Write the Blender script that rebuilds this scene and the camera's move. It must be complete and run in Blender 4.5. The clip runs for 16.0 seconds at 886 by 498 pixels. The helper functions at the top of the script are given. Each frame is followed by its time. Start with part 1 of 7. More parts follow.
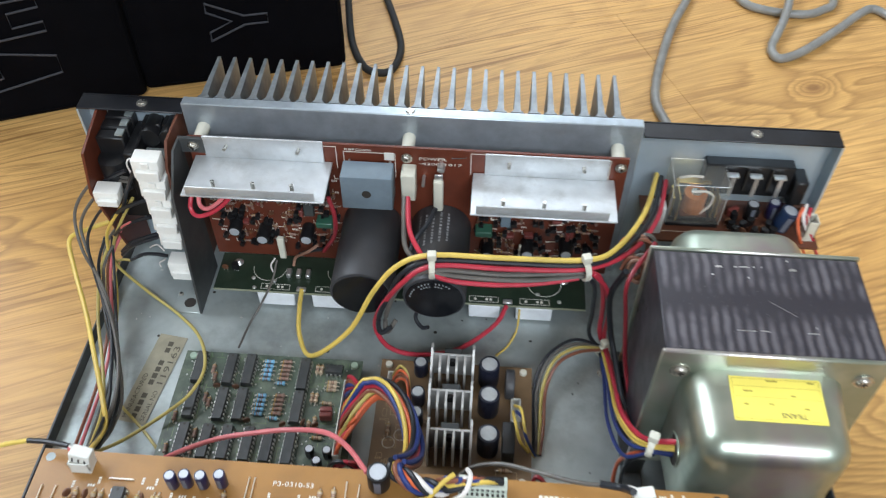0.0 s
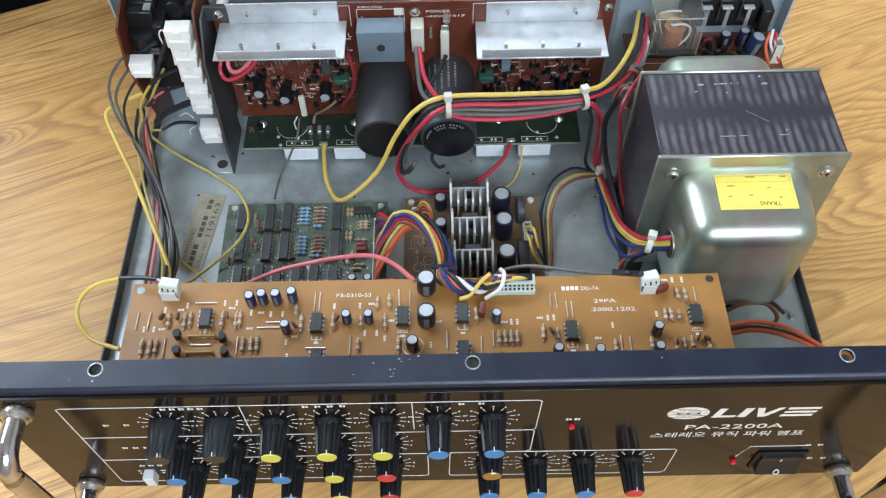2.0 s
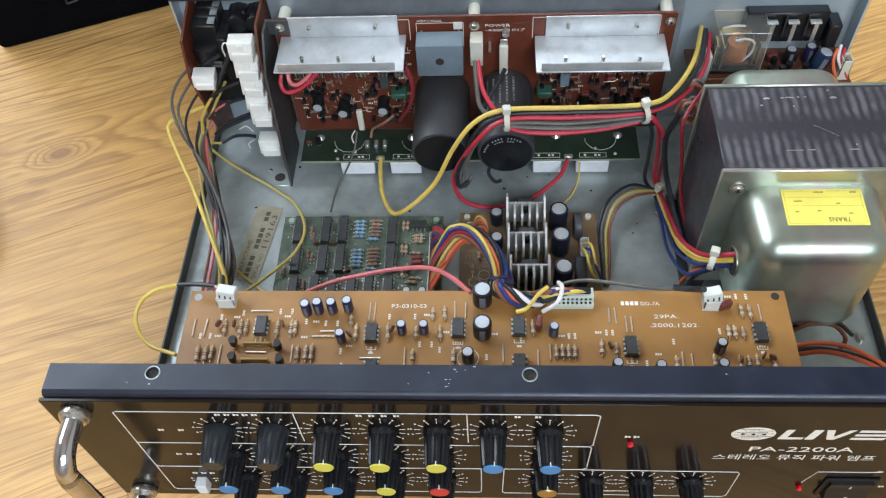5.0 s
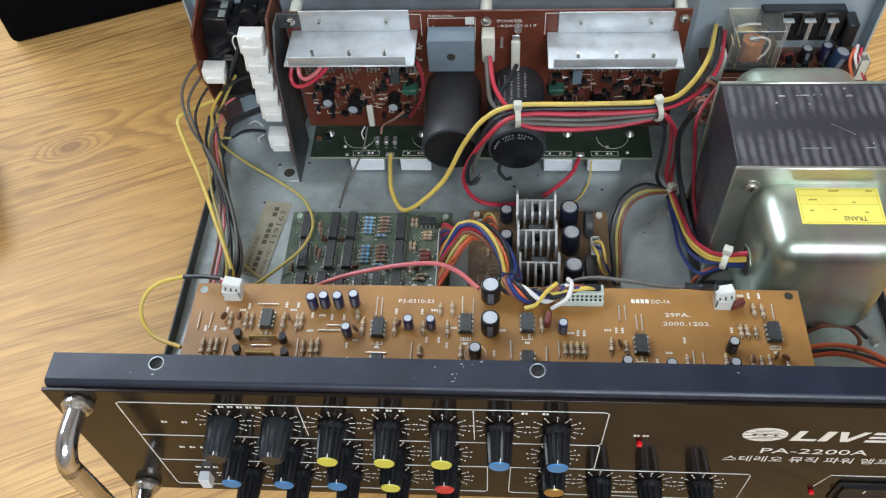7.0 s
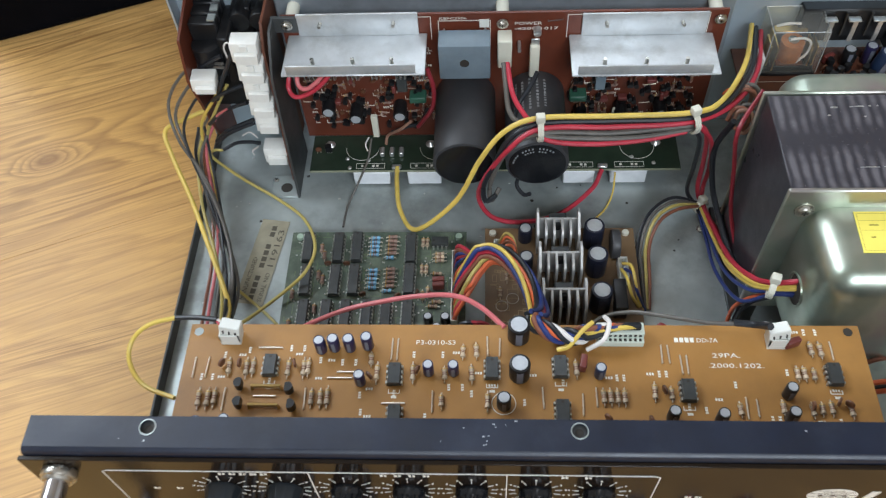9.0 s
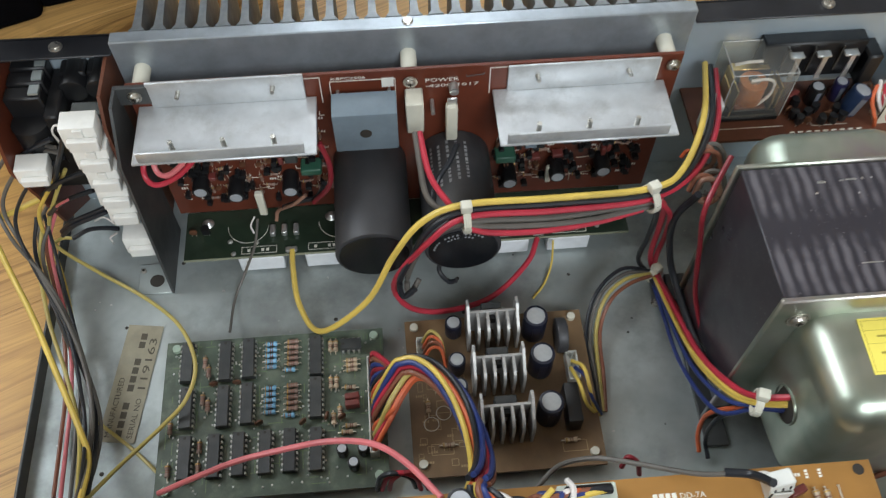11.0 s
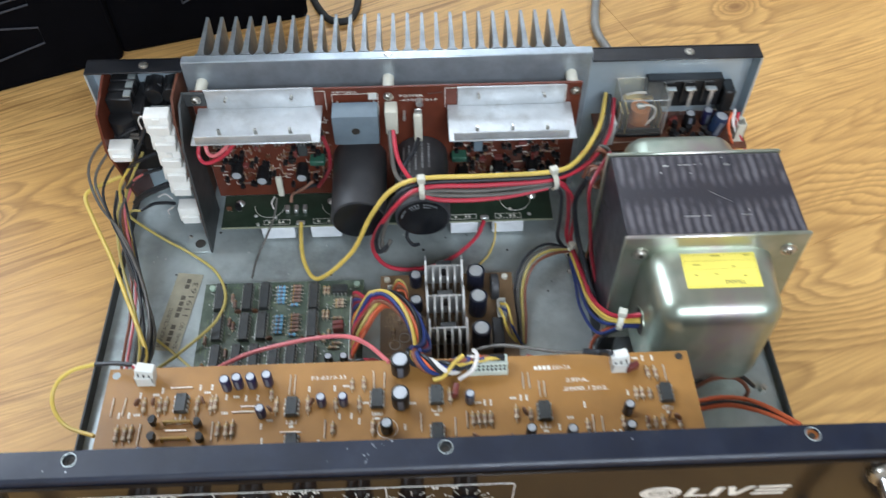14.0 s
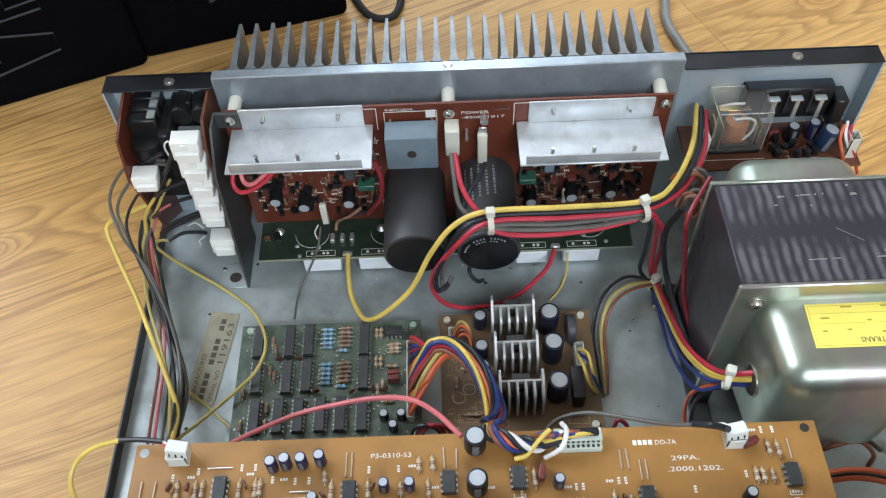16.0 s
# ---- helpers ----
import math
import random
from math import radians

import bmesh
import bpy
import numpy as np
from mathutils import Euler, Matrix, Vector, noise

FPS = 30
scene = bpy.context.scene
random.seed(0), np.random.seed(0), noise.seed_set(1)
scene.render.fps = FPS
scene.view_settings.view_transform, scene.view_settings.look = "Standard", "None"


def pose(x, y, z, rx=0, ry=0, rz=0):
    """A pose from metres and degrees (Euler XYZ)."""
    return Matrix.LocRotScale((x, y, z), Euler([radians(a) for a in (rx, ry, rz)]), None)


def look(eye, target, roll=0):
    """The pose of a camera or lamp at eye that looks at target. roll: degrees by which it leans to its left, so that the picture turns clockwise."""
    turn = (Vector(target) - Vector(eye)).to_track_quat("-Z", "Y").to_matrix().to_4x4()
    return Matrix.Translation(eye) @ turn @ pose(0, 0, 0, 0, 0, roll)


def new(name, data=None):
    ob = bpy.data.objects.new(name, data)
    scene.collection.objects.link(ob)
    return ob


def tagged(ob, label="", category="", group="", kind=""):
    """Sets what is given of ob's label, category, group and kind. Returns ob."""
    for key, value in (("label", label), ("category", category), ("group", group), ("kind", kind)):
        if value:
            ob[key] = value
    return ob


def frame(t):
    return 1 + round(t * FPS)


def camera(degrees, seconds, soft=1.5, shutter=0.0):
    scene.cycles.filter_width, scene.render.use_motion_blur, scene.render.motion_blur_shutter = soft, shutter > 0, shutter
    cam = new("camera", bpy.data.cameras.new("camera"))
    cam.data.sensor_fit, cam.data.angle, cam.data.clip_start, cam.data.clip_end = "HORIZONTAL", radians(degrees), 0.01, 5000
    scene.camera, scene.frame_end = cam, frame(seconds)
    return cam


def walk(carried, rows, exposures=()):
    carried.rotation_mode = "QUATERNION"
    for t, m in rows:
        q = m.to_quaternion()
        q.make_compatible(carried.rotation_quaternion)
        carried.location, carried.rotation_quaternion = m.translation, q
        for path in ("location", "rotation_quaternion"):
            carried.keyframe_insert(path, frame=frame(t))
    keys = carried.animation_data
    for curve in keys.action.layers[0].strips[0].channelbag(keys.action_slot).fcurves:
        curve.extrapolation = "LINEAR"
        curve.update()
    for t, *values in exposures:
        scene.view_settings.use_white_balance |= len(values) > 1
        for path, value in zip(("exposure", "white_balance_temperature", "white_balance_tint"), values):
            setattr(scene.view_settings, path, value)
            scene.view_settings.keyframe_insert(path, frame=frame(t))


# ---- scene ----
cam = camera(54.4, 16.0, soft=1.2, shutter=0.5)
PATH = [
    (0, (0.019, -0.099, 0.446), (-0.067, 1.224, -1.052), 0.5),
    (0.5, (0.007, -0.134, 0.482), (-0.01, 1.176, -1.03), 1.4),
    (1, (-0.019, -0.147, 0.492), (-0.037, 1.147, -1.032), -0.0),
    (1.5, (-0.019, -0.146, 0.48), (-0.023, 1.057, -1.118), -0.6),
    (2, (-0.011, -0.16, 0.476), (-0.007, 0.957, -1.183), -0.9),
    (2.5, (-0.013, -0.157, 0.478), (-0.024, 0.955, -1.184), -2.0),
    (3, (-0.018, -0.161, 0.482), (-0.06, 0.961, -1.174), -3.2),
    (3.5, (-0.016, -0.157, 0.481), (-0.058, 0.981, -1.162), -3.1),
    (4, (-0.014, -0.162, 0.484), (-0.056, 0.993, -1.149), -2.5),
    (4.5, (-0.014, -0.165, 0.466), (-0.09, 0.984, -1.169), -3.4),
    (4.7, (-0.015, -0.164, 0.468), (-0.11, 0.995, -1.159), -4.1),
    (6.8, (-0.013, -0.167, 0.46), (-0.155, 1.017, -1.145), -4.9),
    (7, (-0.014, -0.166, 0.46), (-0.149, 1.014, -1.149), -4.7),
    (7.5, (-0.017, -0.161, 0.458), (-0.126, 1.016, -1.156), -4.1),
    (8, (-0.026, -0.154, 0.461), (-0.141, 1.024, -1.152), -4.7),
    (8.2, (-0.028, -0.152, 0.464), (-0.151, 1.023, -1.149), -5.1),
    (10.3, (-0.034, -0.036, 0.391), (-0.08, 1.038, -1.295), -2.2),
    (10.5, (-0.034, -0.026, 0.391), (-0.055, 1.044, -1.299), -2.3),
    (11, (-0.033, -0.012, 0.405), (0.061, 1.046, -1.289), 0.4),
    (11.5, (-0.031, -0.04, 0.425), (0.057, 0.987, -1.289), 2.1),
    (12, (-0.026, -0.109, 0.439), (0.002, 0.823, -1.33), 3.2),
    (12.5, (-0.005, -0.149, 0.462), (0.024, 0.835, -1.279), 2.6),
    (13, (0.018, -0.17, 0.47), (0.086, 0.891, -1.224), 1.7),
    (13.5, (0.018, -0.179, 0.493), (0.084, 1.009, -1.115), 0.2),
    (14, (-0.005, -0.155, 0.49), (0.039, 1.07, -1.09), -0.1),
    (14.5, (-0.021, -0.118, 0.466), (0.01, 1.082, -1.133), -0.0),
    (15, (-0.024, -0.1, 0.462), (-0.011, 1.088, -1.148), -0.9),
    (15.5, (-0.026, -0.089, 0.457), (-0.03, 1.096, -1.153), -2.1),
    (16, (-0.027, -0.085, 0.456), (-0.042, 1.102, -1.154), -2.8),
]
EXPOSURE = [(0.0, -0.10, 6350, 10), (0.5, -0.10, 6400, 10), (1.5, -0.04, 5750, 10), (2.0, -0.08, 6000, 10), (4.0, -0.11, 6150, 10), (4.7, -0.17, 6200, 10), (7.0, -0.28, 6300, 10), (8.0, -0.28, 6350, 10), (10.5, -0.38, 6550, 10),
            (11.0, -0.40, 6700, 10), (11.5, -0.26, 6700, 10), (12.0, -0.02, 6750, 10), (12.5, -0.04, 6300, 10), (13.2, -0.08, 5950, 10), (14.0, -0.13, 6150, 10), (15.0, -0.15, 6150, 10), (16.0, -0.15, 6250, 10)]
walk(cam, [(t, look(eye, target, roll)) for t, eye, target, roll in PATH], EXPOSURE)

# ---- light: a closed unseen room, with area lamps in three added window openings ----
world = bpy.data.worlds.new("world")
scene.world = world
world.use_nodes = True
wn = world.node_tree
sky = wn.nodes.new("ShaderNodeTexSky")
sky.sky_type = 'NISHITA'
sky.sun_disc = False
sky.sun_elevation = radians(38)
sky.sun_rotation = radians(250)
wn.links.new(sky.outputs[0], wn.nodes["Background"].inputs[0])
wn.nodes["Background"].inputs[1].default_value = 0.1


def window_lamp(name, m, w, h, power, color):
    d = bpy.data.lights.new(name, 'AREA')
    d.shape, d.size, d.size_y, d.energy, d.color = 'RECTANGLE', w, h, power, color
    ob = new(name, d)
    ob.matrix_world = m
    return ob


window_lamp("window_light", look((-2.00, 1.10, 2.20), (0.10, 0.10, 0.05)), 1.9, 1.1, 87, (0.835, 0.92, 1.0))
window_lamp("window_light", look((0.60, -2.20, 2.20), (0.15, 0.2, 0.05)), 1.9, 1.1, 114, (0.835, 0.92, 1.0))
# added north lamp: brightens upward faces and leaves the floor before the cases darker
window_lamp("window_light", look((-0.40, 2.48, 2.20), (0.05, 0.25, 0.05)), 1.9, 1.1, 46, (0.835, 0.92, 1.0))



# ---- materials ----
def mat(name, color, rough=0.5, metal=0.0, spec=0.5, var=0.0, var_scale=40.0, dirt=None, dirt_amt=0.0, dirt_scale=12.0,
        bump=0.0, bump_scale=400.0, rvar=0.0, coat=0.0, isl=0.0, stretch=None):
    m = bpy.data.materials.new(name)
    m.use_nodes = True
    nt = m.node_tree
    b = nt.nodes["Principled BSDF"]
    b.inputs["Roughness"].default_value = rough
    b.inputs["Metallic"].default_value = metal
    b.inputs["Specular IOR Level"].default_value = spec
    b.inputs["Coat Weight"].default_value = coat
    col = (*color, 1)
    b.inputs["Base Color"].default_value = col
    tc = nt.nodes.new("ShaderNodeTexCoord")
    src = tc.outputs["Object"]
    if stretch:
        mp = nt.nodes.new("ShaderNodeMapping")
        mp.inputs["Scale"].default_value = stretch
        nt.links.new(src, mp.inputs[0])
        src = mp.outputs[0]
    cur = None

    def noise_tex(scale, detail=4.0, rough_n=0.6):
        n = nt.nodes.new("ShaderNodeTexNoise")
        n.inputs["Scale"].default_value = scale
        n.inputs["Detail"].default_value = detail
        n.inputs["Roughness"].default_value = rough_n
        nt.links.new(src, n.inputs["Vector"])
        return n

    def ramp(fac, a, c):
        r = nt.nodes.new("ShaderNodeMapRange")
        r.inputs[1].default_value, r.inputs[2].default_value = a, c
        nt.links.new(fac, r.inputs[0])
        return r.outputs[0]

    def mix(fac, a, c):
        x = nt.nodes.new("ShaderNodeMix")
        x.data_type = 'RGBA'
        if isinstance(fac, float):
            x.inputs[0].default_value = fac
        else:
            nt.links.new(fac, x.inputs[0])
        for sock, v in ((x.inputs[6], a), (x.inputs[7], c)):
            if isinstance(v, tuple):
                sock.default_value = v
            else:
                nt.links.new(v, sock)
        return x.outputs[2]

    if var > 0:
        n = noise_tex(var_scale)
        lo = tuple(max(0, c * (1 - var)) for c in color) + (1,)
        hi = tuple(min(1, c * (1 + var)) for c in color) + (1,)
        cur = mix(ramp(n.outputs[0], 0.3, 0.7), lo, hi)
    if dirt:
        n2 = noise_tex(dirt_scale, 6.0, 0.7)
        f = ramp(n2.outputs[0], 0.5, 0.78)
        mm = nt.nodes.new("ShaderNodeMath")
        mm.operation = 'MULTIPLY'
        nt.links.new(f, mm.inputs[0])
        mm.inputs[1].default_value = dirt_amt
        cur = mix(mm.outputs[0], cur if cur else col, (*dirt, 1))
    if isl > 0:
        oi = nt.nodes.new("ShaderNodeObjectInfo")
        hs = nt.nodes.new("ShaderNodeHueSaturation")
        r = nt.nodes.new("ShaderNodeMapRange")
        r.inputs[3].default_value, r.inputs[4].default_value = 1 - isl, 1 + isl
        nt.links.new(oi.outputs["Random"], r.inputs[0])
        nt.links.new(r.outputs[0], hs.inputs["Value"])
        if cur:
            nt.links.new(cur, hs.inputs["Color"])
        else:
            hs.inputs["Color"].default_value = col
        cur = hs.outputs[0]
    if cur:
        nt.links.new(cur, b.inputs["Base Color"])
    if rvar > 0:
        n3 = noise_tex(var_scale * 0.7, 5.0, 0.65)
        r = nt.nodes.new("ShaderNodeMapRange")
        r.inputs[1].default_value, r.inputs[2].default_value = 0.3, 0.7
        r.inputs[3].default_value, r.inputs[4].default_value = max(0.02, rough - rvar), min(1, rough + rvar)
        nt.links.new(n3.outputs[0], r.inputs[0])
        nt.links.new(r.outputs[0], b.inputs["Roughness"])
    if bump > 0:
        n4 = noise_tex(bump_scale, 3.0)
        bp = nt.nodes.new("ShaderNodeBump")
        bp.inputs["Strength"].default_value = 0.5
        bp.inputs["Distance"].default_value = bump
        nt.links.new(n4.outputs[0], bp.inputs["Height"])
        nt.links.new(bp.outputs[0], b.inputs["Normal"])
    return m


def oak_material():
    """Honey oak laminate: contour-like cathedral figure with knots, fine pores and a soft satin coat."""
    m = bpy.data.materials.new("oak_laminate")
    m.use_nodes = True
    nt = m.node_tree
    L, N = nt.links.new, nt.nodes.new
    b = nt.nodes["Principled BSDF"]
    geo, oi = N("ShaderNodeNewGeometry"), N("ShaderNodeObjectInfo")
    grain = N("ShaderNodeMapping")
    grain.inputs["Rotation"].default_value = (0, 0, -radians(22.6))
    L(geo.outputs["Position"], grain.inputs[0])
    P = grain.outputs[0]

    def tex(stretch, detail, rough_n=0.5, dist=0.0, shift=(0, 0, 0)):
        mp, n = N("ShaderNodeMapping"), N("ShaderNodeTexNoise")
        mp.inputs["Scale"].default_value = stretch
        mp.inputs["Location"].default_value = shift
        L(P, mp.inputs[0])
        L(mp.outputs[0], n.inputs["Vector"])
        n.inputs["Scale"].default_value, n.inputs["Detail"].default_value = 1.0, detail
        n.inputs["Roughness"].default_value, n.inputs["Distortion"].default_value = rough_n, dist
        return n.outputs[0]

    def op(kind, a, c=0.0, clamp=False):
        x = N("ShaderNodeMath")
        x.operation, x.use_clamp = kind, clamp
        for s, v in ((x.inputs[0], a), (x.inputs[1], c)):
            if isinstance(v, (int, float)):
                s.default_value = v
            else:
                L(v, s)
        return x.outputs[0]

    def hump(cx, cy, sx, sy):
        """A bell-shaped bump round one place of the floor, in grain coordinates."""
        mp, ln = N("ShaderNodeMapping"), N("ShaderNodeVectorMath")
        mp.inputs["Location"].default_value = (-cx / sx, -cy / sy, 0)
        mp.inputs["Scale"].default_value = (1 / sx, 1 / sy, 0)
        L(P, mp.inputs[0])
        ln.operation = 'DOT_PRODUCT'
        L(mp.outputs[0], ln.inputs[0])
        L(mp.outputs[0], ln.inputs[1])
        return op('POWER', 2.718, op('MULTIPLY', ln.outputs["Value"], -1.0))

    def mix(fac, a, c):
        x = N("ShaderNodeMix")
        x.data_type = 'RGBA'
        L(fac, x.inputs[0])
        for s, v in ((x.inputs[6], a), (x.inputs[7], c)):
            if isinstance(v, tuple):
                s.default_value = (*v, 1)
            else:
                L(v, s)
        return x.outputs[2]

    def rng(v, a, c, d=0.0, e=1.0):
        r = N("ShaderNodeMapRange")
        for i, k in enumerate((a, c, d, e)):
            r.inputs[i + 1].default_value = k
        L(v, r.inputs[0])
        return r.outputs[0]

    k1, k2 = hump(-0.210, 0.371, 0.022, 0.012), hump(0.457, 0.348, 0.020, 0.012)
    arch, arch2 = hump(0.36, 0.075, 0.105, 0.060), hump(0.13, -0.22, 0.12, 0.06)
    around = op('ADD', op('ADD', hump(-0.215, 0.371, 0.10, 0.045), hump(0.457, 0.348, 0.09, 0.045)), op('ADD', hump(0.36, 0.075, 0.16, 0.10), hump(0.13, -0.22, 0.20, 0.10)))
    figure = tex((1.7, 8.5, 1.0), 2.5, 0.5, 0.3)
    field = op('ADD', figure, op('MULTIPLY', op('ADD', k1, k2), 0.16))
    field = op('ADD', field, op('MULTIPLY', op('ADD', arch, arch2), 0.32))
    # the fibres sway with the figure
    sway, bent = N("ShaderNodeCombineXYZ"), N("ShaderNodeVectorMath")
    L(op('MULTIPLY', field, 0.085), sway.inputs[1])
    L(P, bent.inputs[0])
    L(sway.outputs[0], bent.inputs[1])
    P = bent.outputs[0]
    wob = tex((10.0, 70.0, 1.0), 3.0, 0.6)
    phase = op('ADD', op('MULTIPLY', field, 29.0), op('MULTIPLY', wob, 1.5))
    saw = op('FRACT', phase)
    rings = op('MULTIPLY', op('POWER', saw, 2.2), rng(saw, 0.78, 1.0, 1.0, 0.0))
    tone = tex((2.2, 7.0, 1.0), 2.0, shift=(3, 1, 0))
    patch = tex((2.0, 13.0, 1.0), 2.0, shift=(7, 3, 0))
    streak = tex((7.0, 360.0, 1.0), 4.0, 0.62, 0.15)
    dash = tex((10.0, 560.0, 1.0), 3.0, 0.6, shift=(5, 5, 0))
    pores = tex((60.0, 900.0, 1.0), 3.0, 0.6)
    base = mix(rng(tone, 0.3, 0.7), (0.60, 0.337, 0.106), (0.735, 0.444, 0.158))
    base = mix(rng(dash, 0.44, 0.62, 0.0, 0.45), base, (0.42, 0.225, 0.078))
    base = mix(op('MULTIPLY', rng(streak, 0.51, 0.60, 0.0, 0.78), op('MULTIPLY', rng(patch, 0.38, 0.60, 0.18, 1.0), rng(around, 0.0, 0.8, 1.0, 0.35))), base, (0.275, 0.130, 0.040))
    gate = op('MULTIPLY', rng(around, 0.0, 0.6, 0.34, 1.0), rng(dash, 0.35, 0.65, 1.0, 0.75))
    base = mix(op('MULTIPLY', rings, gate), base, (0.205, 0.092, 0.029))
    base = mix(rng(pores, 0.58, 0.72, 0.0, 0.22), base, (0.24, 0.12, 0.04))
    base = mix(op('MULTIPLY', op('ADD', op('POWER', k1, 4.0), op('POWER', k2, 4.0)), 0.7), base, (0.20, 0.085, 0.03))
    hs = N("ShaderNodeHueSaturation")
    L(rng(oi.outputs["Random"], 0, 1, 0.95, 1.05), hs.inputs["Value"])
    L(base, hs.inputs["Color"])
    L(hs.outputs[0], b.inputs["Base Color"])
    L(rng(pores, 0.3, 0.7, 0.36, 0.52), b.inputs["Roughness"])
    b.inputs["Specular IOR Level"].default_value = 0.4
    bp = N("ShaderNodeBump")
    bp.inputs["Strength"].default_value, bp.inputs["Distance"].default_value = 0.25, 0.0003
    L(dash, bp.inputs["Height"])
    L(bp.outputs[0], b.inputs["Normal"])
    return m


M = {}
M["oak"] = oak_material()
M["wall"] = mat("white_wall_paint", (0.40, 0.39, 0.375), 0.85, var=0.04, var_scale=3, bump=0.0006, bump_scale=180)
M["zinc"] = mat("zinc_plated_steel", (0.405, 0.447, 0.437), 0.40, 0.5, var=0.34, var_scale=19, dirt=(0.14, 0.15, 0.14), dirt_amt=0.85, dirt_scale=13, rvar=0.14, bump=0.0001, bump_scale=300)
M["bluezinc"] = mat("bright_zinc_panel", (0.45, 0.53, 0.58), 0.48, 0.5, var=0.1, var_scale=20, rvar=0.1)
M["blackpaint"] = mat("black_enamel", (0.009, 0.0095, 0.012), 0.40, var=0.3, var_scale=60, dirt=(0.08, 0.08, 0.085), dirt_amt=0.2, dirt_scale=35, rvar=0.12, bump=0.00008, bump_scale=900)
M["navypaint"] = mat("blue_black_enamel", (0.0075, 0.0115, 0.025), 0.42, var=0.25, var_scale=50, dirt=(0.07, 0.078, 0.10), dirt_amt=0.20, dirt_scale=45, rvar=0.1, bump=0.00008, bump_scale=1200)
M["panel"] = mat("brown_anodised_panel", (0.0135, 0.0090, 0.0062), 0.13, 0.0, spec=0.22, var=0.12, var_scale=90, rvar=0.03, stretch=(1, 1, 12))
M["alu"] = mat("cast_aluminium", (0.27, 0.295, 0.31), 0.46, 0.65, var=0.25, var_scale=80, dirt=(0.15, 0.155, 0.15), dirt_amt=0.6, dirt_scale=30, rvar=0.12)
M["plate"] = mat("scratched_aluminium_plate", (0.41, 0.46, 0.50), 0.40, 0.65, var=0.16, var_scale=60, dirt=(0.24, 0.27, 0.27), dirt_amt=0.6, dirt_scale=28, rvar=0.12, bump=0.0002, bump_scale=500)
M["brushed"] = mat("satin_aluminium_sheet", (0.56, 0.58, 0.59), 0.42, 0.5, var=0.12, var_scale=70, dirt=(0.33, 0.33, 0.31), dirt_amt=0.75, dirt_scale=55, rvar=0.10)
M["steel"] = mat("nickel_steel", (0.55, 0.53, 0.48), 0.3, 0.95, var=0.1, var_scale=300, rvar=0.1)
M["chrome"] = mat("worn_chrome", (0.62, 0.61, 0.62), 0.16, 1.0, var=0.12, var_scale=120, rvar=0.08)
M["redboard"] = mat("red_brown_phenolic", (0.122, 0.030, 0.015), 0.42, spec=0.4, var=0.14, var_scale=70, dirt=(0.08, 0.025, 0.014), dirt_amt=0.5, dirt_scale=40)
M["boardedge"] = mat("brown_board", (0.13, 0.045, 0.024), 0.5, var=0.2, var_scale=90)
M["amberboard"] = mat("amber_phenolic", (0.335, 0.166, 0.046), 0.35, spec=0.45, var=0.10, var_scale=45, dirt=(0.195, 0.098, 0.036), dirt_amt=0.5, dirt_scale=25)
M["tanboard"] = mat("brown_phenolic", (0.19, 0.118, 0.060), 0.42, var=0.16, var_scale=60, dirt=(0.12, 0.085, 0.06), dirt_amt=0.6, dirt_scale=40)
# pale dusty patches also put scattered reflections into the board's colour
M["greenboard"] = mat("green_solder_mask", (0.078, 0.104, 0.076), 0.33, spec=0.5, var=0.3, var_scale=120, dirt=(0.22, 0.24, 0.18), dirt_amt=0.7, dirt_scale=60)
M["darkgreen"] = mat("dark_green_board", (0.020, 0.034, 0.021), 0.28, var=0.25, var_scale=90, dirt=(0.05, 0.07, 0.05), dirt_amt=0.5, dirt_scale=50)
M["sleeve"] = mat("charcoal_capacitor_sleeve", (0.042, 0.042, 0.045), 0.48, var=0.15, var_scale=60, dirt=(0.07, 0.065, 0.06), dirt_amt=0.6, dirt_scale=30)
M["blackplastic"] = mat("black_plastic", (0.009, 0.009, 0.010), 0.42, spec=0.4, var=0.2, var_scale=100, dirt=(0.05, 0.05, 0.045), dirt_amt=0.25, dirt_scale=60)
M["ic"] = mat("ic_epoxy", (0.036, 0.039, 0.039), 0.42, var=0.2, var_scale=200, dirt=(0.08, 0.08, 0.07), dirt_amt=0.4, dirt_scale=120, isl=0.25)
M["knob"] = mat("knob_plastic", (0.008, 0.009, 0.011), 0.27, spec=0.5, var=0.2, var_scale=150)
M["greyknob"] = mat("grey_knob_plastic", (0.015, 0.019, 0.023), 0.34, var=0.2, var_scale=150)
M["bridge"] = mat("blue_grey_epoxy", (0.155, 0.20, 0.235), 0.45, var=0.08, var_scale=80, dirt=(0.09, 0.11, 0.13), dirt_amt=0.4, dirt_scale=60)
M["white"] = mat("cream_nylon", (0.62, 0.60, 0.50), 0.5, var=0.06, var_scale=100)
M["greennylon"] = mat("pale_green_nylon_post", (0.36, 0.46, 0.36), 0.4, var=0.1, var_scale=200)
M["whiteplastic"] = mat("white_plastic", (0.68, 0.68, 0.63), 0.45, var=0.05, var_scale=80)
M["cement"] = mat("white_cement_resistor", (0.72, 0.74, 0.76), 0.75, var=0.08, var_scale=120, bump=0.0001, bump_scale=1500)
M["silk"] = mat("white_silkscreen", (0.72, 0.70, 0.62), 0.6)
M["faintprint"] = mat("worn_white_print", (0.25, 0.255, 0.26), 0.55, var=0.3, var_scale=300)
M["panelprint"] = mat("white_panel_print", (0.78, 0.77, 0.72), 0.5)
M["solder"] = mat("solder", (0.62, 0.62, 0.60), 0.3, 0.8, var=0.1, var_scale=400)
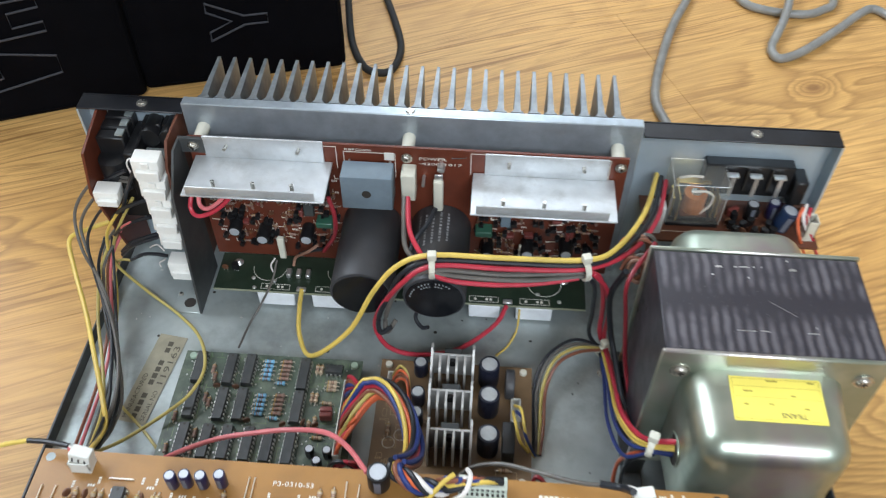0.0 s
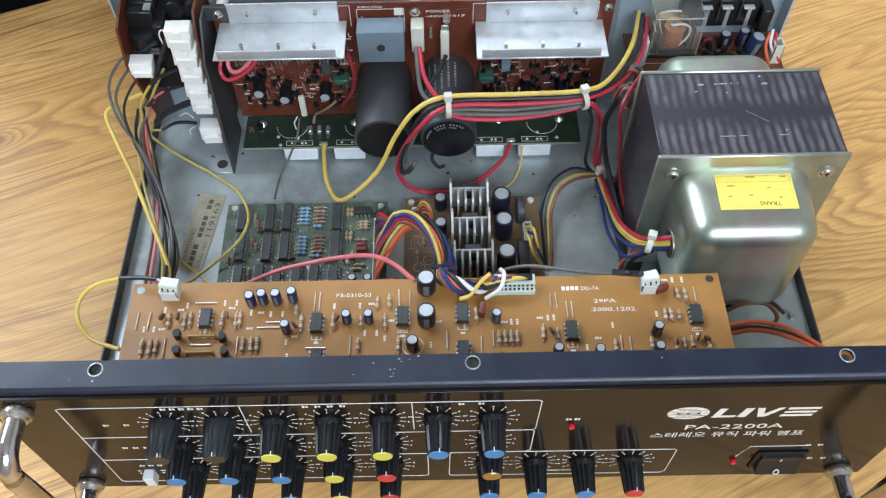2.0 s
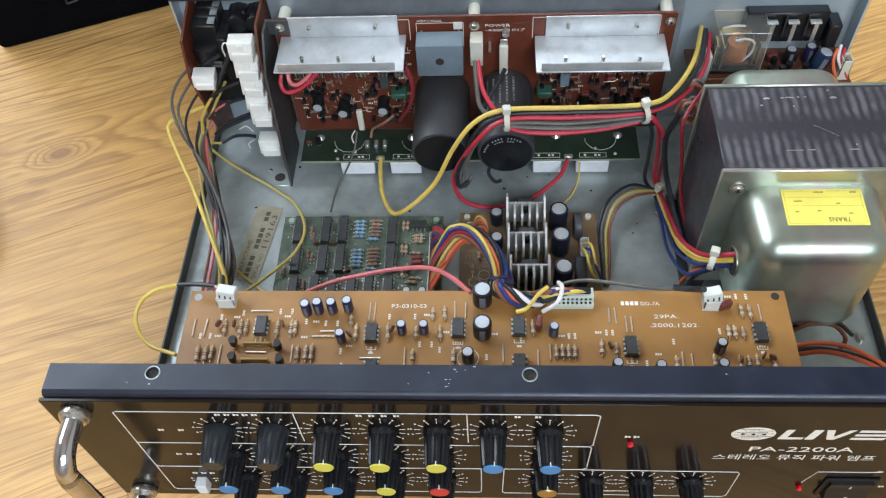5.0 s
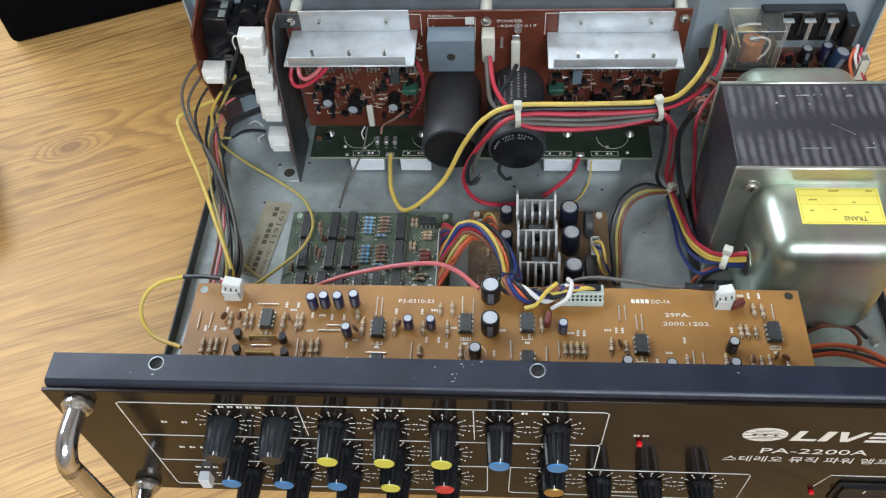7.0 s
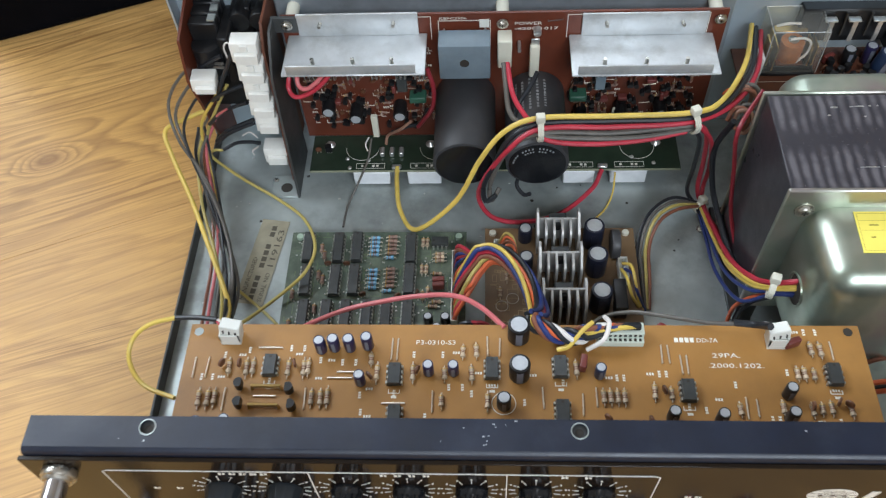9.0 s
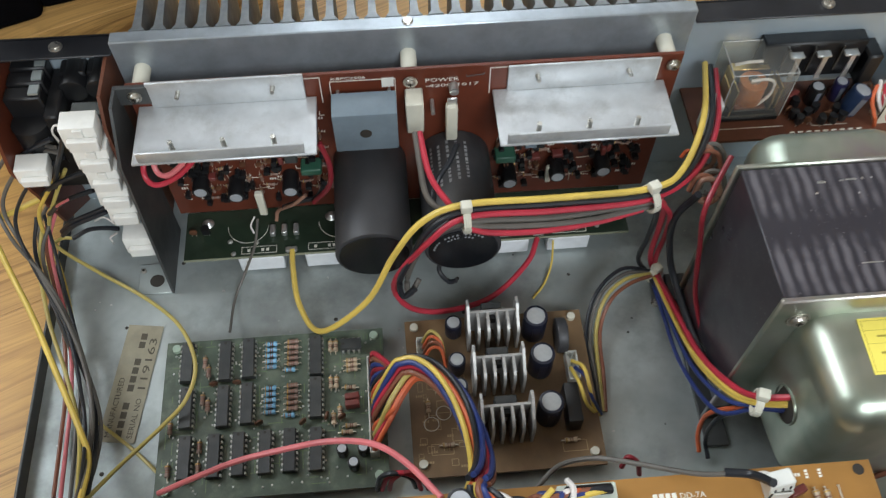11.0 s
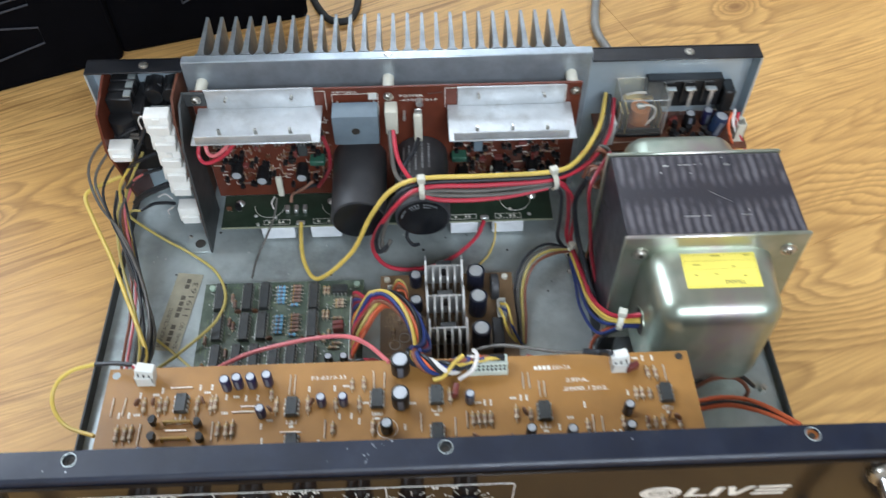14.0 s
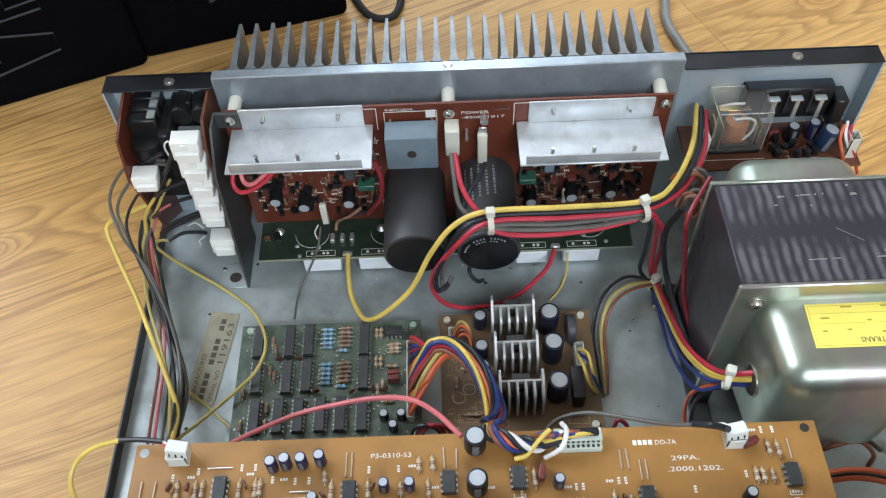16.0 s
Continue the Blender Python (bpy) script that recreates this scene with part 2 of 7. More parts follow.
M["greyplate"] = mat("grey_steel_bracket", (0.075, 0.078, 0.078), 0.45, 0.4, var=0.15, var_scale=50, rvar=0.1)
M["yellow"] = mat("yellow_label_paper", (0.84, 0.71, 0.13), 0.5, var=0.05, var_scale=60)
M["paper"] = mat("aged_tan_label", (0.30, 0.27, 0.19), 0.55, var=0.18, var_scale=80, dirt=(0.22, 0.22, 0.18), dirt_amt=0.7, dirt_scale=50)
M["fadedink"] = mat("faded_ink", (0.075, 0.066, 0.046), 0.7)
M["labelink"] = mat("faint_label_print", (0.36, 0.29, 0.045), 0.6)
# flat dark pieces paint the shade inside holes and slots; also colours dirt specks
M["hole_shade_specks"] = mat("hole_shade_and_speck_dark", (0.03, 0.025, 0.02), 0.7)
M["bag"] = mat("black_nylon_fabric", (0.0022, 0.0022, 0.0032), 0.85, spec=0.06, var=0.3, var_scale=30, bump=0.0005, bump_scale=900)
M["thread"] = mat("grey_embroidery", (0.036, 0.037, 0.045), 0.8, bump=0.0004, bump_scale=1500)
M["greycable"] = mat("grey_pvc_cable", (0.235, 0.235, 0.22), 0.36, var=0.2, var_scale=45, dirt=(0.10, 0.10, 0.09), dirt_amt=0.6, dirt_scale=60)
M["rubber"] = mat("black_rubber", (0.015, 0.015, 0.015), 0.7)
M["brass"] = mat("brass", (0.60, 0.42, 0.16), 0.3, 0.95)
M["copper"] = mat("copper_winding", (0.56, 0.20, 0.06), 0.4, 0.45, var=0.2, var_scale=300)


def passivate():
    """Yellow-green iridescent zinc chromate over pressed steel."""
    m = mat("zinc_chromate_steel", (0.4, 0.4, 0.3), 0.36, 0.9, rvar=0.08, var_scale=25, bump=0.00006, bump_scale=500)
    nt = m.node_tree
    b = nt.nodes["Principled BSDF"]
    tc = nt.nodes.new("ShaderNodeTexCoord")
    n = nt.nodes.new("ShaderNodeTexNoise")
    n.inputs["Scale"].default_value, n.inputs["Detail"].default_value = 22.0, 3.0
    nt.links.new(tc.outputs["Object"], n.inputs["Vector"])
    r = nt.nodes.new("ShaderNodeValToRGB")
    e = r.color_ramp.elements
    e[0].position, e[0].color = 0.30, (0.41, 0.46, 0.41, 1)
    e[1].position, e[1].color = 0.75, (0.51, 0.48, 0.38, 1)
    for p, c in ((0.45, (0.34, 0.39, 0.32, 1)), (0.55, (0.48, 0.51, 0.43, 1)), (0.65, (0.47, 0.41, 0.41, 1))):
        x = e.new(p)
        x.color = c
    nt.links.new(n.outputs[0], r.inputs[0])
    nt.links.new(r.outputs[0], b.inputs["Base Color"])
    return m


M["chromate"] = passivate()


def varnished_core():
    """Black lacquer over laminations; soft varnish ribs across the top, with reflected bands in their colour."""
    m = mat("lacquered_laminations", (0.045, 0.042, 0.050), 0.36, 0.1, spec=0.55, rvar=0.10, var_scale=60)
    nt = m.node_tree
    L, N = nt.links.new, nt.nodes.new
    b = nt.nodes["Principled BSDF"]
    tc, wv, nz, sp = N("ShaderNodeTexCoord"), N("ShaderNodeTexWave"), N("ShaderNodeTexNoise"), N("ShaderNodeTexNoise")
    wv.bands_direction = 'X'
    wv.inputs["Scale"].default_value, wv.inputs["Distortion"].default_value = 62.0, 1.5
    wv.inputs["Detail"].default_value, wv.inputs["Detail Scale"].default_value = 2.0, 1.5
    L(tc.outputs["Object"], wv.inputs["Vector"])
    nz.inputs["Scale"].default_value, nz.inputs["Detail"].default_value = 62.0, 4.0
    sp.inputs["Scale"].default_value, sp.inputs["Detail"].default_value = 900.0, 2.0
    L(tc.outputs["Object"], nz.inputs["Vector"])
    L(tc.outputs["Object"], sp.inputs["Vector"])
    mul, ribs, sep, off, gap = N("ShaderNodeMath"), N("ShaderNodeMath"), N("ShaderNodeSeparateXYZ"), N("ShaderNodeMath"), N("ShaderNodeMath")
    mul.operation = ribs.operation = 'MULTIPLY'
    L(wv.outputs["Fac"], ribs.inputs[0])
    blot = N("ShaderNodeMapRange")
    blot.inputs[1].default_value, blot.inputs[2].default_value = 0.30, 0.62
    L(nz.outputs[0], blot.inputs[0])
    L(blot.outputs[0], ribs.inputs[1])
    # two paler rows put bands of reflected light into the colour, plain strip between
    L(tc.outputs["Object"], sep.inputs[0])
    off.operation, gap.operation = 'SUBTRACT', 'ABSOLUTE'
    L(sep.outputs["Y"], off.inputs[0])
    off.inputs[1].default_value = 0.1575
    L(off.outputs[0], gap.inputs[0])
    rows = N("ShaderNodeMapRange")
    rows.inputs[1].default_value, rows.inputs[2].default_value = 0.002, 0.011
    L(gap.outputs[0], rows.inputs[0])
    top, both = N("ShaderNodeMapRange"), N("ShaderNodeMath")
    top.inputs[1].default_value, top.inputs[2].default_value = 0.1300, 0.1309
    L(sep.outputs["Z"], top.inputs[0])
    both.operation = 'MULTIPLY'
    L(rows.outputs[0], both.inputs[0])
    L(top.outputs[0], both.inputs[1])
    L(ribs.outputs[0], mul.inputs[0])
    L(both.outputs[0], mul.inputs[1])
    r = N("ShaderNodeValToRGB")
    e = r.color_ramp.elements
    e[0].position, e[0].color = 0.05, (0.034, 0.031, 0.038, 1)
    e[1].position, e[1].color = 0.75, (0.118, 0.109, 0.120, 1)
    L(mul.outputs[0], r.inputs[0])
    rs = N("ShaderNodeMapRange")
    rs.inputs[1].default_value, rs.inputs[2].default_value = 0.68, 0.78
    L(sp.outputs[0], rs.inputs[0])
    mx = N("ShaderNodeMix")
    mx.data_type = 'RGBA'
    L(rs.outputs[0], mx.inputs[0])
    L(r.outputs[0], mx.inputs[6])
    mx.inputs[7].default_value = (0.20, 0.19, 0.19, 1)
    L(mx.outputs[2], b.inputs["Base Color"])
    bp = N("ShaderNodeBump")
    bp.inputs["Strength"].default_value, bp.inputs["Distance"].default_value = 0.08, 0.00022
    L(mul.outputs[0], bp.inputs["Height"])
    L(bp.outputs[0], b.inputs["Normal"])
    return m


M["core"] = varnished_core()


def clear_plastic():
    """Thin scuffed clear moulding."""
    m = bpy.data.materials.new("clear_plastic_cover")
    m.use_nodes = True
    nt = m.node_tree
    b = nt.nodes["Principled BSDF"]
    b.inputs["Base Color"].default_value = (0.62, 0.62, 0.58, 1)
    b.inputs["Roughness"].default_value = 0.10
    tr, mx = nt.nodes.new("ShaderNodeBsdfTransparent"), nt.nodes.new("ShaderNodeMixShader")
    tr.inputs[0].default_value = (0.93, 0.92, 0.88, 1)
    n = nt.nodes.new("ShaderNodeTexNoise")
    n.inputs["Scale"].default_value = 160.0
    r = nt.nodes.new("ShaderNodeMapRange")
    r.inputs[1].default_value, r.inputs[2].default_value, r.inputs[3].default_value, r.inputs[4].default_value = 0.35, 0.75, 0.09, 0.21
    nt.links.new(n.outputs[0], r.inputs[0])
    nt.links.new(r.outputs[0], mx.inputs[0])
    nt.links.new(tr.outputs[0], mx.inputs[1])
    nt.links.new(b.outputs[0], mx.inputs[2])
    nt.links.new(mx.outputs[0], nt.nodes["Material Output"].inputs[0])
    return m


M["clear"] = clear_plastic()
PVC = {}


def pvc(name, color):
    PVC[name] = mat(name + "_pvc_insulation", color, 0.38, spec=0.45, var=0.12, var_scale=60, dirt=tuple(c * 0.45 for c in color), dirt_amt=0.55, dirt_scale=45)


for nm, c in (("yellow", (0.64, 0.46, 0.095)), ("red", (0.46, 0.033, 0.055)), ("black", (0.018, 0.02, 0.024)), ("blue", (0.025, 0.042, 0.16)),
              ("orange", (0.62, 0.13, 0.05)), ("pink", (0.62, 0.16, 0.17)), ("white", (0.70, 0.66, 0.62)), ("brown", (0.22, 0.08, 0.045)),
              ("tan", (0.27, 0.145, 0.10)), ("grey", (0.115, 0.105, 0.092)), ("ochre", (0.46, 0.37, 0.11)), ("green", (0.05, 0.13, 0.07)), ("darkred", (0.24, 0.02, 0.03))):
    pvc(nm, c)


# ---- mesh helpers ----
def add_box(bm, x0, x1, y0, y1, z0, z1, bev=0.0, seg=2):
    g = bmesh.ops.create_cube(bm, size=1.0)
    vs = g["verts"]
    for v in vs:
        v.co = Vector((x0 + (v.co.x + 0.5) * (x1 - x0), y0 + (v.co.y + 0.5) * (y1 - y0), z0 + (v.co.z + 0.5) * (z1 - z0)))
    if bev > 0:
        es = list({e for v in vs for e in v.link_edges})
        bmesh.ops.bevel(bm, geom=es, offset=bev, segments=seg, profile=0.5, affect='EDGES')
    return bm


def add_cyl(bm, p0, p1, r0, r1=None, seg=20, bev=0.0):
    p0, p1 = Vector(p0), Vector(p1)
    r1 = r0 if r1 is None else r1
    d = p1 - p0
    m = Matrix.Translation((p0 + p1) / 2) @ d.to_track_quat('Z', 'Y').to_matrix().to_4x4()
    g = bmesh.ops.create_cone(bm, cap_ends=True, segments=seg, radius1=r0, radius2=r1, depth=d.length, matrix=m)
    if bev > 0:
        caps = [f for f in {f for v in g["verts"] for f in v.link_faces} if len(f.verts) == seg]
        es = list({e for f in caps for e in f.edges})
        bmesh.ops.bevel(bm, geom=es, offset=bev, segments=2, profile=0.5, affect='EDGES')
    return bm


def spline(pts, per=8):
    """Catmull-Rom through the points."""
    P = [Vector(p) for p in pts]
    P = [P[0] * 2 - P[1]] + P + [P[-1] * 2 - P[-2]]
    out = []
    for i in range(1, len(P) - 2):
        a, b, c, d = P[i - 1], P[i], P[i + 1], P[i + 2]
        for k in range(per):
            t = k / per
            out.append(0.5 * ((2 * b) + (c - a) * t + (2 * a - 5 * b + 4 * c - d) * t * t + (3 * b - a - 3 * c + d) * t ** 3))
    out.append(P[-2].copy())
    return out


def add_tube(bm, pts, r, seg=8, per=8, smooth_path=True):
    path = spline(pts, per) if smooth_path and len(pts) > 2 else [Vector(p) for p in pts]
    n = len(path)
    ref = Vector((0.13, 0.21, 0.97)).normalized()
    rings = []
    for i, p in enumerate(path):
        t = (path[min(i + 1, n - 1)] - path[max(i - 1, 0)]).normalized()
        u = t.cross(ref)
        if u.length < 1e-4:
            u = t.cross(Vector((1, 0, 0)))
        u.normalize()
        w = t.cross(u)
        rings.append([bm.verts.new(p + (u * math.cos(2 * math.pi * k / seg) + w * math.sin(2 * math.pi * k / seg)) * r) for k in range(seg)])
    for a, b in zip(rings, rings[1:]):
        for k in range(seg):
            bm.faces.new((a[k], a[(k + 1) % seg], b[(k + 1) % seg], b[k]))
    bm.faces.new(list(reversed(rings[0])))
    bm.faces.new(rings[-1])
    return bm


def add_prism(bm, outline, axis, a, b):
    """Extrudes a closed 2D outline along an axis from a to b; outline axes follow in x, y, z order."""
    def P(u, v, w):
        return {'x': (w, u, v), 'y': (u, w, v), 'z': (u, v, w)}[axis]
    A = [bm.verts.new(P(u, v, a)) for u, v in outline]
    B = [bm.verts.new(P(u, v, b)) for u, v in outline]
    n = len(outline)
    bm.faces.new(A)
    bm.faces.new(list(reversed(B)))
    for i in range(n):
        bm.faces.new((A[i], B[i], B[(i + 1) % n], A[(i + 1) % n]))
    bmesh.ops.recalc_face_normals(bm, faces=bm.faces[:])
    return bm


def finish(name, bm, material, smooth=True, angle=40):
    bmesh.ops.recalc_face_normals(bm, faces=bm.faces[:])
    me = bpy.data.meshes.new(name)
    if smooth:
        lim = radians(angle)
        for f in bm.faces:
            f.smooth = True
        for e in bm.edges:
            if len(e.link_faces) == 2 and e.calc_face_angle(0) > lim:
                e.smooth = False
    bm.to_mesh(me)
    bm.free()
    me.materials.append(material)
    return new(name, me)


def part(name, bm, material, parent, label=""):
    ob = finish(name, bm, material)
    ob.parent = parent
    if label:
        ob["label"] = label
    return ob


def share(name, me, m, parent):
    """A piece that shares an existing mesh."""
    ob = new(name, me)
    ob.matrix_basis = m
    ob.parent = parent
    return ob


def thing(name, label, category, group="", kind=""):
    return tagged(new(name), label, category, group, kind)


def solid(name, bm, material, label, category, group="", kind=""):
    return tagged(finish(name, bm, material), label, category, group, kind)


def bm_box(*a, **k):
    return add_box(bmesh.new(), *a, **k)


def bm_cyl(*a, **k):
    return add_cyl(bmesh.new(), *a, **k)


def bm_tube(*a, **k):
    return add_tube(bmesh.new(), *a, **k)


def text_part(name, body, size, m, material, parent, label="", width=0.0, extrude=0.00008):
    """Lettering with the built-in font, turned into a mesh; m places its lower left corner."""
    cu = bpy.data.curves.new(name, 'FONT')
    cu.body, cu.size, cu.extrude = body, size, extrude
    cu.resolution_u = 2
    tmp = bpy.data.objects.new(name, cu)
    scene.collection.objects.link(tmp)
    dg = bpy.context.evaluated_depsgraph_get()
    dg.update()
    me = bpy.data.meshes.new_from_object(tmp.evaluated_get(dg))
    bpy.data.objects.remove(tmp)
    if width > 0 and len(me.vertices):
        xs = [v.co.x for v in me.vertices]
        k = width / max(1e-6, max(xs) - min(xs))
        for v in me.vertices:
            v.co.x *= k
    me.materials.clear()
    me.materials.append(material)
    ob = new(name, me)
    ob.matrix_basis = m
    ob.parent = parent
    if label:
        ob["label"] = label
    return ob


# ---- the room ----
# unseen walls and ceiling, their tone lowered to limit bounced light
RX0, RX1, RY0, RY1, RH = -2.1, 2.3, -2.3, 2.6, 2.90


def wall_with_window(name, along, at, lo, hi, w0, w1, z0, z1, thick):
    """A wall along x or y with one window opening cut through it."""
    bm = bmesh.new()
    a, b = (at, at + thick) if thick > 0 else (at + thick, at)
    for u0, u1, q0, q1 in ((lo, w0, 0, RH), (w1, hi, 0, RH), (w0, w1, 0, z0), (w0, w1, z1, RH)):
        if along == 'y':
            add_box(bm, a, b, u0, u1, q0, q1)
        else:
            add_box(bm, u0, u1, a, b, q0, q1)
    return solid(name, bm, M["wall"], "plain white painted wall with an unseen, added window opening", "wall", kind="structure")


wall_with_window("wall_west", 'y', RX0, RY0, RY1, 0.10, 2.10, 1.58, 2.80, -0.12)
wall_with_window("wall_south", 'x', RY0, RX0 - 0.12, RX1 + 0.12, -0.40, 1.60, 1.58, 2.80, -0.12)
solid("wall_east", bm_box(RX1, RX1 + 0.12, RY0, RY1, 0, RH), M["wall"], "plain white painted wall", "wall", kind="structure")
wall_with_window("wall_north", 'x', RY1, RX0 - 0.12, RX1 + 0.12, -1.40, 0.60, 1.58, 2.80, 0.12)
solid("ceiling", bm_box(RX0 - 0.12, RX1 + 0.12, RY0 - 0.12, RY1 + 0.12, RH, RH + 0.1), M["wall"], "plain white ceiling", "ceiling", kind="structure")


# ---- amplifier chassis ----
X0, X1 = -0.2145, 0.2145
ZF, ZT = 0.016, 0.131
amp = thing("amplifier_chassis", "open grey steel amplifier chassis without lid on oak floor", "amplifier")
bm = bm_box(-0.210, 0.210, 0.0165, 0.2795, 0.0146, ZF)
part("tray_floor", bm, M["zinc"], amp, "dull grey zinc-plated steel tray")
for sx in (-1, 1):
    # shade on the lip's inner face is put into its dark grey
    bm = bm_box(min(sx * 0.2103, sx * 0.2118), max(sx * 0.2103, sx * 0.2118), 0.0165, 0.2690, 0.0146, 0.0235, 0.0004, 1)
    part("side_lip", bm, M["greyplate"], amp, "turned-up edge, dark grey for the shade on its inner face")
for x in (-0.18, 0.18):
    for y in (0.05, 0.25):
        part("rubber_foot", bm_cyl((x, y, 0.0), (x, y, 0.0146), 0.011, 0.009, 20, 0.001), M["rubber"], amp)


def rear_panel(x0, x1, side):
    bm = bm_box(x0, x1, 0.2797, 0.2812, 0.0146, 0.1308)
    part("rear_panel", bm, M["bluezinc"], amp, "bright zinc inner face of the rear panel")
    part("rear_flange", bm_box(x0, x1, 0.2690, 0.2812, 0.1310, 0.1322, 0.0004, 1), M["blackpaint"], amp, "black-painted top flange")
    part("rear_skin", bm_box(x0, x1, 0.2815, 0.2823, 0.0146, 0.1322), M["blackpaint"], amp)
    xs = x0 if side < 0 else x1 - 0.0012
    part("rear_side_flange", bm_box(xs, xs + 0.0012, 0.2690, 0.2796, 0.0146, 0.1308), M["bluezinc"], amp)
    xm = -0.178 if side < 0 else 0.168
    part("nut", add_cyl(bm_cyl((xm, 0.2755, 0.1323), (xm, 0.2755, 0.1332), 0.0031, 0.0028, 20), (xm, 0.2755, 0.1332), (xm, 0.2755, 0.1336), 0.002, 0.002, 12), M["steel"], amp, "bright rivet nut")


rear_panel(X0, -0.1535, -1)
rear_panel(0.1055, X1, 1)

# heat sink: thick base plate with 26 tapering fins
hs = thing("heat_sink", "large finned cast aluminium heat sink across the back of the amplifier", "heat sink")
part("base_plate", bm_box(-0.1530, 0.1050, 0.2695, 0.2765, 0.0165, 0.1385, 0.0006, 1), M["plate"], hs, "thick scratched aluminium plate")
w0, w1, yb, yt = 0.0017, 0.0009, 0.2766, 0.3145
fin_out = [(-w0 * 2.1, yb), (-w0 * 1.15, yb + 0.0022), (-w0, yb + 0.006), (-w1, yt), (w1, yt), (w0, yb + 0.006), (w0 * 1.15, yb + 0.0022), (w0 * 2.1, yb)]
fin_mesh = None
for i in range(26):
    x = -0.1415 + i * (0.0910 + 0.1415) / 25
    if fin_mesh is None:
        f = finish("fin", add_prism(bmesh.new(), fin_out, 'z', 0.0165, 0.1385), M["alu"])
        f.parent, fin_mesh = hs, f.data
        f.location.x = x
    else:
        share("fin", fin_mesh, pose(x, 0, 0), hs)
for x in (-0.024,):
    part("screw", bm_cyl((x, 0.273, 0.1386), (x, 0.273, 0.1394), 0.0026, 0.002, 14), M["steel"], hs)

# front: folded sub-panel with flange, then the brown fascia
front = thing("front_panel", "dark brown anodised front panel with white print, knobs and chrome handles", "front panel")


def ring_plate(bm, x0, x1, y0, y1, z0, z1, holes, r, seg=20):
    """A flat plate in x-y with round holes, made in cells."""
    cuts = [x0]
    for hx in holes:
        cuts += [hx - r * 1.8, hx + r * 1.8]
    cuts.append(x1)
    for i in range(0, len(cuts) - 1):
        a, b = cuts[i], cuts[i + 1]
        if i % 2 == 0:
            add_box(bm, a, b, y0, y1, z0, z1)
            continue
        cx, cy = (a + b) / 2, (y0 + y1) / 2 + 0.0018
        for z, flip in ((z0, True), (z1, False)):
            rim, hole = [], []
            for k in range(seg):
                t = 2 * math.pi * (k + 0.5) / seg
                c, s = math.cos(t), math.sin(t)
                hx, hy = (b - a) / 2, (y1 - cy if s > 0 else cy - y0)
                q = min(hx / max(1e-9, abs(c)), hy / max(1e-9, abs(s)))
                rim.append(bm.verts.new((cx + c * q, cy + s * q, z)))
                hole.append(bm.verts.new((cx + c * r, cy + s * r, z)))
            for ex, ey in ((a, y0), (a, y1), (b, y0), (b, y1)):
                near = min(rim, key=lambda v: (v.co.x - ex) ** 2 + (v.co.y - ey) ** 2)
                near.co.x, near.co.y = ex, ey
            for k in range(seg):
                j = (k + 1) % seg
                bm.faces.new((rim[k], rim[j], hole[j], hole[k]))
            if flip:
                low = hole
            else:
                for k in range(seg):
                    j = (k + 1) % seg
                    bm.faces.new((low[k], low[j], hole[j], hole[k]))
        add_box(bm, a, b, y1 - 0.0002, y1, z0, z1)
    return bm


HOLES = (-0.165, 0.002, 0.168)
bm = ring_plate(bmesh.new(), -0.2130, 0.2130, 0.0030, 0.0158, 0.1300, 0.1313, HOLES, 0.0029)
part("top_flange", bm, M["navypaint"], front, "chipped blue-black enamel flange with screw holes")
fold = [(0.0031, 0.1313), (0.0016, 0.1308), (0.0008, 0.1296), (0.0006, 0.1278), (0.0022, 0.1278), (0.0031, 0.1299)]
part("folded_edge", add_prism(bmesh.new(), fold, 'x', -0.2130, 0.2130), M["navypaint"], front)
part("sub_panel", bm_box(-0.2130, 0.2130, 0.0008, 0.0022, 0.0146, 0.1277), M["blackpaint"], front)
part("fascia", bm_box(-0.2150, 0.2150, -0.0014, 0.0006, 0.0140, 0.1279, 0.0003, 1), M["panel"], front, "glossy dark brown anodised fascia")
for hx in HOLES:
    bm = bmesh.new()
    ringpts = [(hx + 0.0032 * math.cos(t * math.pi / 12), 0.0112 + 0.0032 * math.sin(t * math.pi / 12), 0.1313) for t in range(25)]
    part("worn_ring", add_tube(bm, ringpts, 0.00032, 6, 1, False), M["zinc"], front, "bare metal worn round a screw hole")
    part("clip_nut", bm_cyl((hx, 0.0112, 0.1240), (hx, 0.0112, 0.1292), 0.0036, 0.0036, 16), M["copper"] if hx > 0.1 else M["greyplate"], front)
    part("nut_bore", bm_cyl((hx, 0.0112, 0.1292), (hx, 0.0112, 0.1293), 0.0017, 0.0017, 14), M["hole_shade_specks"], front)

# ---- transformer ----
tr = thing("transformer", "heavy mains transformer with black laminated core and zinc-chromate steel covers", "transformer")
bm = bm_box(0.1052, 0.2028, 0.1276, 0.1865, 0.0340, 0.1312, 0.0005, 1)
part("core", bm, M["core"], tr, "black lacquered iron laminations, scuffed on top")
part("front_plate", bm_box(0.1032, 0.2038, 0.1250, 0.1275, 0.0340, 0.1330, 0.0007, 1), M["chromate"], tr, "olive zinc-chromate steel plate")
part("rear_plate", bm_box(0.1032, 0.2038, 0.1866, 0.1888, 0.0340, 0.1325, 0.0007, 1), M["chromate"], tr)


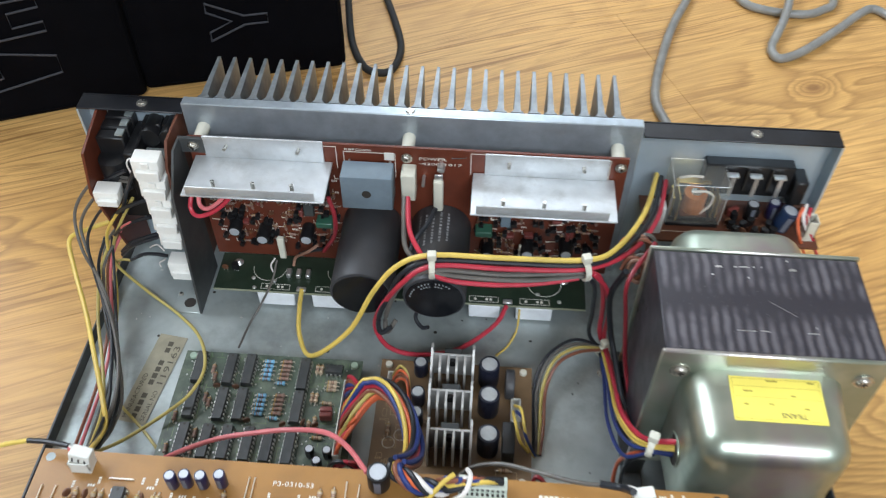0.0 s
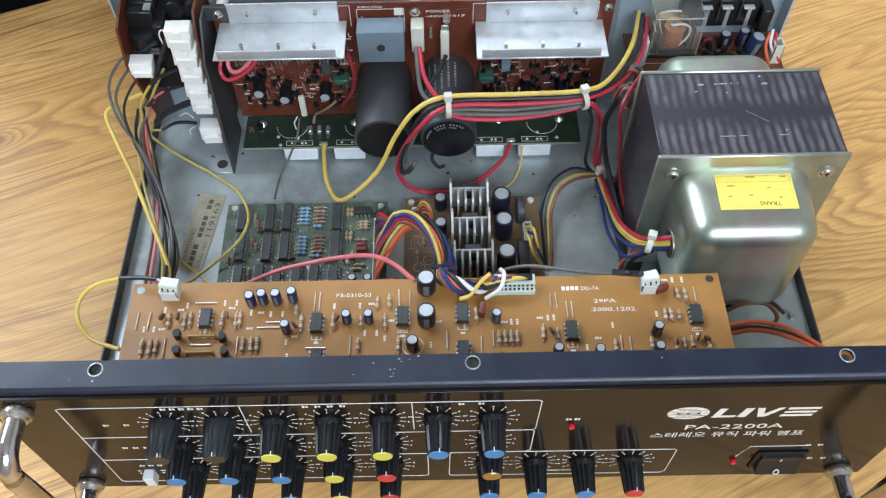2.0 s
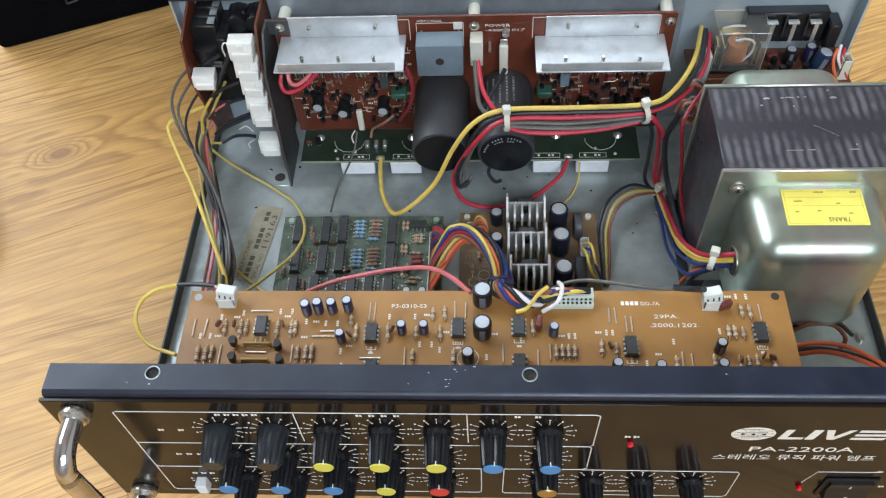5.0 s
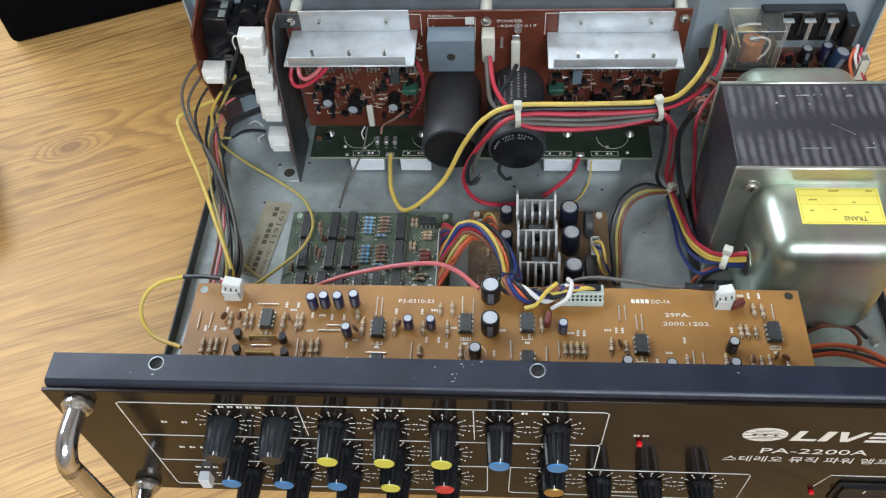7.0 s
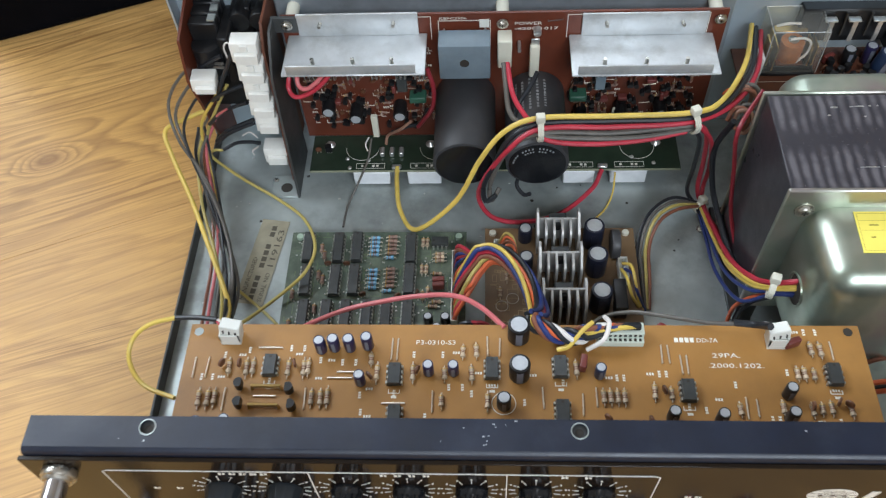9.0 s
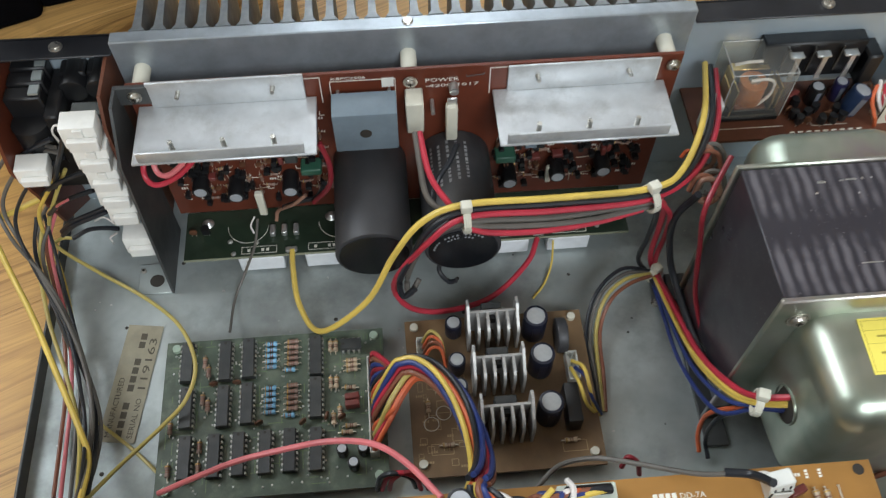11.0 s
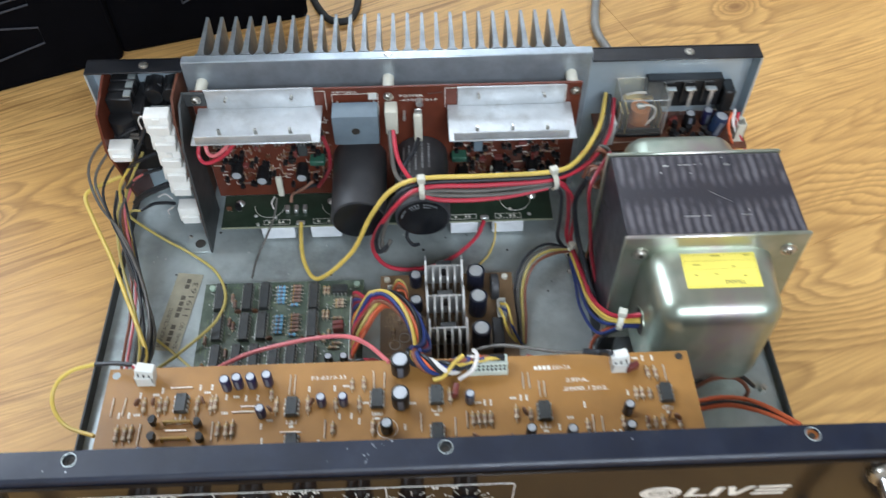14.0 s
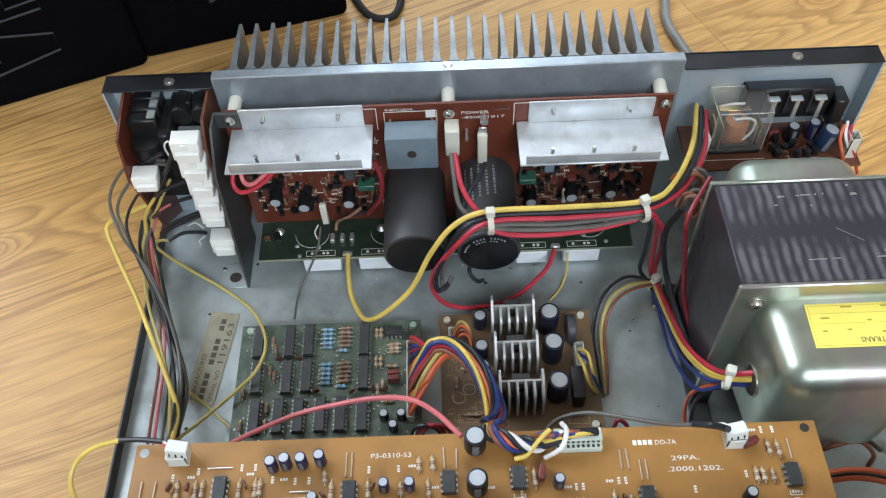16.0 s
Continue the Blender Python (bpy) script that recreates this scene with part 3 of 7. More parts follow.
def bell(name, y_in, y_out, x0, x1, z0, z1, taper, label=""):
    """A pressed end cover: rounded rectangle drawn from the plate with rounded shoulders."""
    bm = bmesh.new()
    sgn = 1 if y_out > y_in else -1
    depth = abs(y_out - y_in)
    rs = 0.011
    prof = [(0.0, 0.0), (max(0.001, depth - rs), 0.0)]
    for k in range(1, 7):
        t = k / 6 * math.pi / 2
        prof.append((depth - rs + rs * math.sin(t), rs * (1 - math.cos(t))))
    rings = []
    for d, ins in prof:
        tp = taper * d / depth
        a0, a1, b0, b1 = x0 + ins + tp, x1 - ins - tp, z0 + ins, z1 - ins - tp * 0.7
        cr = max(0.003, 0.013 - ins)
        ring = []
        for cx, cz, st in ((a1 - cr, b1 - cr, 0), (a0 + cr, b1 - cr, 90), (a0 + cr, b0 + cr, 180), (a1 - cr, b0 + cr, 270)):
            for k in range(7):
                t = radians(st + k * 15)
                ring.append(bm.verts.new((cx + cr * math.cos(t), y_in + sgn * d, cz + cr * math.sin(t))))
        rings.append(ring)
    m = len(rings[0])
    for a, b in zip(rings, rings[1:]):
        for k in range(m):
            bm.faces.new((a[k], a[(k + 1) % m], b[(k + 1) % m], b[k]))
    bm.faces.new(rings[-1])
    bm.faces.new(list(reversed(rings[0])))
    return part(name, bm, M["chromate"], tr, label)


bell("front_cover", 0.1251, 0.0840, 0.1155, 0.1880, 0.0440, 0.1215, 0.0030, "pressed olive-gold zinc-chromate end cover")
bell("rear_cover", 0.1887, 0.2140, 0.1160, 0.1860, 0.0400, 0.1265, 0.003, "pale zinc end cover")
for x in (0.1085, 0.1965):
    part("mounting_foot", bm_box(x - 0.0055, x + 0.0055, 0.112, 0.205, ZF, 0.0185, 0.0005, 1), M["greyplate"], tr)
    for y in (0.1255, 0.1870):
        part("upright", bm_box(x - 0.005, x + 0.005, y, y + 0.0018, 0.0186, 0.0339), M["greyplate"], tr)


def phillips(parent, c, d, r, material=None, name="screw"):
    """A pan-head cross screw at c facing along d."""
    c, d = Vector(c), Vector(d).normalized()
    bm = bmesh.new()
    add_cyl(bm, c, c + d * 0.0006, r * 1.35, r * 1.35, 20)
    add_cyl(bm, c + d * 0.0006, c + d * 0.0022, r, r * 0.7, 20, 0.0003)
    ob = part(name, bm, material or M["steel"], parent)
    q = d.to_track_quat('Z', 'Y').to_matrix().to_4x4()
    bm = bmesh.new()
    for w, h in ((r * 0.9, r * 0.22), (r * 0.22, r * 0.9)):
        add_box(bm, -w / 2, w / 2, -h / 2, h / 2, 0.00222, 0.00232)
    bmesh.ops.transform(bm, matrix=Matrix.Translation(c) @ q, verts=bm.verts[:])
    part("cross_slot", bm, M["hole_shade_specks"], ob)
    return ob


phillips(tr, (0.1135, 0.1249, 0.1195), (0, -1, 0), 0.0034)
phillips(tr, (0.1945, 0.1249, 0.1195), (0, -1, 0), 0.0034)
tl = part("rating_label", bm_box(0.1340, 0.1740, 0.1003, 0.1222, 0.1207, 0.1209), M["yellow"], tr, "yellow paper rating label")
tl.matrix_basis = Matrix.Translation((0, 0.1235, 0.1208)) @ pose(0, 0, 0, 3.2, 0, 0) @ Matrix.Translation((0, -0.1235, -0.1208)) @ Matrix.Translation((0, 0, 0.0010))

# ---- power amplifier board ----
pw = thing("power_board", "upright red-brown power amplifier circuit board with big capacitors and aluminium brackets", "circuit board")
part("board", bm_box(-0.1475, 0.0975, 0.2545, 0.2561, 0.0310, 0.1278), M["redboard"], pw, "red-brown phenolic board")
part("lower_board", bm_box(-0.1440, 0.0850, 0.22546, 0.2544, 0.0290, 0.0306), M["darkgreen"], pw, "dark green driver board")
part("board_edge", bm_box(-0.1440, 0.0850, 0.22515, 0.22545, 0.0290, 0.0306), mat("cut_fibreglass_edge", (0.24, 0.25, 0.17), 0.5, var=0.2, var_scale=120), pw, "pale cut edge of the driver board")
for x in (-0.1425, -0.0245, 0.0925):
    part("standoff", bm_cyl((x, 0.2562, 0.1225), (x, 0.2694, 0.1225), 0.0037, 0.0037, 18), M["white"], pw, "cream nylon standoff")
for x, z in ((-0.144, 0.1235), (-0.0245, 0.1215), (0.0935, 0.1225)):
    phillips(pw, (x, 0.2532 if x > -0.1 else 0.2520, z), (0, -1, 0), 0.0024, M["steel"])
part("bracket_tab", bm_box(-0.1524, -0.1380, 0.2522, 0.2544, 0.1180, 0.1285, 0.0003, 1), M["greyplate"], pw, "folded grey steel tab")
out = [(0.2544, 0.0165), (0.2150, 0.0165), (0.2255, 0.1080), (0.2420, 0.1280), (0.2544, 0.1280)]
part("side_bracket", add_prism(bmesh.new(), out, 'x', -0.1525, -0.1512), M["greyplate"], pw, "dark grey steel side bracket")
bm = bm_box(-0.1700, -0.1526, 0.2150, 0.2330, 0.0162, 0.0174, 0.0003, 1)
part("bracket_foot", bm, M["zinc"], pw)
part("foot_hole", bm_cyl((-0.1605, 0.2225, 0.01745), (-0.1605, 0.2225, 0.0176), 0.0037, 0.0037, 20), M["hole_shade_specks"], pw)
for x0, x1, z in ((-0.0940, -0.1170, 0), (-0.0620, -0.0830, 0), (0.0330, 0.0140, 0), (0.0650, 0.0430, 0)):
    part("cement_resistor", bm_box(x1, x0, 0.2248, 0.2340, 0.0175, 0.0288, 0.0006, 1), M["cement"], pw, "white cement resistor under the board edge")
for x in (-0.0460, -0.0050):
    c = part("large_capacitor", bm_cyl((x, 0.2543, 0.068), (x, 0.1975, 0.068), 0.0178, 0.0178, 40, 0.0012), M["sleeve"], pw, "large dusty charcoal electrolytic capacitor")
    bm = bm_cyl((x, 0.1974, 0.068), (x, 0.1970, 0.068), 0.0162, 0.0160, 40)
    part("end_disc", bm, M["knob"], c, "glossy black end disc")
bm = bm_box(-0.0597, -0.0312, 0.2362, 0.2500, 0.0965, 0.1205, 0.0007, 2)
br = part("bridge_rectifier", bm, M["bridge"], pw, "blue-grey epoxy bridge rectifier with a centre hole")
part("centre_hole", bm_cyl((-0.0455, 0.2361, 0.1085), (-0.0455, 0.2358, 0.1085), 0.0026, 0.0026, 20), M["hole_shade_specks"], br)
for x in (-0.057, -0.034):
    part("lead", bm_cyl((x, 0.2501, 0.117), (x, 0.2544, 0.117), 0.0007, 0.0007, 8), M["solder"], br)


def bracket(xa, xb, z):
    t = 0.0013
    bm = bm_box(xa, xb, 0.2215, 0.2543, z, z + t, 0.0004, 1)
    br = part("transistor_bracket", bm, M["brushed"], pw, "satin aluminium transistor bracket with studs")
    part("back_flange", bm_box(xa + 0.0065, xb - 0.0045, 0.2526, 0.2541, z + t, z + 0.0165, 0.0005, 2), M["brushed"], br)
    part("front_lip", bm_box(xa + 0.0030, xb - 0.0050, 0.2218, 0.2232, z + t, z + 0.0075, 0.0005, 2), M["brushed"], br)
    w = xb - xa
    for k in (0.22, 0.50, 0.77):
        part("stud", bm_cyl((xa + w * k, 0.2275, z + t), (xa + w * k, 0.2275, z + 0.0075), 0.0012, 0.0011, 10), M["steel"], br)
    for k in (0.25, 0.77):
        part("stud", bm_cyl((xa + w * k, 0.2526, z + 0.0105), (xa + w * k, 0.2482, z + 0.0115), 0.0011, 0.0010, 10), M["steel"], br)


bracket(-0.1450, -0.0665, 0.1135)
bracket(0.0125, 0.0915, 0.1110)

# ---- front preamp board ----
ZP = 0.0960
fpb = thing("preamp_board", "amber preamp circuit board with white print lying behind the front panel", "circuit board")
part("board", bm_box(-0.1705, 0.1325, 0.0120, 0.0775, 0.0944, ZP), M["amberboard"], fpb, "amber phenolic board")
for x in (-0.15, -0.06, 0.03, 0.11):
    part("spacer", bm_box(x - 0.004, x + 0.004, 0.0024, 0.0140, 0.086, 0.0942), M["greyplate"], fpb)

# ---- digital board and supply board ----
dgb = thing("delay_board", "green circuit board with rows of black logic chips", "circuit board")
part("board", bm_box(-0.1500, -0.0455, 0.1040, 0.1825, 0.0224, 0.0240), M["greenboard"], dgb, "green double-sided board")
psb = thing("supply_board", "brown regulator circuit board with three small heat sinks", "circuit board")
part("board", bm_box(-0.0345, 0.0530, 0.1060, 0.1850, 0.0224, 0.0240), M["tanboard"], psb, "dusty brown phenolic board")
for b, xs, ys in ((dgb, (-0.145, -0.050), (0.109, 0.1785)), (psb, (-0.030, 0.048), (0.112, 0.181))):
    for x in xs:
        for y in ys:
            part("standoff", bm_cyl((x, y, ZF), (x, y, 0.0258), 0.0026, 0.0020, 14), M["white"] if b is psb else M["greennylon"], b)

# relay board on the rear panel
rlb = thing("relay_board", "brown loudspeaker relay circuit board fixed to the rear panel", "circuit board")
part("board", bm_box(0.1130, 0.2120, 0.2430, 0.2785, 0.0764, 0.0780), M["boardedge"], rlb, "brown board")

# ---- electronic components: each kind has one shared mesh ----
def multi(name, pieces):
    """One mesh from several bmeshes, each with its own material."""
    me = bpy.data.meshes.new(name)
    out = bmesh.new()
    for k, (bm, material) in enumerate(pieces):
        bmesh.ops.recalc_face_normals(bm, faces=bm.faces[:])
        for f in bm.faces:
            f.material_index = k
            f.smooth = True
        for e in bm.edges:
            if len(e.link_faces) == 2 and e.calc_face_angle(0) > 0.7:
                e.smooth = False
        tmp = bpy.data.meshes.new("tmp")
        bm.to_mesh(tmp)
        bm.free()
        out.from_mesh(tmp)
        bpy.data.meshes.remove(tmp)
        me.materials.append(material)
    out.to_mesh(me)
    out.free()
    return me


ELS = {}


def electrolytic(parent, x, y, z, r, h, sleeve="navy", rx=0, ry=0, label="", rz=0):
    dull = parent.name.startswith("supply")
    key = (round(r, 4), round(h, 4), sleeve, dull)
    if key not in ELS:
        body = bmesh.new()
        add_cyl(body, (0, 0, 0.0003), (0, 0, h), r, r, 24, r * 0.12)
        top = bm_cyl((0, 0, h), (0, 0, h + 0.00015), r * 0.76, r * 0.74, 24)
        col = SLEEVE_DUSK if dull else {"navy": SLEEVE_NAVY, "black": M["blackplastic"], "blue": SLEEVE_BLUE}[sleeve]
        stripe = bm_box(-r * 0.30, r * 0.30, -r * 1.012, -r * 0.90, h * 0.12, h * 0.86)
        ELS[key] = multi("electrolytic_capacitor", ((body, col), (top, CAN_DARK if dull else CAN_TOP), (stripe, SLEEVE_DUSK if dull else SLEEVE_STRIPE)))
    ob = share("electrolytic_capacitor", ELS[key], pose(x, y, z, rx, ry, rz), parent)
    if label:
        ob["label"] = label
    return ob


SLEEVE_NAVY = mat("navy_capacitor_sleeve", (0.016, 0.015, 0.052), 0.3, var=0.15, var_scale=200)
SLEEVE_DUSK = mat("blue_black_capacitor_sleeve", (0.011, 0.013, 0.026), 0.4, var=0.2, var_scale=150, dirt=(0.06, 0.06, 0.06), dirt_amt=0.4, dirt_scale=80)
SLEEVE_BLUE = mat("blue_capacitor_sleeve", (0.013, 0.026, 0.062), 0.3, var=0.15, var_scale=200)
SLEEVE_STRIPE = mat("grey_polarity_stripe", (0.13, 0.14, 0.17), 0.4)
CAN_TOP = mat("capacitor_can_top", (0.46, 0.48, 0.51), 0.42, 0.4, var=0.1, var_scale=300)
CAN_DARK = mat("dull_can_top", (0.40, 0.41, 0.41), 0.5, 0.3, var=0.15, var_scale=200)
RES_TAN = mat("tan_resistor_body", (0.46, 0.36, 0.25), 0.45, isl=0.25)
RES_DUSK = mat("grey_red_resistor_body", (0.24, 0.16, 0.125), 0.5, isl=0.3)
RES_BLUE = mat("blue_resistor_body", (0.16, 0.36, 0.52), 0.4, isl=0.2)
BAND_D = mat("resistor_band_dark", (0.20, 0.09, 0.06), 0.5)
BAND_G = mat("resistor_band_gold", (0.45, 0.28, 0.07), 0.35, 0.5)
LEAD = mat("tinned_lead", (0.78, 0.70, 0.58), 0.35, 0.7, isl=0.1)
PIN = mat("tinned_pin", (0.58, 0.58, 0.55), 0.35, 0.8)
CERAMIC = mat("brown_ceramic_disc", (0.13, 0.055, 0.028), 0.4, isl=0.3)
REDFILM = mat("red_film_capacitor", (0.15, 0.034, 0.028), 0.35, isl=0.2)
GREENFILM = mat("green_film_capacitor", (0.03, 0.10, 0.065), 0.3)
SINK = mat("dull_sink_aluminium", (0.46, 0.45, 0.43), 0.5, 0.45, var=0.12, var_scale=120)
RES = {}


def resistor_mesh(kind):
    if kind not in RES:
        body = bmesh.new()
        for a, b, r0, r1 in ((-0.0030, -0.0018, 0.00115, 0.00125), (-0.0018, -0.0012, 0.00125, 0.00098), (-0.0012, 0.0012, 0.00098, 0.00098), (0.0012, 0.0018, 0.00098, 0.00125), (0.0018, 0.0030, 0.00125, 0.00115)):
            add_cyl(body, (0, a, 0.0012), (0, b, 0.0012), r0, r1, 12)
        lead = bm_tube([(0, -0.0046, -0.0002), (0, -0.0046, 0.0011), (0, 0.0046, 0.0011), (0, 0.0046, -0.0002)], 0.00028, 6, 1, False)
        dark, gold = bmesh.new(), bmesh.new()
        for q in (-0.0009, 0.0001):
            add_cyl(dark, (0, q, 0.0012), (0, q + 0.0005, 0.0012), 0.00103, 0.00103, 12)
        add_cyl(gold, (0, 0.0021, 0.0012), (0, 0.0026, 0.0012), 0.00128, 0.00126, 12)
        RES[kind] = multi("resistor", ((body, {"blue": RES_BLUE, "tan": RES_TAN, "dusk": RES_DUSK}[kind]), (lead, LEAD), (dark, BAND_D), (gold, BAND_G)))
    return RES[kind]


def resistor(parent, x, y, z, rz=0, kind="tan", length=0.0095):
    m = pose(x, y, z, 0, 0, rz) @ Matrix.Diagonal((1, length / 0.0095, 1, 1))
    return share("resistor", resistor_mesh(kind), m, parent)


JUMP = []


def jumper(parent, x, y0, y1, z, rz=0):
    if not JUMP:
        me = multi("jumper", ((bm_tube([(0, -0.005, -0.0002), (0, -0.005, 0.0007), (0, 0.005, 0.0007), (0, 0.005, -0.0002)], 0.00036, 6, 1, False), LEAD),))
        JUMP.append(me)
    return share("wire_jumper", JUMP[0], pose(x, (y0 + y1) / 2, z, 0, 0, rz) @ Matrix.Diagonal((1, abs(y1 - y0) / 0.010, 1, 1)), parent)


DIPS = {}


def dip(parent, x, y, z, pins, rz=0, w=0.0063):
    key = (pins, w)
    if key not in DIPS:
        n = pins // 2
        ln = n * 0.00254 - 0.0004
        body = bmesh.new()
        o = [(-w / 2, 0.0012), (-w / 2 + 0.0003, 0.0026), (-w / 2 + 0.0006, 0.0043), (w / 2 - 0.0006, 0.0043), (w / 2 - 0.0003, 0.0026), (w / 2, 0.0012), (w / 2 - 0.0004, 0.0008), (-w / 2 + 0.0004, 0.0008)]
        add_prism(body, o, 'y', -ln / 2, ln / 2)
        pin = bmesh.new()
        for k in range(n):
            yk = (k - (n - 1) / 2) * 0.00254
            for s in (-1, 1):
                xo = s * (w / 2 + 0.0004)
                add_box(pin, min(s * (w / 2 - 0.0002), xo), max(s * (w / 2 - 0.0002), xo), yk - 0.0006, yk + 0.0006, 0.0022, 0.0026)
                add_box(pin, xo - 0.00018, xo + 0.00018, yk - 0.0005, yk + 0.0005, -0.0001, 0.0026)
        notch = bm_cyl((0, ln / 2 - 0.0012, 0.0043), (0, ln / 2 - 0.0012, 0.00435), 0.0007, 0.0007, 12)
        DIPS[key] = multi("chip", ((body, M["ic"]), (pin, PIN), (notch, M["hole_shade_specks"])))
    return share("chip", DIPS[key], pose(x, y, z, 0, 0, rz), parent)


SMALL = {}


def small(parent, kind, x, y, z, rz=0):
    if kind not in SMALL:
        if kind == "transistor":
            body = bmesh.new()
            o = [(0.0022 * math.cos(t), 0.0022 * math.sin(t)) for t in [radians(a) for a in range(-35, 216, 25)]]
            add_prism(body, o, 'z', 0.002, 0.0065)
            leg = bmesh.new()
            for k in (-0.0012, 0, 0.0012):
                add_cyl(leg, (k, 0, -0.0002), (k, 0, 0.0021), 0.00025, 0.00025, 6)
            SMALL[kind] = multi("transistor", ((body, M["blackplastic"]), (leg, PIN)))
        elif kind == "disc":
            b = bmesh.new()
            add_cyl(b, (0, -0.0006, 0.0032), (0, 0.0006, 0.0032), 0.0021, 0.0021, 16, 0.0004)
            leg = bmesh.new()
            for k in (-0.0011, 0.0011):
                add_cyl(leg, (k, 0, -0.0002), (k, 0, 0.0018), 0.00025, 0.00025, 6)
            SMALL[kind] = multi("ceramic_capacitor", ((b, CERAMIC), (leg, LEAD)))
        elif kind in ("redfilm", "greenfilm"):
            q = 1.0 if kind == "redfilm" else 1.5
            b = bm_box(-0.0034 * q, 0.0034 * q, -0.0015 * q, 0.0015 * q, 0.0006, 0.006 * q, 0.0007 * q, 3)
            SMALL[kind] = multi("film_capacitor", ((b, REDFILM if kind == "redfilm" else GREENFILM),))
    names = {"transistor": "transistor", "disc": "ceramic_capacitor", "redfilm": "film_capacitor", "greenfilm": "film_capacitor"}
    return share(names[kind], SMALL[kind], pose(x, y, z, 0, 0, rz), parent)


def plug(parent, name, x0, x1, y0, y1, z0, z1, n, along='x', label="white nylon connector", material=None):
    """A nylon header: open box with a row of pins."""
    bm = bmesh.new()
    t = 0.0007
    add_box(bm, x0, x1, y0, y1, z0, z0 + 0.0022)
    for a in ((x0, x0 + t, y0, y1), (x1 - t, x1, y0, y1), (x0, x1, y1 - t, y1), (x0, x1, y0, y0 + t)):
        add_box(bm, *a, z0 + 0.0022, z1, 0.0002, 1)
    ob = part(name, bm, material or M["whiteplastic"], parent, label)
    pb = bmesh.new()
    for k in range(n):
        f = (k + 0.5) / n
        px, py = (x0 + f * (x1 - x0), (y0 + y1) / 2) if along == 'x' else ((x0 + x1) / 2, y0 + f * (y1 - y0))
        add_box(pb, px - 0.00035, px + 0.00035, py - 0.00035, py + 0.00035, z0 + 0.0022, z1 - 0.0006)
    part("pins", pb, PIN, ob)
    return ob


def bars(parent, pts, z, w=0.0034, h=0.0012, material=None):
    """Unreadable printed values, as small white bars broken into two or three strokes."""
    for i, (x, y) in enumerate(pts):
        bm = bmesh.new()
        up = i % 3 != 1
        for k in range(3):
            o = (k - 1) * w * 0.34
            if up:
                add_box(bm, x - h / 2, x + h / 2, y + o - w * 0.12, y + o + w * 0.12, z, z + 0.00006)
            else:
                add_box(bm, x + o - w * 0.12, x + o + w * 0.12, y - h / 2, y + h / 2, z, z + 0.00006)
        part("printed_value", bm, material or M["silk"], parent)


def mm(*pts):
    return [tuple(c / 1000 for c in p) for p in pts]


# -- preamp board --
for x, y in mm((-108, 64), (-102, 65), (-95, 65), (-87, 66)):
    electrolytic(fpb, x, y, ZP, 0.0026, 0.0098, "navy")
for x, y in mm((-89, 48), (-59, 53), (-48, 53), (-157, 26), (-145, 27), (16, 52)):
    electrolytic(fpb, x, y, ZP, 0.0024, 0.0085, "navy" if x < 0.01 else "blue")
for x, y in mm((45, 32), (65, 31), (95, 43), (94, 32)):
    electrolytic(fpb, x, y, ZP, 0.0026, 0.0090, "black")
electrolytic(fpb, -0.019, 0.071, ZP, 0.0049, 0.0120, "black", label="larger black electrolytic capacitor")
electrolytic(fpb, -0.019, 0.052, ZP, 0.0046, 0.0118, "black", label="larger black electrolytic capacitor")
electrolytic(fpb, -0.026, 0.0375, ZP, 0.0031, 0.0085, "black")
part("printed_ring", bm_tube([(-0.026 + 0.0052 * math.cos(k * math.pi / 12), 0.0385 + 0.0052 * math.sin(k * math.pi / 12), ZP) for k in range(25)], 0.00022, 5, 1, False), M["silk"], fpb)
for x, y in mm((-130, 55), (-74, 51), (-31, 54), (-73, 31), (-1, 55), (53, 44), (116, 52), (-1, 34)):
    dip(fpb, x, y, ZP, 8)
    mark = bmesh.new()
    for a in ((x - 0.0026, x + 0.0026, y - 0.0082, y - 0.0078), (x - 0.0026, x - 0.0022, y - 0.0078, y - 0.0062), (x + 0.0022, x + 0.0026, y - 0.0078, y - 0.0062), (x - 0.0012, x + 0.0012, y - 0.0104, y - 0.0092)):
        add_box(mark, *a, ZP + 0.00001, ZP + 0.00007)
    part("printed_outline", mark, M["silk"], fpb)
for (x, y), rz in zip(mm((-142, 45), (-120, 43), (-141, 36), (-118, 35)), (90, -90, 90, -90)):
    small(fpb, "transistor", x, y, ZP, rz)
RES_A = mm((-149, 60, 50), (-141, 60, 49), (-138, 60, 50), (-122, 60, 49), (-115, 60, 49), (-113, 60, 50), (-160, 45, 34), (-156, 45, 34), (-153, 45, 35), (-110, 45, 35),
           (-106, 45, 35), (-103, 46, 35), (-82, 58, 47), (-66, 58, 47), (-53, 43, 35), (-44, 67, 59), (-38, 68, 59), (-40, 57, 47), (-52, 56, 48), (-85, 63, 55), (-33, 44, 34))
RES_B = mm((17, 46, 37), (20, 46, 37), (23, 46, 37), (26, 46, 37), (39, 49, 39), (46, 47, 39), (74, 40, 32), (109, 69, 61), (113, 69, 60), (101, 57, 49), (104, 57, 49),
           (108, 56, 49), (6, 60, 50), (92, 41, 33), (108, 40, 33), (104, 40, 32), (112, 41, 33), (120, 40, 32))
for x, a, b in RES_A + RES_B:
    resistor(fpb, x, (a + b) / 2, ZP, random.uniform(-3, 3), "tan", a - b)
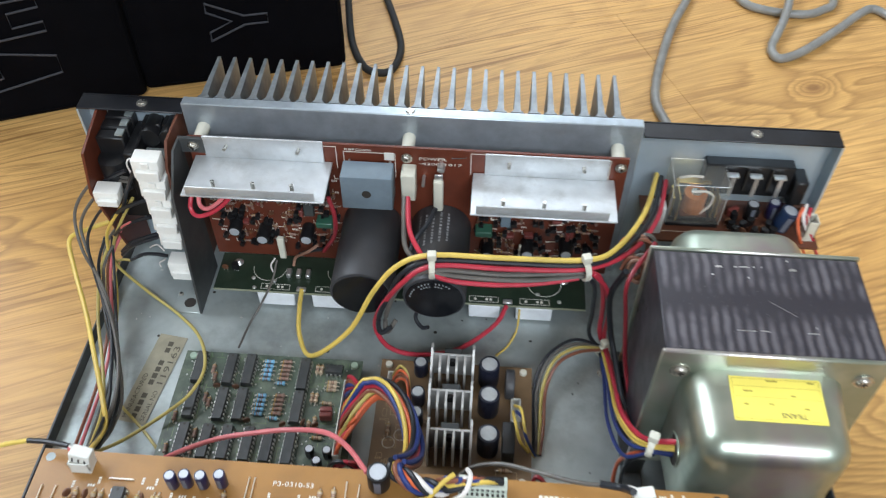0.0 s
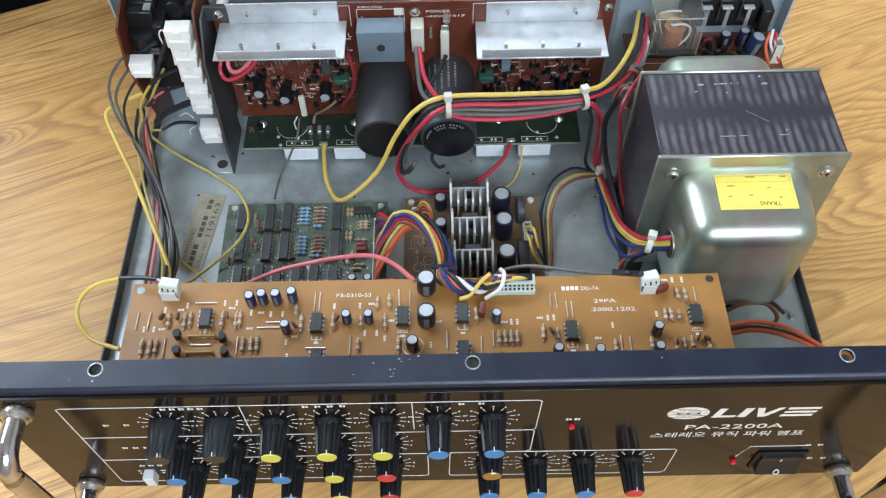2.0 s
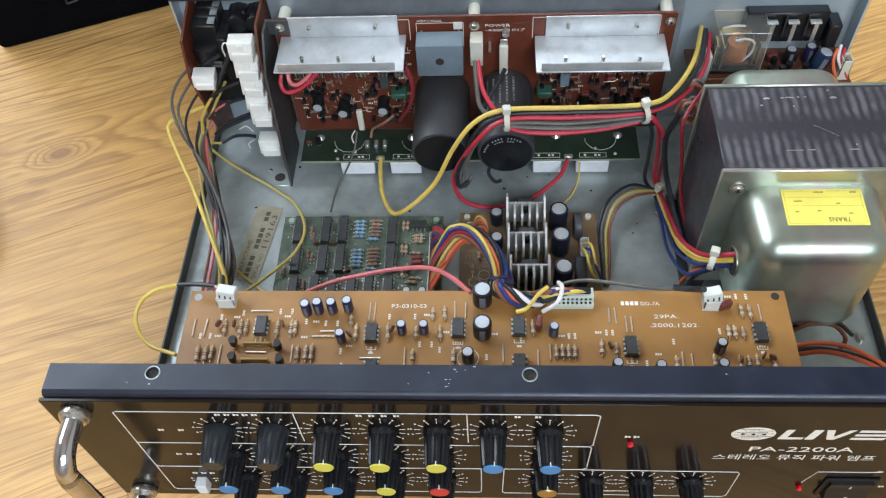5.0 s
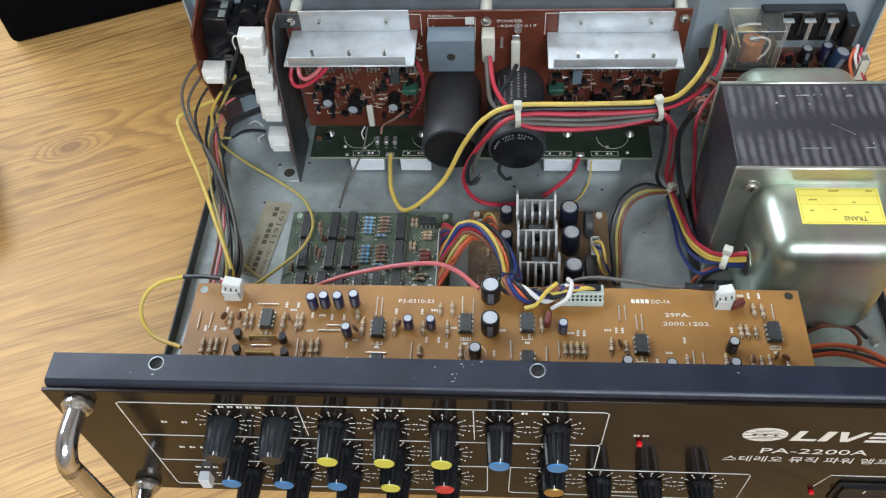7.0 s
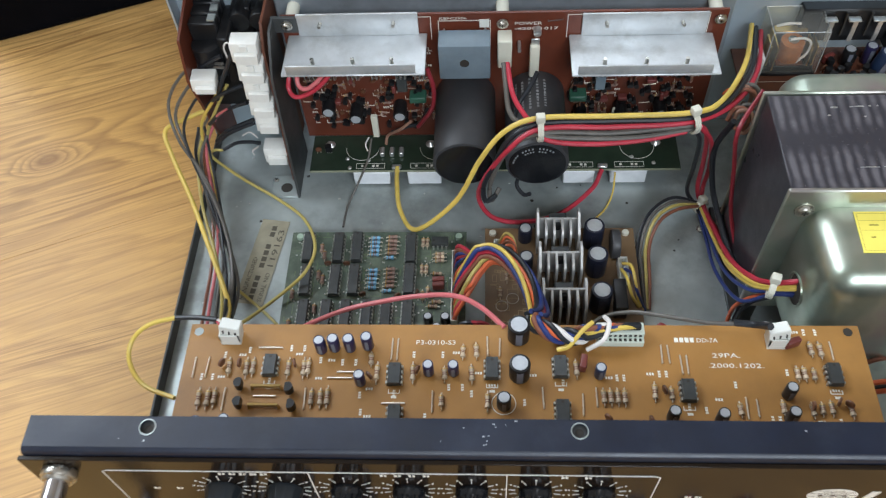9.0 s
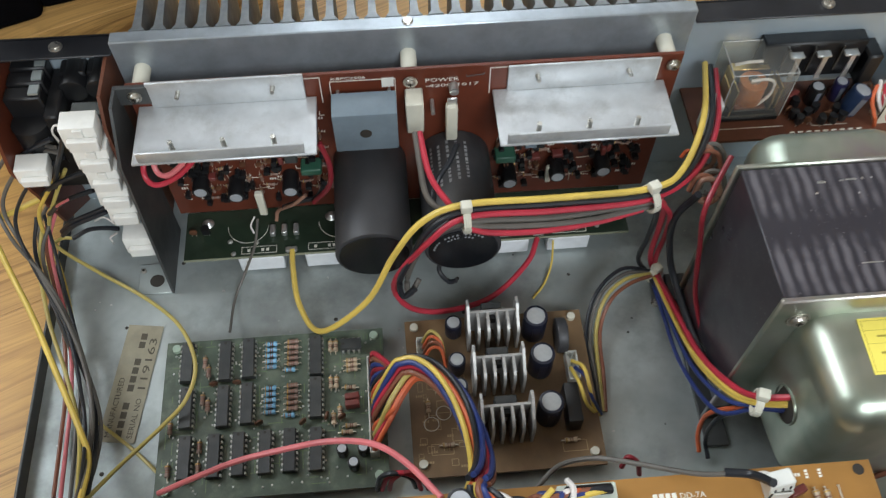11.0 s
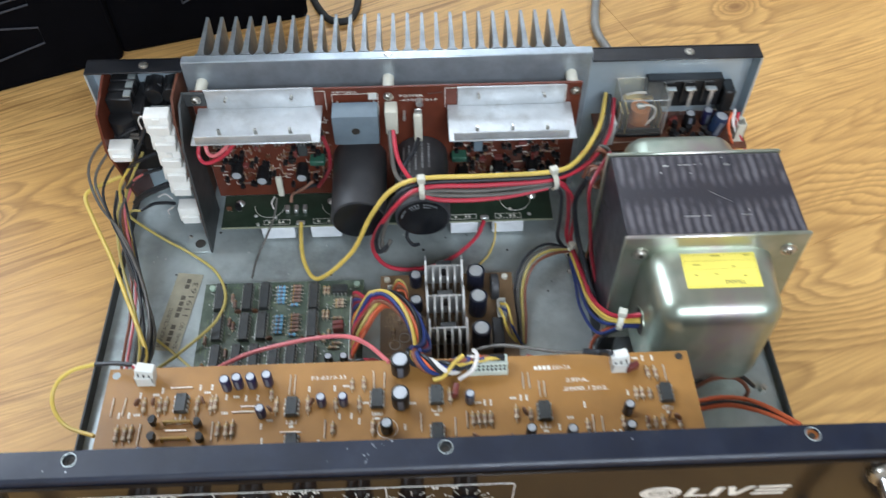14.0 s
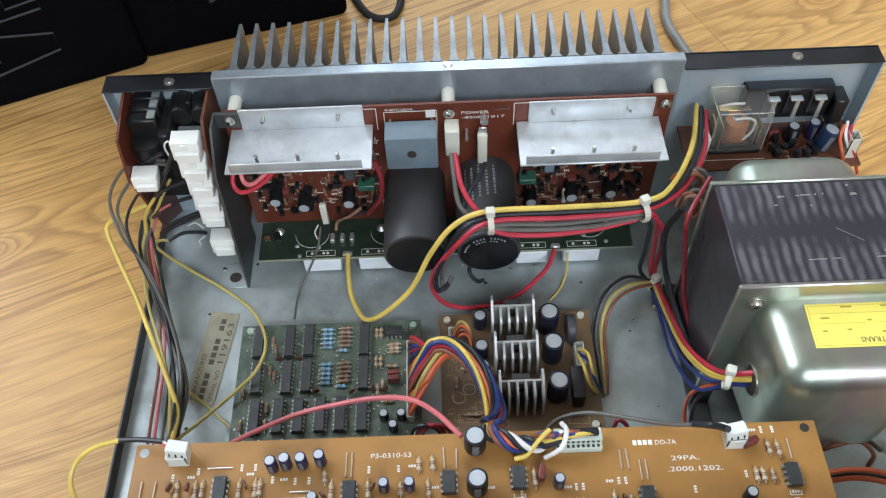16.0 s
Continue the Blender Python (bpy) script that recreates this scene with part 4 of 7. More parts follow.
JUMPS = mm((-165, 60, 50), (-159, 60, 50), (-149, 45, 34), (-113, 45, 35), (-76, 70, 59), (-73.5, 70, 59), (-33, 71, 61), (-27.5, 70, 61), (-57, 44, 34), (44, 67, 58), (47, 67, 58),
           (52, 62, 53), (54.6, 62, 53), (77, 42, 32), (81.5, 41, 33), (118, 69, 60), (-9, 46, 36), (8, 43, 33), (14, 46, 37))
for x, a, b in JUMPS:
    jumper(fpb, x, a, b, ZP, random.uniform(-2, 2))
for x0, x1, y in mm((-137, -126, 65), (-137, -124, 45), (-136, -124, 36), (-100, -91, 53), (-104, -93, 50), (-79, -69, 38), (-136, -126, 41)):
    share("wire_jumper", JUMP[0], pose((x0 + x1) / 2, y, ZP, 0, 0, 90) @ Matrix.Diagonal((1, (x1 - x0) / 0.010, 1, 1)), fpb)
for y in (0.0447, 0.0357):
    part("tall_jumper", bm_tube([(-0.1370, y, ZP), (-0.1370, y, ZP + 0.003), (-0.1240, y, ZP + 0.003), (-0.1240, y, ZP)], 0.00085, 8, 1, False), M["brass"], fpb)
for i, (x, y) in enumerate(mm((-152, 56), (-144, 56), (-119, 56), (-85, 50), (-64, 53), (10, 56), (43, 44), (119, 38), (115, 39), (104, 37), (36, 30), (18, 31))):
    small(fpb, "disc", x, y, ZP, 60 + 25 * (i % 4))
small(fpb, "redfilm", 0.101, 0.067, ZP, 20)
small(fpb, "redfilm", 0.009, 0.0565, ZP, 80)
BARS_A = mm((-152, 61.5), (-144, 61.5), (-141, 64), (-122, 65), (-118, 62), (-116, 65), (-108, 59), (-103, 59), (-98, 58), (-92, 58), (-108, 50), (-161, 50.5), (-156, 50.5), (-152, 50.5),
            (-130, 48.5), (-89, 42), (-85, 45), (-66, 62), (-53, 62), (-47, 63), (-44, 46), (-40, 43), (-37, 53), (-50, 46), (-88, 34), (-85, 32), (-60, 32), (-74, 43))
BARS_B = mm((38, 53), (42, 53), (45, 53), (20, 51), (23.5, 51), (26.5, 51), (66, 41), (74, 48), (97, 54), (104, 74), (108, 74), (113, 74), (-13, 52), (-17, 39), (53, 37.5), (116, 45.5),
            (87, 32), (90, 32), (107, 31), (115, 31), (0, 48.5), (-31, 47), (60, 36))
bars(fpb, BARS_A + BARS_B, ZP + 0.00002)


def flat_text(parent, body, x, y, z, w, size, rz=0, material=None, name="printed_text"):
    return text_part(name, body, size, pose(x, y, z, 0, 0, rz), material or M["silk"], parent, "", w, 0.00004)


flat_text(fpb, "P3-0310-S3", -0.0655, 0.0672, ZP + 0.00006, 0.0178, 0.0031)
bm = bmesh.new()
for k in range(4):
    add_box(bm, 0.0505 + k * 0.0023, 0.0522 + k * 0.0023, 0.0688, 0.0711, ZP, ZP + 0.00008)
part("printed_bars", bm, M["silk"], fpb)
flat_text(fpb, "DD-7A", 0.0602, 0.0688, ZP + 0.00006, 0.0092, 0.0030)
flat_text(fpb, "29PA.", 0.0660, 0.0612, ZP + 0.00006, 0.0120, 0.0031)
flat_text(fpb, ".2000.1202.", 0.0635, 0.0562, ZP + 0.00006, 0.0240, 0.0031)
for hx, hy in ((-0.1665, 0.0735), (0.1275, 0.0742)):
    part("mounting_hole", bm_cyl((hx, hy, ZP), (hx, hy, ZP + 0.00012), 0.0021, 0.0021, 20), M["hole_shade_specks"] if hx > 0 else M["zinc"], fpb)
plug(fpb, "connector", -0.1545, -0.1455, 0.0668, 0.0735, ZP, ZP + 0.0075, 3)
plug(fpb, "connector", 0.0905, 0.0985, 0.0655, 0.0725, ZP, ZP + 0.0075, 3)
for x0, y0, tilt in ((-0.1538, 0.0672, 7), (0.0912, 0.0660, -8)):
    h = part("wire_housing", bm_box(-0.0047, 0.0047, -0.0030, 0.0030, 0.0, 0.0090, 0.0005, 1), M["whiteplastic"], fpb, "white wire housing pushed into its header, tilted")
    for k in (-0.0028, 0.0, 0.0028):
        part("housing_slot", bm_box(k - 0.0004, k + 0.0004, -0.0031, -0.0029, 0.0042, 0.0066), M["hole_shade_specks"], h)
    h.matrix_basis = pose(x0 + 0.0038, y0 + 0.0030, ZP + 0.0024, -10, tilt, -tilt)
hd = part("connector", add_box(bm_box(0.0155, 0.0365, 0.0690, 0.0750, ZP, ZP + 0.0072, 0.0004, 1), 0.0155, 0.0365, 0.0664, 0.0691, ZP, ZP + 0.0040, 0.0003, 1), mat("pale_green_nylon", (0.58, 0.64, 0.56), 0.5, var=0.06, var_scale=90), fpb, "wide pale green-white header")
for k in range(9):
    part("contact_slot", bm_box(0.0166 + k * 0.0022, 0.0177 + k * 0.0022, 0.0670, 0.0684, ZP + 0.0040, ZP + 0.00412), M["hole_shade_specks"], hd)
    part("contact_slot", bm_box(0.0166 + k * 0.0022, 0.0177 + k * 0.0022, 0.06885, 0.0690, ZP + 0.0046, ZP + 0.0062), M["hole_shade_specks"], hd)
part("cable_plug", bm_box(0.0180, 0.0350, 0.0705, 0.0742, ZP + 0.0072, ZP + 0.0090, 0.0005, 1), M["blackplastic"], hd, "black cable plug pressed into the header")

# -- delay board --
ZD = 0.0240
for x, y in mm((-139, 170), (-121, 169.5), (-110, 170), (-78, 169), (-138, 147), (-121, 146.5), (-110, 147), (-78, 147.5), (-137, 123), (-124, 123), (-113, 123), (-101, 123), (-90, 123), (-78, 122.5)):
    dip(dgb, x, y, ZD, 16, random.uniform(-0.8, 0.8))
dip(dgb, -0.0610, 0.1735, ZD, 8, 90)
for base in (0.1655, 0.1425):
    for k in range(5):
        resistor(dgb, -0.0995, base + k * 0.0030, ZD, 90, "blue", 0.0085)
        resistor(dgb, -0.0892, base + 0.001 + k * 0.0029, ZD, 90 + random.uniform(-4, 4), "dusk", 0.0085)
    resistor(dgb, -0.0905, base - 0.0022, ZD, 90, "blue", 0.0080)
for x, y, rz in ((-71, 174, 0), (-68.5, 174, 0), (-71, 155, 0), (-68.5, 155, 0), (-61, 166, 90), (-61, 163.5, 90), (-61, 161, 90), (-131, 170, 0), (-129, 165, 0), (-131, 151, 0), (-128.5, 148, 0), (-131, 128, 0), (-131, 118, 0),
                 (-70, 137, 0), (-67, 140, 0), (-62, 152, 90), (-62, 133, 90), (-64, 130, 90), (-145, 138, 0), (-144.5, 118, 0)):
    resistor(dgb, x / 1000, y / 1000, ZD, rz + random.uniform(-4, 4), "dusk" if x < -100 else "tan", 0.0085)
for x, y in mm((-66, 120.5), (-56.5, 120.5), (-61, 114)):
    electrolytic(dgb, x, y, ZD, 0.0026, 0.0070, "black")
for x, y in mm((-61, 146), (-61, 142.5)):
    small(dgb, "redfilm", x, y, ZD, 5)
for x, y, rz in ((-66, 137, 30), (-73, 138, 70), (-126, 158, 10), (-115, 158, 0), (-104, 137, 20), (-84, 136, 40)):
    small(dgb, "disc", x / 1000, y / 1000, ZD, rz)
plug(dgb, "connector", -0.0535, -0.0495, 0.1175, 0.1650, ZD, ZD + 0.0068, 12, 'y', "long cream nylon header")
bm = bmesh.new()
for k in range(150):
    x, y = random.uniform(-0.148, -0.047), random.uniform(0.107, 0.180)
    if random.random() < 0.5:
        add_box(bm, x, x + random.uniform(0.002, 0.009), y, y + 0.0004, ZD, ZD + 0.00004)
    else:
        add_box(bm, x, x + 0.0004, y, y + random.uniform(0.002, 0.009), ZD, ZD + 0.00004)
tr_ob = part("copper_tracking", bm, mat("masked_copper_track", (0.13, 0.19, 0.09), 0.35), dgb)
tr_ob["kind"] = "stuff"
bm = bmesh.new()
for k in range(160):
    x, y = random.uniform(-0.148, -0.047), random.uniform(0.107, 0.180)
    add_cyl(bm, (x, y, ZD), (x, y, ZD + 0.0003), 0.0006, 0.0004, 6)
pad_ob = part("solder_pads", bm, M["solder"], dgb)
pad_ob["kind"] = "stuff"

# -- supply board --
ZS = 0.0240


def clip_sink(x0, x1, y, h):
    """A small comb-shaped aluminium clip-on heat sink with its regulator behind."""
    t = 0.0014
    s = part("regulator_heat_sink", bm_box(x0, x1, y, y + t, ZS + h - 0.0045, ZS + h, 0.0002, 1), SINK, psb, "small finned aluminium heat sink")
    part("web", bm_box(x0, x1, y + 0.0004, y + t, ZS + 0.001, ZS + h - 0.0046), SINK, s)
    n = 6
    for k in range(n):
        xk = x0 + (x1 - x0 - 0.0013) * k / (n - 1)
        end = k in (0, n - 1)
        fin = [(y + (0.0050 if end else 0.0), ZS + 0.001), (y - 0.0105, ZS + 0.001), (y - 0.0105, ZS + h - 0.0040), (y - 0.0090, ZS + h - 0.0015), (y - 0.0060, ZS + h), (y, ZS + h)]
        if end:
            fin[-1] = (y + 0.0010, ZS + h + 0.0050)
            fin += [(y + 0.0050, ZS + h + 0.0042)]
        part("fin", add_prism(bmesh.new(), fin, 'x', xk, xk + 0.0013), SINK, s)
    part("clamp_screw", bm_cyl(((x0 + x1) / 2, y, ZS + 0.0150), ((x0 + x1) / 2, y - 0.0022, ZS + 0.0150), 0.0028, 0.0024, 14), M["blackplastic"], s)
    part("regulator", bm_box((x0 + x1) / 2 - 0.005, (x0 + x1) / 2 + 0.005, y + t, y + t + 0.0045, ZS + 0.002, ZS + 0.019, 0.0004, 1), M["ic"], s)
    return s


for x0, x1, y in ((-0.0050, 0.0195, 0.1765), (-0.0045, 0.0195, 0.1530), (-0.0035, 0.0205, 0.1290)):
    clip_sink(x0, x1, y, 0.0205)
for x, y in mm((28, 174), (28.5, 154.5), (29, 130.5)):
    electrolytic(psb, x, y, ZS, 0.0058, 0.0180, "navy", label="navy electrolytic capacitor with silver top")
for x, y in mm((-11, 177), (-11, 157.5), (-11, 144.5)):
    electrolytic(psb, x, y, ZS, 0.0040, 0.0115, "black")
bm = bmesh.new()
add_cyl(bm, (0.0375, 0.1675, ZS + 0.0085), (0.0425, 0.1675, ZS + 0.0085), 0.0085, 0.0085, 28, 0.0008)
part("disc_capacitor", bm, M["sleeve"], psb, "black disc standing on edge")
part("bridge_block", bm_box(0.0365, 0.0432, 0.1225, 0.1415, ZS + 0.0005, ZS + 0.0125, 0.0006, 2), M["blackplastic"], psb, "black rectifier block")
plug(psb, "connector", -0.0295, -0.0245, 0.1600, 0.1730, ZS, ZS + 0.0065, 4, 'y')
plug(psb, "connector", 0.0410, 0.0465, 0.1450, 0.1600, ZS, ZS + 0.0070, 4, 'y')
for x, y, rz in ((-22, 150, 0), (-18, 120, 90), (-8, 122, 0), (-26, 139, 0), (38, 118, 90)):
    resistor(psb, x / 1000, y / 1000, ZS, rz, "tan", 0.009)
FADED = mat("faded_silkscreen", (0.42, 0.31, 0.17), 0.6)
for x, y, w, h in ((-26, 148, 8, 6), (-14, 150, 6, 9), (-28, 128, 7, 7), (-16, 122, 9, 6), (-22, 136, 6, 6), (34, 113, 11, 5), (-26, 116, 10, 5)):
    x, y, w, h = x / 1000, y / 1000, w / 1000, h / 1000
    bm = bmesh.new()
    for a in ((x, x + w, y, y + 0.0003), (x, x + w, y + h, y + h + 0.0003), (x, x + 0.0003, y, y + h), (x + w, x + w + 0.0003, y, y + h)):
        add_box(bm, *a, ZS, ZS + 0.00006)
    part("printed_outline", bm, FADED, psb)
sg = random.Random(21)
for k in range(34):
    x, y = sg.uniform(-0.032, -0.008), sg.uniform(0.109, 0.157)
    w, h = sg.choice(((0.0042, 0.0022), (0.0022, 0.0046), (0.0030, 0.0030), (0.0016, 0.0016)))
    bm = bmesh.new()
    if k % 3:
        for a in ((x, x + w, y, y + 0.00026), (x, x + w, y + h, y + h + 0.00026), (x, x + 0.00026, y, y + h), (x + w, x + w + 0.00026, y, y + h)):
            add_box(bm, *a, ZS + 0.00003, ZS + 0.00009)
    else:
        for q in range(3):
            add_box(bm, x + q * 0.0011, x + q * 0.0011 + 0.0007, y, y + 0.0011, ZS + 0.00003, ZS + 0.00009)
    part("printed_mark", bm, FADED, psb)
for x, y in ((-0.019, 0.136), (-0.025, 0.131)):
    part("printed_ring", bm_tube([(x + 0.0034 * math.cos(k * math.pi / 10), y + 0.0034 * math.sin(k * math.pi / 10), ZS) for k in range(21)], 0.0002, 5, 1, False), M["silk"], psb)

# -- power board --
PY = 0.2544


def wall_el(x, z, r, h, sleeve="black"):
    return electrolytic(pw, x, PY, z, r, h, sleeve, 90)


def print_rect(x0, x1, z0, z1, t=0.0004, sides="tlrb"):
    bm = bmesh.new()
    y0, y1 = PY - 0.0001, PY + 0.00005
    if 't' in sides:
        add_box(bm, x0, x1, y0, y1, z1 - t, z1)
    if 'b' in sides:
        add_box(bm, x0, x1, y0, y1, z0, z0 + t)
    if 'l' in sides:
        add_box(bm, x0, x0 + t, y0, y1, z0, z1)
    if 'r' in sides:
        add_box(bm, x1 - t, x1, y0, y1, z0, z1)
    part("printed_outline", bm, M["silk"], pw)


print_rect(-0.1385, -0.0640, 0.1100, 0.1262, sides="tr")
print_rect(0.0110, 0.0880, 0.1100, 0.1262, sides="tlr")
print_rect(-0.0602, -0.0310, 0.1050, 0.1232, sides="tlr")


def wall_text(body, x, z, w, size):
    return text_part("printed_text", body, size, pose(x, PY - 0.00012, z, 90, 0, 0), M["silk"], pw, "", w, 0.00004)


wall_text("POWER", -0.0180, 0.1195, 0.0150, 0.0030)
wall_text("-4200-1017", -0.0180, 0.1160, 0.0240, 0.0026)
wall_text("KBPC2506", -0.0595, 0.1240, 0.0150, 0.0022)
part("wire_link", bm_tube([(0.0005, PY, 0.1225), (0.0005, PY - 0.0010, 0.1225), (0.0085, PY - 0.0010, 0.1235), (0.0085, PY, 0.1235)], 0.0002, 6, 1, False), M["greyplate"], pw)
part("paper_tag", bm_box(-0.0372, -0.0318, 0.2538, 0.2543, 0.1185, 0.1238), M["whiteplastic"], pw, "small white paper tag behind the rectifier")
plug_ob = part("wire_plug", bm_box(-0.0272, -0.0192, 0.2440, 0.2543, 0.0970, 0.1165, 0.0006, 1), M["white"], pw, "cream nylon plug")
sp = part("spade_terminal", bm_box(-0.0085, -0.0040, 0.2475, 0.2485, 0.0960, 0.1150, 0.0004, 1), M["solder"], pw, "tinned spade terminal with clear sleeve")
part("terminal_sleeve", bm_box(-0.0092, -0.0036, 0.2455, 0.2500, 0.0880, 0.1110, 0.0012, 2), M["white"], sp)
part("ring_terminal", bm_cyl((-0.0052, 0.2500, 0.1165), (-0.0052, 0.2543, 0.1165), 0.0022, 0.0022, 16), M["solder"], pw)
part("pin_terminal", bm_cyl((-0.0150, 0.2460, 0.1075), (-0.0150, 0.2543, 0.1075), 0.0010, 0.0010, 10), M["solder"], pw)
for x, z in ((-0.1130, 0.058), (-0.0860, 0.060), (-0.1290, 0.064), (0.0470, 0.058), (0.0700, 0.060), (0.0230, 0.055)):
    wall_el(x, z, 0.0040, 0.0120)
for x, z in ((-0.0745, 0.070), (0.0205, 0.070)):
    small(pw, "greenfilm", 0, 0, 0).matrix_basis = pose(x, PY, z, 90, 0, 0)
rr = random.Random(5)
small(pw, "disc", -0.1395, 0.2400, 0.0306)
small(pw, "transistor", -0.1330, 0.2400, 0.0306)
# dense dark parts; their number also stands in for shade below the brackets
for x0, x1 in ((-0.142, -0.066), (0.016, 0.088)):
    for k in range(120):
        x, z = rr.uniform(x0, x1), rr.uniform(0.043, 0.084)
        m = pose(x, PY, z, 90, 0, 0) @ pose(0, 0, 0, 0, 0, rr.choice((0, 90)) + rr.uniform(-8, 8)) @ Matrix.Diagonal((0.75, 0.75, 0.75, 1))
        kind = rr.choice(("transistor",) * 3 + ("disc", "resistor", "resistor", "resistor", "wire_jumper"))
        if kind == "wire_jumper" and JUMP:
            share(kind, JUMP[0], m @ pose(0, 0, 0, 0, rr.uniform(-30, 30), 0), pw)
        elif kind == "resistor":
            share(kind, resistor_mesh("dusk"), m, pw)
        else:
            share("ceramic_capacitor" if kind == "disc" else "transistor", SMALL["disc" if kind == "disc" else "transistor"], m, pw)
for x0, x1 in ((-0.142, -0.066), (0.016, 0.088)):
    for k in range(46):
        x, z = rr.uniform(x0, x1), rr.uniform(0.046, 0.108)
        kind = rr.choice(("r", "r", "t", "t", "d", "t", "f"))
        m = pose(x, PY, z, 90, 0, 0) @ pose(0, 0, 0, 0, 0, rr.choice((0, 90))) @ Matrix.Diagonal((0.8, 0.8, 0.8, 1))
        if kind == "r":
            share("resistor", resistor_mesh("dusk"), m, pw)
        elif kind == "d":
            share("ceramic_capacitor", SMALL["disc"], m, pw)
        elif kind == "t":
            share("transistor", SMALL["transistor"], m, pw)
        else:
            share("film_capacitor", SMALL["redfilm"], m, pw)
    for k in range(54):
        x, z = rr.uniform(x0, x1), rr.uniform(0.042, 0.110)
        bm = bmesh.new()
        if rr.random() < 0.5:
            add_box(bm, x, x + rr.uniform(0.002, 0.005), PY - 0.0001, PY + 0.00005, z, z + 0.0005)
            add_box(bm, x, x + 0.0005, PY - 0.0001, PY + 0.00005, z, z + 0.003)
        else:
            for q in range(3):
                add_box(bm, x + q * 0.0012, x + q * 0.0012 + 0.0008, PY - 0.0001, PY + 0.00005, z, z + 0.0014)
        part("printed_value", bm, M["silk"], pw)
for k, x in enumerate((-0.1360, -0.1240, -0.1110, -0.0970, -0.0830, -0.0720, 0.0210, 0.0330, 0.0450, 0.0590, 0.0720, 0.0840)):
    # driver transistors hanging below the aluminium brackets on bent legs
    t = part("power_transistor", bm_box(x - 0.0042, x + 0.0042, 0.2415, 0.2455, 0.0965, 0.1085, 0.0004, 1), M["blackplastic"] if k % 5 != 1 else REDFILM, pw)
    for q in (-0.0025, 0.0, 0.0025):
        part("leg", bm_tube([(x + q, 0.2435, 0.0966), (x + q, 0.2435, 0.0900), (x + q, 0.2470, 0.0870), (x + q, PY, 0.0870)], 0.0004, 5, 1, False), PIN, t)
for x in (-0.0835, 0.0330):
    part("regulator", bm_box(x - 0.003, x + 0.003, 0.2490, 0.2520, 0.074, 0.086, 0.0004, 1), M["bridge"] if x > 0 else M["ic"], pw)
# driver board details
ZG = 0.0306
for x, c in ((-0.1330, 1), (-0.0690, 1), (0.0720, 1), (0.0300, 1)):
    part("solder_joint", bm_cyl((x, 0.2470, ZG), (x, 0.2470, ZG + 0.0020), 0.0032, 0.0012, 14), M["solder"], pw)
for x, y in ((-0.1210, 0.2350), (-0.1190, 0.2275), (-0.1075, 0.2335), (0.0560, 0.2350), (0.0690, 0.2300)):
    part("solder_joint", bm_cyl((x, y, ZG), (x, y, ZG + 0.0010), 0.0014, 0.0007, 10), M["solder"], pw)
for x in (-0.0990, -0.0930, -0.0870):
    part("wire_terminal", bm_box(x - 0.0014, x + 0.0014, 0.2360, 0.2420, ZG, ZG + 0.0035, 0.0005, 1), M["solder"], pw)
for x in (-0.0895, 0.0375):
    part("edge_terminal", bm_box(x - 0.0030, x + 0.0030, 0.2256, 0.2290, ZG, ZG + 0.0018, 0.0006, 1), M["solder"], pw)
for cx, cy, r in ((-0.1120, 0.2440, 0.0105), (-0.0650, 0.2440, 0.0105), (0.0600, 0.2440, 0.0105)):
    part("printed_arc", bm_tube([(cx + r * math.cos(k * math.pi / 14), cy - r * math.sin(k * math.pi / 14), ZG) for k in range(15)], 0.00018, 5, 1, False), M["silk"], pw)
for x in (-0.1060, -0.0720, 0.0230, 0.0540):
    bm = bmesh.new()
    for a in ((-0.009, 0.009, 0, 0.0003), (-0.009, 0.009, 0.0040, 0.0043), (-0.009, -0.0087, 0, 0.0043), (0.0087, 0.009, 0, 0.0043), (-0.006, -0.0045, 0.0013, 0.003), (0.001, 0.0025, 0.0013, 0.003), (0.0035, 0.005, 0.0013, 0.003)):
        add_box(bm, x + a[0], x + a[1], 0.2268 + a[2], 0.2268 + a[3], ZG, ZG + 0.00006)
    part("printed_outline", bm, M["silk"], pw)
part("test_plug", bm_box(-0.1035, -0.0995, 0.2405, 0.2435, 0.0440, 0.0620, 0.0005, 1), M["white"], pw, "cream plug with thin grey cable")
part("test_plug", bm_box(0.0420, 0.0450, 0.2470, 0.2495, 0.0480, 0.0600, 0.0005, 1), M["white"], pw)
part("green_plug", bm_box(0.0800, 0.0905, 0.2460, 0.2540, 0.0880, 0.1020, 0.0006, 1), mat("pale_green_nylon", (0.42, 0.55, 0.48), 0.5), pw, "pale green nylon plug")
